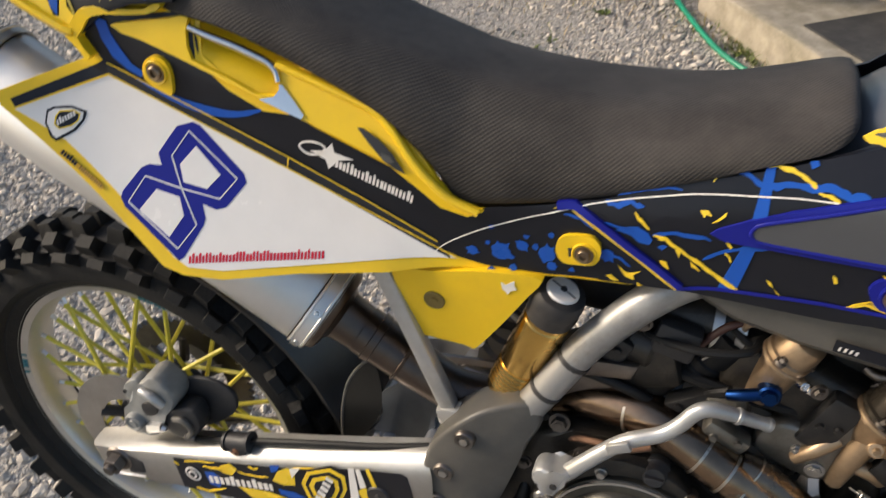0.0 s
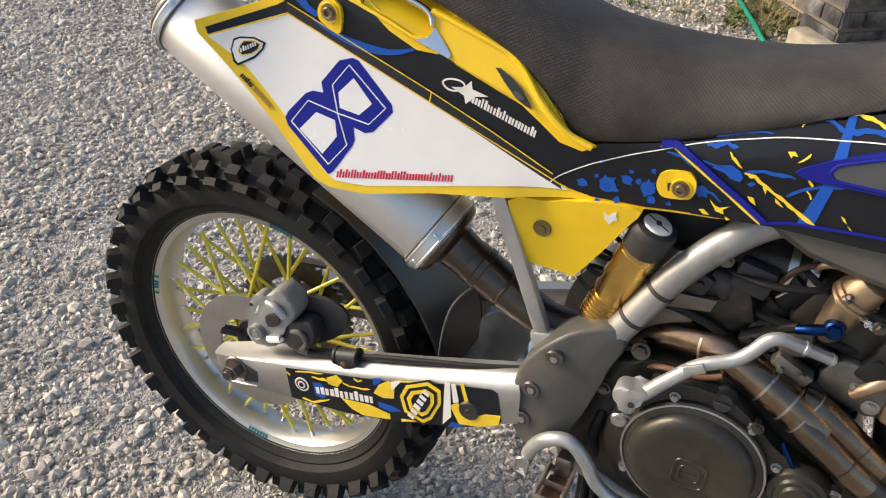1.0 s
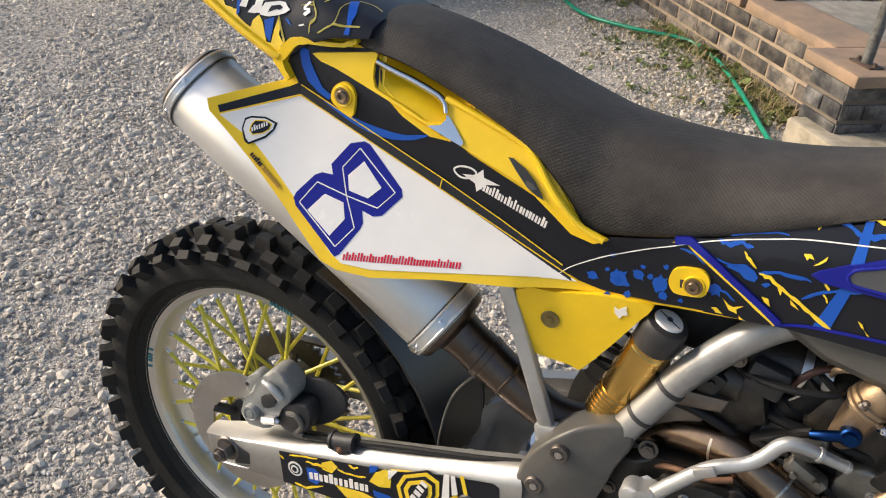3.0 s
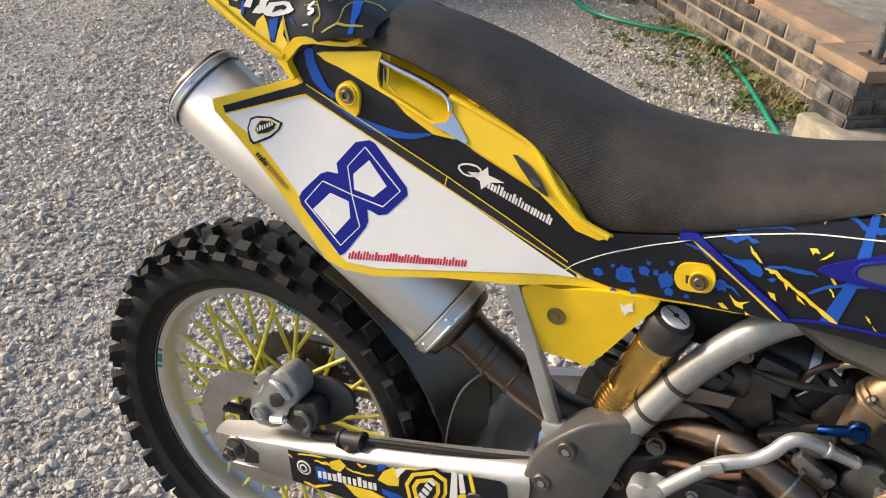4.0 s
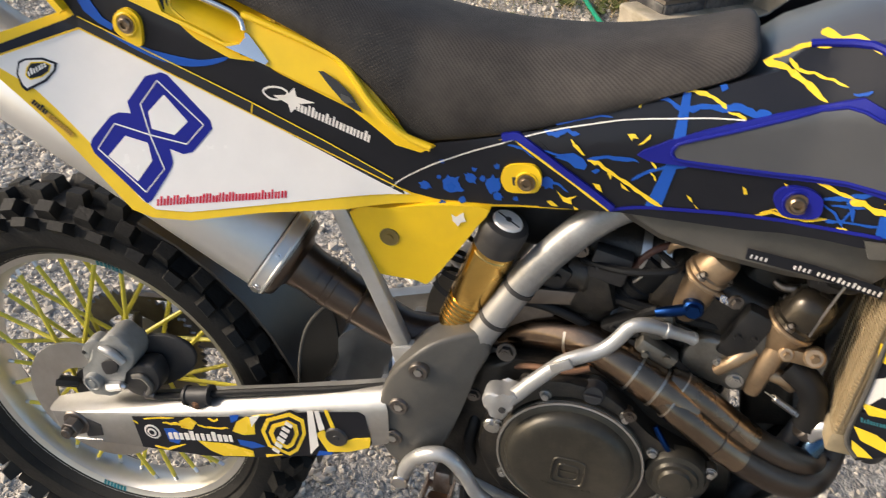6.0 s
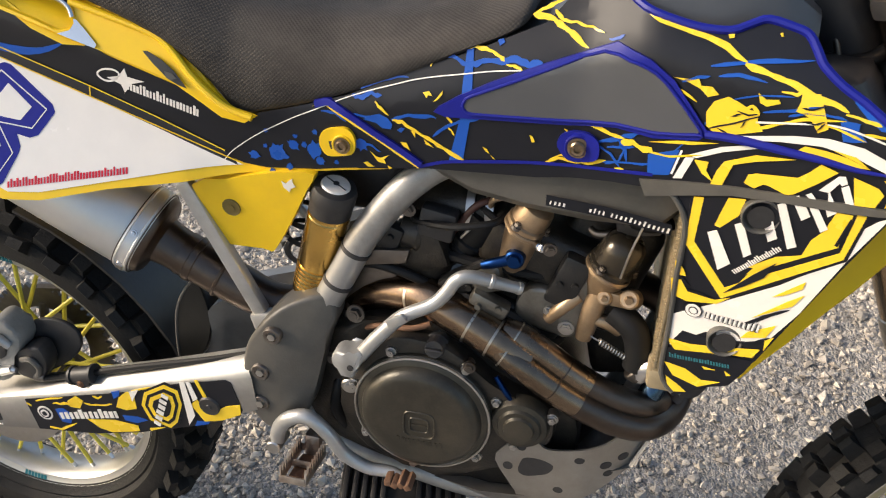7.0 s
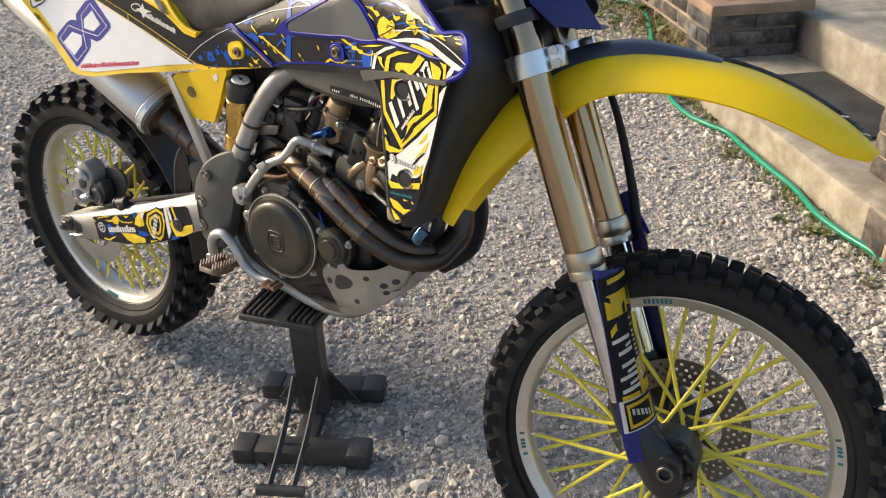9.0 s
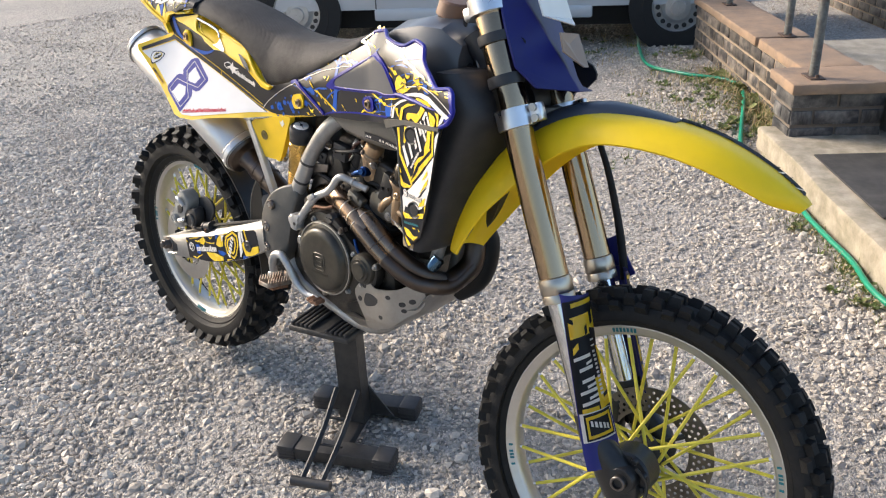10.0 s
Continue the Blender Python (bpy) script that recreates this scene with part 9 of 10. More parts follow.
def footpeg():
    m = Matrix.Translation((0.575, -0.172, 0.088)) @ Matrix.Rotation(radians(-8), 4, "X") @ Matrix.Diagonal((0.8, 0.72, 0.9, 1))
    bm = bmesh.new()
    for x in (-0.022, 0.022):
        box(bm, (0.004, 0.099, 0.012), m @ Matrix.Translation((x, 0.0055, -0.008)), 0.001)
    for y in (-0.044, 0.005, 0.054):
        box(bm, (0.044, 0.004, 0.012), m @ Matrix.Translation((0, y, -0.006)), 0.001)
    p = part("footpeg", bm, PEGSTEEL, bike, "toothed steel footpeg with a rusty underside")
    for x in (-0.022, 0.022):
        for k in range(9):
            y = -0.044 + 0.011 * k
            bm = bmesh.new()
            v = [bm.verts.new(m @ V(x + a, y + b, c)) for a, b, c in ((-0.002, 0, -0.003), (0.002, 0, -0.003), (0.002, 0.0105, -0.003), (-0.002, 0.0105, -0.003), (-0.002, 0.0055, 0.014), (0.002, 0.0055, 0.014))]
            for f in ((0, 1, 5, 4), (1, 2, 5), (2, 3, 4, 5), (3, 0, 4), (0, 3, 2, 1)):
                bm.faces.new([v[i] for i in f])
            part("tooth", bm, PEGSTEEL, p)
    bm = bmesh.new()
    box(bm, (0.036, 0.07, 0.012), m @ Matrix.Translation((0, 0.015, -0.020)), 0.004)
    part("peg_underside", bm, RUST, p, "rusty red-brown peg underside")
    bm = bmesh.new()
    box(bm, (0.03, 0.035, 0.04), m @ Matrix.Translation((0, 0.066, 0.0)), 0.006)
    part("peg_mount", bm, PEGSTEEL, p)


footpeg()


def skid_plate():
    """A bent aluminium sheet under the cradle; dark discs laid on it stand for drilled holes."""
    prof = [(0.66, 0.040), (0.74, 0.026), (0.82, 0.020), (0.88, 0.028), (0.93, 0.050), (0.97, 0.082), (1.000, 0.115), (1.018, 0.150)]
    rings = []
    for i, (x, z) in enumerate(prof):
        w = 0.095 if i < 2 else (0.122 if i < 5 else 0.112 - 0.014 * (i - 5))
        lip = 0.03 if 1 < i < 6 else 0.006
        rings.append([V(x - 0.012 * (lip > 0.01), -w - 0.004, z + lip), V(x, -w + 0.010, z + 0.006), V(x, -w * 0.5, z), V(x, w * 0.5, z), V(x, w - 0.010, z + 0.006), V(x - 0.012 * (lip > 0.01), w + 0.004, z + lip), V(x - 0.004, w + 0.002, z + lip), V(x - 0.004, w * 0.5, z + 0.005), V(x - 0.004, -w * 0.5, z + 0.005), V(x - 0.004, -w - 0.001, z + lip)])
    bm = bmesh.new()
    loft(bm, rings)
    t = part("skid_plate", bm, SKIDALU, bike, "scratched aluminium skid plate with drilled holes")

    def ear(x, z):
        return -0.128 + 5.0 * max(0, x - 0.915) ** 2 + 0.25 * max(0, 0.07 - z)
    bm = bmesh.new()
    skin(bm, smooth2([(0.828, 0.116), (0.839, 0.143), (0.858, 0.160), (0.877, 0.161), (0.893, 0.150), (0.922, 0.154), (0.954, 0.161), (0.977, 0.173), (1.004, 0.195)] + [(1.008, 0.128), (0.98, 0.100), (0.945, 0.072), (0.90, 0.046), (0.862, 0.040), (0.856, 0.066)], 3), ear, 0.0, 0.003, 0.012)
    part("side_ear", bm, SKIDALU, t, "drilled side ear")
    # nothing is cut: black discs paint the dark of the holes
    for x, z, r, k in ((*(0.861, 0.147), 0.0062, 1), (*(0.845, 0.110), 0.0065, 1), (*(0.935, 0.139), 0.0050, 1.3), (0.912, 0.083, 0.005, 1.3), (0.968, 0.128, 0.006, 1.2), (0.972, 0.113, 0.005, 1.2), (0.988, 0.137, 0.006, 1.1)):
        bm = bmesh.new()
        skin(bm, [(x + r * k * math.cos(a), z + r * math.sin(a)) for a in [2 * math.pi * j / 20 for j in range(20)]], ear, 0.0005, 0.0008, 0.006)
        part("drilled_hole", bm, BLACKP, t, "dark disc for the shade in a drilled hole")
    # black patch in place of the cutout, dark as its shaded inside
    bm = bmesh.new()
    skin(bm, smooth2([(0.860, 0.117), (0.865, 0.128), (0.876, 0.131), (0.890, 0.130), (0.903, 0.123), (0.898, 0.110), (0.885, 0.103), (0.868, 0.098), (0.859, 0.104)], 3), ear, 0.0005, 0.0008, 0.006)
    part("triangular_hole", bm, BLACKP, t, "large dark rounded-triangle patch for a cutout")


skid_plate()

# --- radiators ---
for s in (-1, 1):
    RAD = Matrix.Translation((1.016, s * 0.088, 0.412)) @ Matrix.Rotation(radians(1), 4, "Y")
    bm = bmesh.new()
    box(bm, (0.026, 0.100, 0.215), RAD, 0.003)
    rad = part("radiator", bm, RADIATOR, bike, "dusty brass-coloured radiator core")
    for dz in (-0.115, 0.115):
        bm = bmesh.new()
        box(bm, (0.034, 0.104, 0.028), RAD @ Matrix.Translation((0, 0, dz)), 0.006, 2)
        part("radiator_tank", bm, RADIATOR, rad, "dull tan radiator end tank")
    if s < 0:
        for name, size, places in (("fin", (0.0285, 0.1015, 0.0016), [(0, 0, -0.098 + k * 0.0045) for k in range(44)]), ("rib", (0.0295, 0.0022, 0.20), [(0, -0.045 + 0.018 * k, 0) for k in range(6)]), ("tube_edge", (0.0022, 0.1025, 0.20), [(-0.011 + 0.0044 * k, 0, 0) for k in range(6)])):
            bm = bmesh.new()
            box(bm, size, RAD)
            me = finish(name, bm, RADIATOR)
            for q in places:
                o = new(name, me)
                o.parent = rad
                o.matrix_basis = Matrix.Translation(RAD.to_3x3() @ Vector(q))
        bm = bmesh.new()
        tube(bm, [(0.9897, -0.0980, 0.2678), (0.9946, -0.1020, 0.2819), (1.0071, -0.1040, 0.2903), (1.0267, -0.1000, 0.2866)], [0.0115, 0.0125, 0.0125, 0.012], 14, 4)
        part("radiator_pipe", bm, ALU, rad, "bare aluminium radiator pipe")
    bm = bmesh.new()
    line = spline([(1.055, 0.285, 0.02), (1.075, 0.33, 0.03), (1.105, 0.42, 0.036), (1.140, 0.51, 0.040), (1.165, 0.585, 0.040), (1.13, 0.66, 0.03)], 4)
    rings = []
    for x, z, w in line:
        front = spline([(x - w, s * 0.146, z), (x - w * 0.3, s * 0.144, z), (x + w * 0.25, s * 0.130, z), (x + w * 0.7, s * 0.085, z), (x + w, s * 0.03, z)], 4)
        rings.append(front + [V(x - w, s * 0.03, z)])
    loft(bm, rings)
    part("radiator_guard", bm, BLACKP, bike, "black moulded radiator guard", sharp=60)
bm = bmesh.new()
tube(bm, [(1.10, -0.03, 0.72), (1.14, -0.02, 0.66), (1.17, 0, 0.58)], 0.034, 16, 4)
part("steering_head", bm, BLACKP, bike, "black steering head")
for pts, r, material, label in (([(1.0954, -0.0500, 0.6590), (1.1121, -0.0550, 0.6528), (1.1364, -0.0550, 0.6524), (1.1601, -0.0500, 0.6584), (1.1765, -0.0400, 0.6706)], 0.0085, HOSEBLACK, "black hose looped behind the steering head"), ([(1.1077, -0.0400, 0.6796), (1.1234, -0.0450, 0.6847), (1.1345, -0.0450, 0.6928), (1.1342, -0.0400, 0.7057), (1.1279, -0.0300, 0.7194)], 0.0040, HOSEBLACK, "black wiring loom"), ([(1.1177, -0.0520, 0.6811), (1.1250, -0.0540, 0.6618), (1.1350, -0.0500, 0.6384)], 0.0032, DARKSTEEL, "thin dark steel rod")):
    bm = bmesh.new()
    tube(bm, pts, r, 10, 6)
    part("hose" if material is HOSEBLACK else "rod", bm, material, bike, label)
bm = bmesh.new()
tube(bm, [(1.02, 0.05, 0.30), (1.05, 0.075, 0.25), (1.045, 0.06, 0.17), (0.99, 0.05, 0.12)], 0.03, 14, 5)
part("front_hose", bm, HOSEBLACK, bike, "fat black hose ahead of the engine")

# --- front fork assembly, built about the front axle ---
def fpart(name, bm, material, parent=None, label=""):
    """A part given in the fork's own frame."""
    if parent is None:
        return part(name, bm, material, bike, label, m=FORK)
    return part(name, bm, material, parent, label)


LEGX = -0.030
AXX, AXZ = 0.014, 0.011
for s in (-1, 1):
    y = s * 0.1025
    bm = bmesh.new()
    lathe(bm, [(0.0262, 0.400), (0.0285, 0.402), (0.0285, 0.68), (0.0292, 0.685), (0.0292, 0.955), (0.027, 0.960), (0.001, 0.960)], Matrix.Translation((LEGX, y, 0)), 32)
    leg = fpart("fork_leg", bm, FORKGOLD, None, "bronze anodised upside-down fork leg")
    bm = bmesh.new()
    lathe(bm, [(0.0235, 0.352), (0.031, 0.354), (0.0315, 0.366), (0.0300, 0.370), (0.0315, 0.372), (0.0315, 0.392), (0.030, 0.400), (0.0265, 0.402)], Matrix.Translation((LEGX, y, 0)), 32)
    part("seal_collar", bm, COLLAR, leg, "tan alloy seal collar")
    bm = bmesh.new()
    cyl(bm, (LEGX, y, 0.05), (LEGX, y, 0.36), 0.0235, seg=28)
    part("slider", bm, CHROME, leg, "chromed fork slider")
    bm = bmesh.new()
    rings = []
    for x, z, a, b in ((LEGX, 0.14, 0.026, 0.026), (LEGX + 0.004, 0.09, 0.029, 0.028), (-0.012, 0.05, 0.036, 0.028), (-0.002, 0.02, 0.042, 0.028), (0.002, -0.02, 0.038, 0.026), (0.002, -0.045, 0.022, 0.022)):
        rings.append([V(x + a * math.cos(t), y + b * math.sin(t), z) for t in [2 * math.pi * k / 20 for k in range(20)]])
    loft(bm, rings)
    part("axle_lug", bm, HUBBLACK, leg, "black cast axle lug")
    for z, r, h, material, nm in ((0.774, 0.0335, 0.020, BLACKP, "rubber_strap"), (0.853, 0.0335, 0.018, BLACKP, "rubber_strap")):
        bm = bmesh.new()
        lathe(bm, [(0.0292, -h / 2), (r, -h / 2), (r + 0.001, 0), (r, h / 2), (0.0292, h / 2)], Matrix.Translation((LEGX, y, z)), 28)
        part(nm, bm, material, leg, "black rubber strap")
    bm = bmesh.new()
    lathe(bm, [(0.029, -0.019), (0.036, -0.018), (0.0365, 0.018), (0.029, 0.019)], Matrix.Translation((LEGX, y, 0.703)), 32)
    box(bm, (0.03, 0.022, 0.034), Matrix.Translation((LEGX + 0.043, y - s * 0.004, 0.703)), 0.004)
    cl = part("lower_clamp", bm, ALU, leg, "polished aluminium lower triple clamp")
    for z in (0.693, 0.713):
        bm = bmesh.new()
        p = V(LEGX + 0.045, y + s * 0.0075, z)
        cyl(bm, p, p + V(0, s * 0.006, 0), 0.0072, seg=16)
        cyl(bm, p + V(0, s * 0.006, 0), p + V(0, s * 0.0064, 0), 0.004, seg=6)
        part("clamp_bolt", bm, STEEL, cl)
    bm = bmesh.new()
    lathe(bm, [(0.029, -0.016), (0.037, -0.015), (0.037, 0.015), (0.029, 0.016)], Matrix.Translation((LEGX, y, 0.915)), 32)
    part("upper_clamp", bm, ALU, leg, "silver upper triple clamp ring")
    # guard: a bent plastic sheet ahead of and outside the slider
    SEC = spline([(0.008, 0.037, 0), (0.016, 0.037, 0), (0.026, 0.032, 0), (0.037, 0.019, 0), (0.042, 0.005, 0), (0.043, -0.010, 0)], 4)

    def wrap(u, z, off):
        k = max(0, min(0.9999, u)) * (len(SEC) - 1)
        i = int(k)
        p = SEC[i].lerp(SEC[i + 1], k - i)
        d = (SEC[i + 1] - SEC[i]).normalized()
        n = V(-d.y, d.x, 0)
        if n.dot(p) < 0:
            n = -n
        p = p + n * off
        low = max(0, min(1, (0.26 - z) / 0.18))
        shift = -0.030 * max(0, min(1, (0.36 - z) / 0.29)) + 0.013
        return V(LEGX + p.x + shift + 0.014 * low * u, y + s * (p.y - 0.008 * low * u), z)
    bm = bmesh.new()
    rings = []
    for z in [0.372, 0.36] + [0.348 - 0.012 * k for k in range(25)] + [0.05, 0.036]:
        us = [k / 14 for k in range(15)]
        top = 0.016 if z > 0.36 else 0.0
        rings.append([wrap(u, z - top * u, 0) for u in us] + [wrap(u, z - top * u, -0.003) for u in us[::-1]])
    loft(bm, rings)
    gd = part("fork_guard", bm, NAVY, leg, "navy blue fork guard with printed graphics")

    def guard_mark(name, quads, material, off, label=""):
        for (a0, a1, z0, z1, slant) in quads:
            bm = bmesh.new()
            n, rows = (14 if a1 - a0 > 0.3 else 6), max(1, round((z1 - z0) / 0.012))
            grid = [[bm.verts.new(wrap(a0 + (a1 - a0) * k / n, z0 + (z1 - z0) * r / rows + slant * k / n, off)) for k in range(n + 1)] for r in range(rows + 1)]
            for lo, hi in zip(grid, grid[1:]):
                for k in range(n):
                    bm.faces.new((lo[k], lo[k + 1], hi[k + 1], hi[k]))
            bmesh.ops.solidify(bm, geom=bm.faces[:], thickness=0.0005)
            part(name, bm, material, gd, label)
    guard_mark("guard_black", [(0.06, 0.99, 0.146, 0.356, 0.0)], BLACKV, 0.0008, "black printed ground")
    guard_mark("guard_yellow", [(0.20, 0.97, 0.286, 0.325, 0.004), (0.36, 0.97, 0.343, 0.351, 0.002), (0.24, 0.42, 0.256, 0.268, 0.010), (0.66, 0.99, 0.145, 0.205, 0.006), (0.90, 0.99, 0.20, 0.262, 0.0), (0.22, 0.62, 0.146, 0.154, 0.0)], YELLOWV, 0.0015, "yellow printed patch")
    guard_mark("guard_crack", [(0.60, 0.68, 0.286, 0.303, 0.006), (0.74, 0.97, 0.288, 0.300, -0.006), (0.80, 0.90, 0.304, 0.328, 0.004), (0.20, 0.36, 0.318, 0.327, -0.006), (0.80, 0.97, 0.165, 0.172, 0.004)], BLACKV, 0.0020)
    guard_mark("guard_letter_bar", [(a, b, 0.158 + 0.0215 * k, 0.1645 + 0.0215 * k, 0.004) for k, (a, b) in enumerate(((0.26, 0.66), (0.26, 0.66), (0.36, 0.66), (0.34, 0.66), (0.22, 0.66)))] + [(0.46, 0.66, 0.169, 0.1745, 0.004), (0.46, 0.66, 0.1905, 0.196, 0.004), (0.52, 0.66, 0.2335, 0.2385, 0.004)], WHITE, 0.0020, "white letter stroke as a plain bar")
    guard_mark("guard_small_bar", [(0.74, 0.83, 0.172 + 0.008 * k, 0.1765 + 0.008 * k, 0.0) for k in range(11)] + [(0.72, 0.85, 0.264, 0.267, 0.0), (0.72, 0.85, 0.275, 0.278, 0.0)], WHITE, 0.0020)
    guard_mark("guard_shield_ground", [(0.10, 0.92, 0.090, 0.146, 0.0)], WHITE, 0.0012, "white printed ground")
    guard_mark("guard_shield_rim", [(0.22, 0.90, 0.092, 0.143, 0.002)], BLACKV, 0.0016)
    guard_mark("guard_shield", [(0.28, 0.86, 0.096, 0.138, 0.002)], YELLOWV, 0.0020)
    guard_mark("guard_shield_face", [(0.34, 0.80, 0.102, 0.132, 0.002)], BLACKV, 0.0024)
    guard_mark("guard_shield_bar", [(0.38 + 0.08 * k, 0.43 + 0.08 * k, 0.120 - 0.003 * k, 0.131 - 0.003 * k, -0.002) for k in range(5)], WHITE, 0.003)
    bm = bmesh.new()
    if s < 0:
        cyl(bm, (AXX, -0.045, AXZ), (AXX, -0.102, AXZ), 0.049, 0.047, 32, 0.004)
        cyl(bm, (AXX, -0.102, AXZ), (AXX, -0.128, AXZ), 0.030, 0.026, 24, 0.002)
        for a in range(0, 360, 45):
            c, d = math.cos(radians(a)), math.sin(radians(a))
            cyl(bm, (AXX + 0.040 * c, -0.100, AXZ + 0.040 * d), (AXX + 0.038 * c, -0.108, AXZ + 0.038 * d), 0.0075, 0.006, 10, 0.001)
        part("hub_shield", bm, HUBBLACK, leg, "black hub shield")
        bm = bmesh.new()
        lathe(bm, [(0.0100, 0.1405), (0.0130, 0.1405), (0.0142, 0.139), (0.0142, 0.114), (0.0100, 0.114)], Matrix.Translation((AXX, 0, AXZ)) @ Matrix.Rotation(radians(90), 4, "X"), 24, closed=True)
        part("axle_end", bm, DARKSTEEL, leg, "hollow steel axle end")
        # black plug added so that the bore looks deep and shaded
        bm = bmesh.new()
        cyl(bm, (AXX, -0.110, AXZ), (AXX, -0.1335, AXZ), 0.0098, 0.0098, 20)
        part("axle_bore", bm, HUBBLACK, leg, "dark plug for the shade in the axle bore")
        bm = bmesh.new()
        tube(bm, [(0.048, -0.118, 0.03), (0.055, -0.108, 0.0), (0.045, -0.112, -0.03), (0.01, -0.120, -0.045)], 0.0035, 8, 5)
        part("axle_clip", bm, HUBBLACK, leg)
    else:
        box(bm, (0.06, 0.045, 0.085), Matrix.Translation((-0.075, 0.085, 0.075)) @ Matrix.Rotation(radians(20), 4, "Y"), 0.012, 3)
        part("front_caliper", bm, BLACKP, leg, "black front brake caliper")
        bm = bmesh.new()
        tube(bm, [(0.02, 0.125, 0.66), (0.024, 0.132, 0.58), (0.020, 0.138, 0.50), (0.012, 0.142, 0.42), (0.0, 0.142, 0.34)], [0.0055, 0.0068, 0.0078, 0.0088, 0.0092], 10, 6)
        part("brake_hose", bm, HOSEBLACK, leg, "black front brake hose")
        bm = bmesh.new()
        box(bm, (0.05, 0.006, 0.09), Matrix.Translation((-0.01, 0.148, 0.385)) @ Matrix.Rotation(radians(-12), 4, "Y"), 0.002)
        part("guard_fin", bm, NAVY, leg, "navy guard fin")

bm = bmesh.new()
prism(bm, smooth2([(-0.085, 0.688), (-0.02, 0.684), (-0.01, 0.703), (-0.02, 0.720), (-0.085, 0.718)], 2), -0.075, 0.075, 0.004)
fpart("triple_clamp_bridge", bm, BLACKP, None, "black triple clamp bridge")
bm = bmesh.new()
box(bm, (0.07, 0.20, 0.028), Matrix.Translation((-0.055, 0, 0.915)), 0.008)
fpart("upper_bridge", bm, ALU, None, "silver upper triple clamp")
bm = bmesh.new()
cyl(bm, (-0.075, 0, 0.70), (-0.075, 0, 0.93), 0.028, seg=24)
fpart("steering_stem", bm, BLACKP)

# front mudguard: a long arched shell, dark along the crown, yellow on the sides
FP = [(-0.290, 0.492, 0.055, 0.030), (-0.250, 0.552, 0.075, 0.055), (-0.190, 0.615, 0.082, 0.075), (-0.110, 0.660, 0.076, 0.080), (-0.03, 0.682, 0.068, 0.072), (0.04, 0.687, 0.070, 0.064), (0.11, 0.674, 0.084, 0.054), (0.18, 0.648, 0.094, 0.049), (0.25, 0.611, 0.096, 0.047), (0.31, 0.566, 0.092, 0.044), (0.36, 0.514, 0.078, 0.040), (0.395, 0.468, 0.056, 0.034), (0.415, 0.432, 0.022, 0.016)]


def fender():
    c = spline([(a, b, 0) for a, b, _, _ in FP], 4)
    w = spline([(a, b, 0) for _, _, a, b in FP], 4)
    rings = []
    for i, (p, q) in enumerate(zip(c, w)):
        d = (c[min(i + 1, len(c) - 1)] - c[max(i - 1, 0)]).normalized()
        n = V(-d.y, d.x, 0)
        prof = [(-1.0, -1.0), (-0.97, -0.72), (-0.86, -0.38), (-0.66, -0.12), (-0.45, -0.03), (0, 0.02), (0.45, -0.03), (0.66, -0.12), (0.86, -0.38), (0.97, -0.72), (1.0, -1.0)]
        ring = [V(p.x + n.x * h * q.y, y * q.x, p.y + n.y * h * q.y) for y, h in prof]
        ring += [V(p.x + n.x * (h * q.y - 0.003), y * q.x * 0.965, p.y + n.y * (h * q.y - 0.003)) for y, h in prof[::-1]]
        rings.append(ring)
    bm = bmesh.new()
    loft(bm, rings)
    guard = fpart("front_fender", bm, FENDERYELLOW, None, "long yellow front mudguard with a dark crown strip")
    bm = bmesh.new()
    strip = []
    for i, (p, q) in enumerate(zip(c, w)):
        if not -0.06 < p.x < 0.245:
            continue
        d = (c[min(i + 1, len(c) - 1)] - c[max(i - 1, 0)]).normalized()
        n = V(-d.y, d.x, 0)
        k = max(0.12, min(1, 0.95 - 0.55 * (p.x + 0.06) / 0.33 - 2.2 * max(0, p.x - 0.2)))
        f = 0.12 + 0.88 * min(1, max(0, (0.245 - p.x) / 0.13))
        ring = [V(p.x + n.x * h * f, y * q.x * k, p.y + n.y * h * f) for y, h in ((-0.76, -0.012), (-0.64, 0.004), (-0.45, 0.014), (0, 0.020), (0.45, 0.014), (0.64, 0.004), (0.76, -0.012), (0.40, -0.006), (-0.40, -0.006))]
        strip.append(ring)
    loft(bm, strip)
    part("crown_strip", bm, mat("blue_black_plastic", (0.045, 0.055, 0.075), 0.4, var=0.12), guard, "blue-black crown strip")
    bm = bmesh.new()
    edge = [V(p.x, q.x * 0.10, p.y + 0.002) for p, q in zip(c, w) if 0.225 < p.x < 0.41]
    lo = []
    for i, e in enumerate(edge):
        k = 0.004 + 0.006 * abs(noise.noise(V(i * 0.9, 3, 0)))
        lo.append([e + V(0.0, -k, 0.000), e + V(0.002, 0.002, 0.004), e + V(0.002, k, 0.003), e + V(0, 0.004, -0.002)])
    loft(bm, lo)
    part("torn_graphic", bm, BLACKP, guard, "peeling dark graphic along the crest")
    rng = random.Random(6)
    for i in range(18):
        e = edge[rng.randrange(len(edge) - 1)]
        bm = bmesh.new()
        a, l = rng.uniform(-0.5, 0.5), rng.uniform(0.006, 0.018)
        box(bm, (l, 0.004, 0.0012), Matrix.Translation(e + V(0, rng.uniform(-0.008, 0.008), 0.003)) @ Matrix.Rotation(a, 4, "Z") @ Matrix.Rotation(rng.uniform(0.2, 0.9), 4, "Y"))
        part("torn_scrap", bm, WHITE if i % 3 == 0 else BLACKP, guard)


fender()


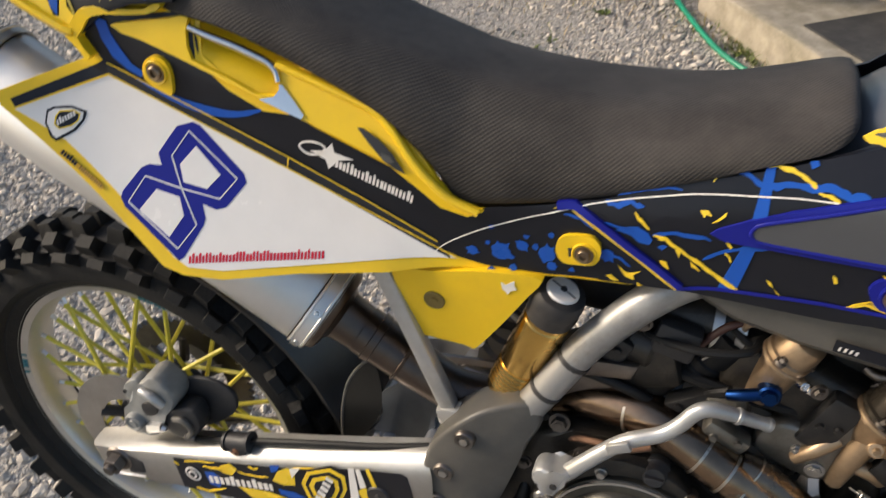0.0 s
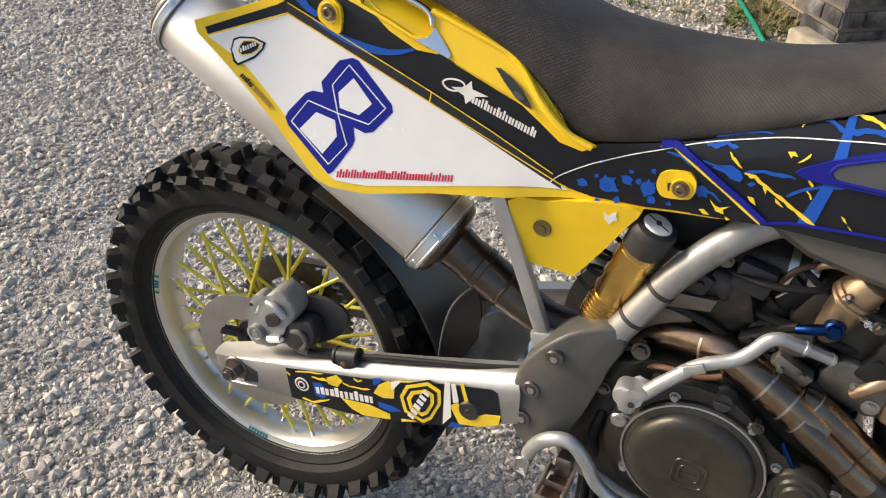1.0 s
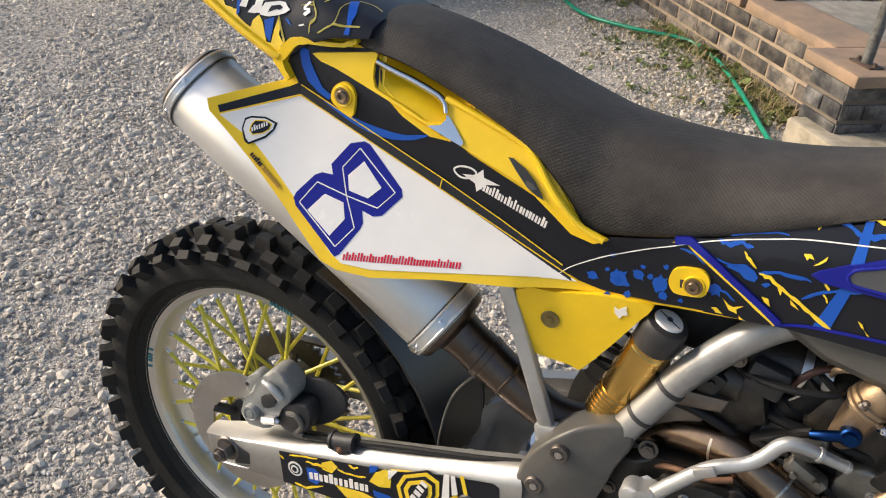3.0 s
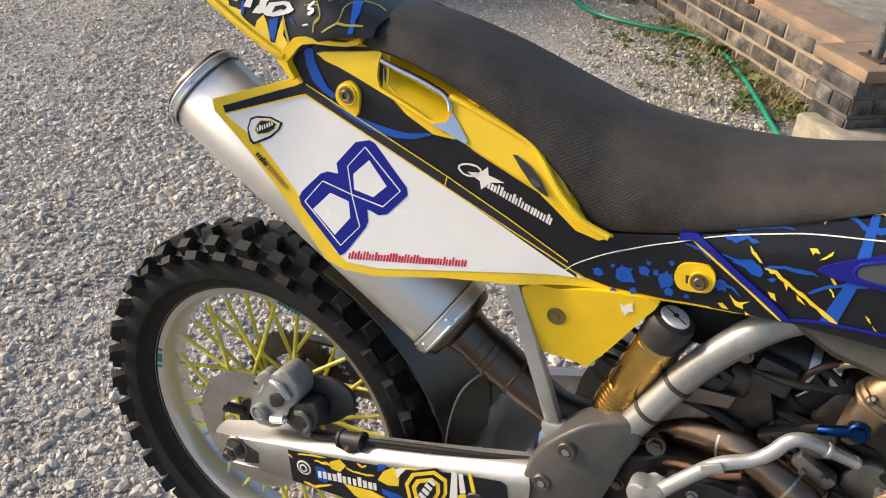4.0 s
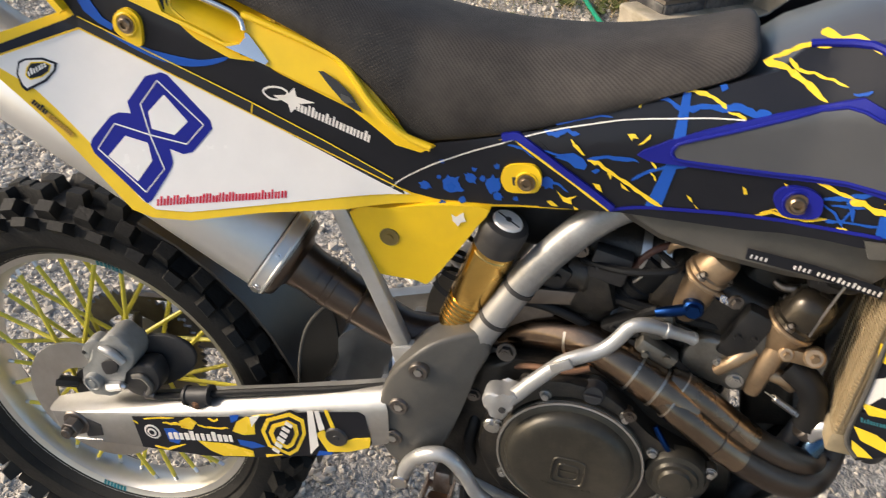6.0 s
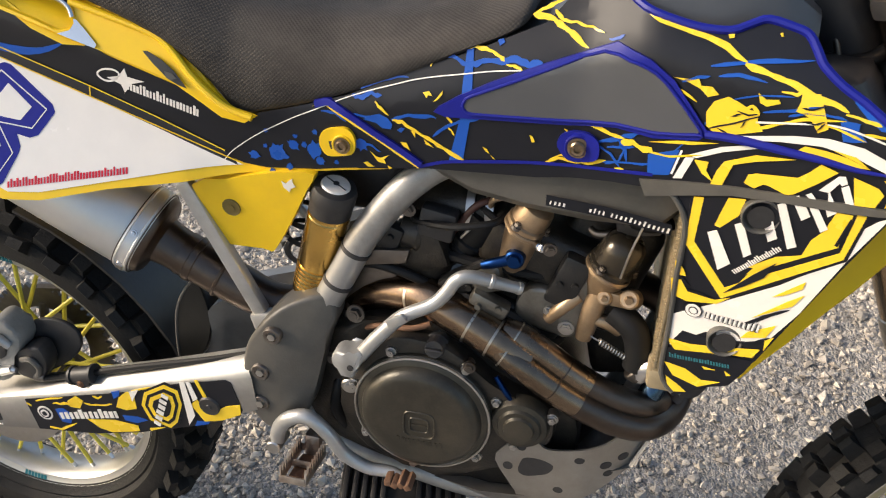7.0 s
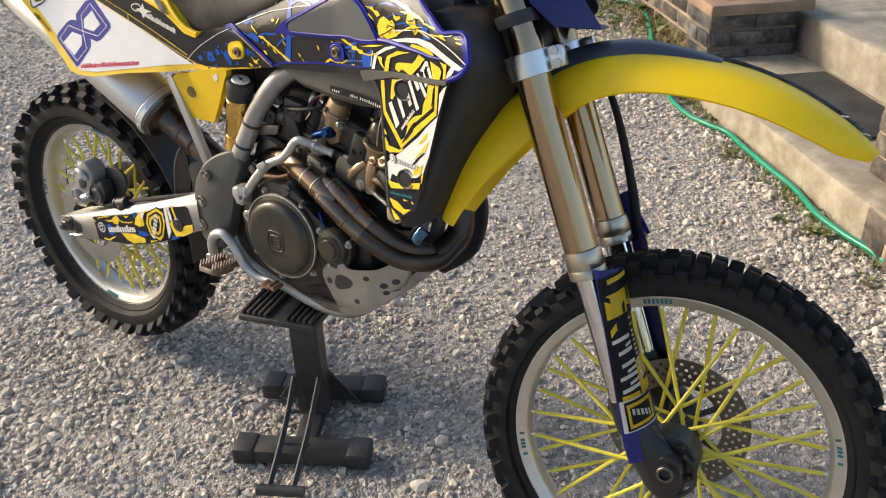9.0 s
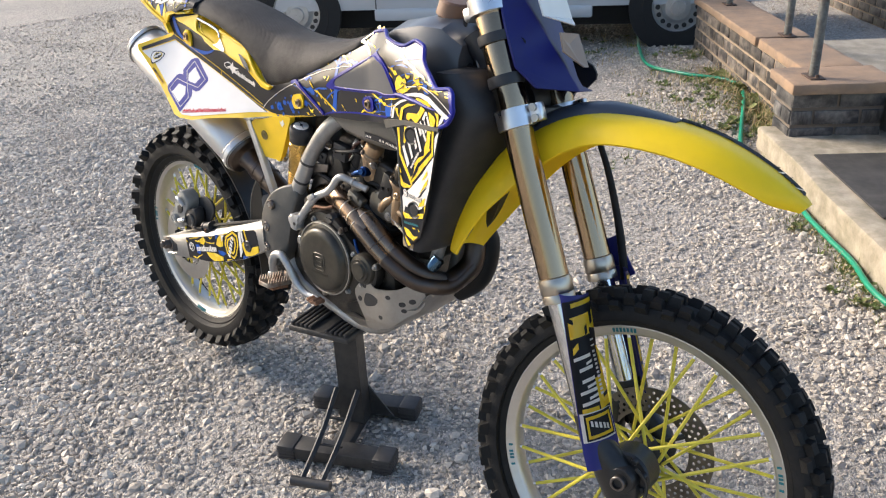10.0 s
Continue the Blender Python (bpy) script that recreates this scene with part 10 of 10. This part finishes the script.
def number_board():
    bm = bmesh.new()
    out = [(-0.105, 1.02), (-0.118, 0.86), (-0.120, 0.79), (-0.100, 0.745), (-0.03, 0.722), (0.03, 0.722), (0.100, 0.745), (0.145, 0.735), (0.120, 0.79), (0.118, 0.86), (0.105, 1.02)]
    rings = []
    for k in (0, 1):
        rings.append([V(0.085 - 0.9 * abs(y) ** 1.5 * 2.0 - 0.06 * (z - 0.72) - 0.004 * k, y, z) for y, z in out])
    loft(bm, rings)
    b = fpart("number_board", bm, NAVY, None, "navy front number board with a white centre")
    bm = bmesh.new()
    o = [(-0.060, 1.015), (-0.062, 0.87), (0.0, 0.845), (0.062, 0.87), (0.060, 1.015)]
    loft(bm, [[V(0.089 - 0.9 * abs(y) ** 1.5 * 2.0 - 0.06 * (z - 0.72) + 0.003 * k, y, z) for y, z in o] for k in (0, 1)])
    part("white_field", bm, WHITE, b, "white number field")
    bm = bmesh.new()
    o = [(-0.04, 0.835), (-0.045, 0.80), (-0.01, 0.765), (0.01, 0.765), (0.045, 0.80), (0.04, 0.835)]
    loft(bm, [[V(0.088 - 0.9 * abs(y) ** 1.5 * 2.0 - 0.06 * (z - 0.72) + 0.003 * k, y, z) for y, z in o] for k in (0, 1)])
    part("tan_field", bm, mat("tan_plastic", (0.34, 0.24, 0.17), 0.5), b, "tan lower field")


number_board()
for pts, r in (([(-0.09, -0.06, 0.93), (-0.02, -0.10, 0.90), (0.02, -0.09, 0.82), (-0.03, -0.06, 0.76), (-0.09, -0.03, 0.74)], 0.0045), ([(-0.11, -0.05, 0.92), (-0.13, -0.09, 0.84), (-0.15, -0.08, 0.76), (-0.16, -0.04, 0.70)], 0.005), ([(-0.10, 0.02, 0.93), (-0.14, -0.02, 0.86), (-0.19, -0.03, 0.80), (-0.23, 0.0, 0.74)], 0.0045)):
    bm = bmesh.new()
    tube(bm, pts, r, 8, 6)
    fpart("control_cable", bm, HOSEBLACK, None, "black control cable")


# ---- the lift stand under the engine ----
def stand():
    ang = math.atan2(0.143, 0.28)
    m = Matrix.Translation((0.672, -0.045, 0)) @ Matrix.Rotation(ang, 4, "Z")
    t = thing("bike_stand", "black steel lift stand under the motorcycle's engine", "stand", m)
    black = mat("stand_black_paint", (0.018, 0.018, 0.019), 0.5, var=0.3, bump=0.1, dirt=(0.10, 0.09, 0.075), dirt_amount=0.4)
    for y, l in ((-0.115, 0.315), (0.115, 0.305)):
        bm = bmesh.new()
        box(bm, (l, 0.058, 0.036), Matrix.Translation((0.0, y, 0.028)), 0.004)
        f = part("foot_bar", bm, black, t)
        for s in (-1, 1):
            bm = bmesh.new()
            box(bm, (0.05, 0.064, 0.044), Matrix.Translation((s * (l / 2 - 0.024), y, 0.028)), 0.005)
            for k in range(4):
                box(bm, (0.052, 0.066, 0.003), Matrix.Translation((s * (l / 2 - 0.024), y, 0.014 + 0.009 * k)), 0.001)
            part("end_cap", bm, BLACKP, f, "ribbed black rubber end cap")
    bm = bmesh.new()
    box(bm, (0.05, 0.23, 0.03), Matrix.Translation((0, 0, 0.030)), 0.004)
    part("spine", bm, black, t)
    bm = bmesh.new()
    rings = [[V(x * w, 0.03 + y * d, z) for x, y in ((-1, -1), (1, -1), (1, 1), (-1, 1))] for z, w, d in ((0.04, 0.036, 0.030), (0.16, 0.032, 0.026), (0.355, 0.032, 0.026))]
    loft(bm, rings)
    part("column", bm, black, t, "black box-section column")
    bm = bmesh.new()
    prism(bm, [(-0.10, 0.04), (0.10, 0.04), (0.035, 0.13), (-0.035, 0.13)], 0.052, 0.058, 0.001)
    part("web_plate", bm, black, t)
    pm = Matrix.Translation((0.008, 0.004, 0.372)) @ Matrix.Rotation(radians(-15), 4, "Z") @ Matrix.Rotation(radians(-2), 4, "Y")
    bm = bmesh.new()
    box(bm, (0.185, 0.225, 0.016), pm @ Matrix.Translation((0, 0, 0.004)), 0.005)
    pad = part("platform", bm, black, t, "black platform")
    for x in (-0.082, -0.068, -0.054, -0.040, -0.026, 0.026, 0.040, 0.054, 0.068, 0.082):
        bm = bmesh.new()
        box(bm, (0.008, 0.215, 0.009), pm @ Matrix.Translation((x, 0, 0.0165)), 0.002)
        part("rubber_rib", bm, BLACKP, pad, "black rubber rib")
    for s in (-1, 1):
        bm = bmesh.new()
        tube(bm, [(s * 0.030 - 0.005, 0.0, 0.15), (s * 0.028 - 0.010, -0.11, 0.085), (s * 0.027 - 0.018, -0.236, 0.033)], 0.0045, 8, 3, flat=1.6)
        part("lever_arm", bm, black, t)
    for y, z in ((-0.06, 0.096), (-0.13, 0.062)):
        bm = bmesh.new()
        tube(bm, [(-0.042, y, z), (0.024, y, z)], 0.004, 8, 1)
        part("lever_rung", bm, black, t)
    bm = bmesh.new()
    tube(bm, [(-0.070, -0.243, 0.031), (0.034, -0.243, 0.031)], 0.0125, 12, 1)
    part("foot_lever", bm, BLACKP, t, "black rubber foot lever")


stand()
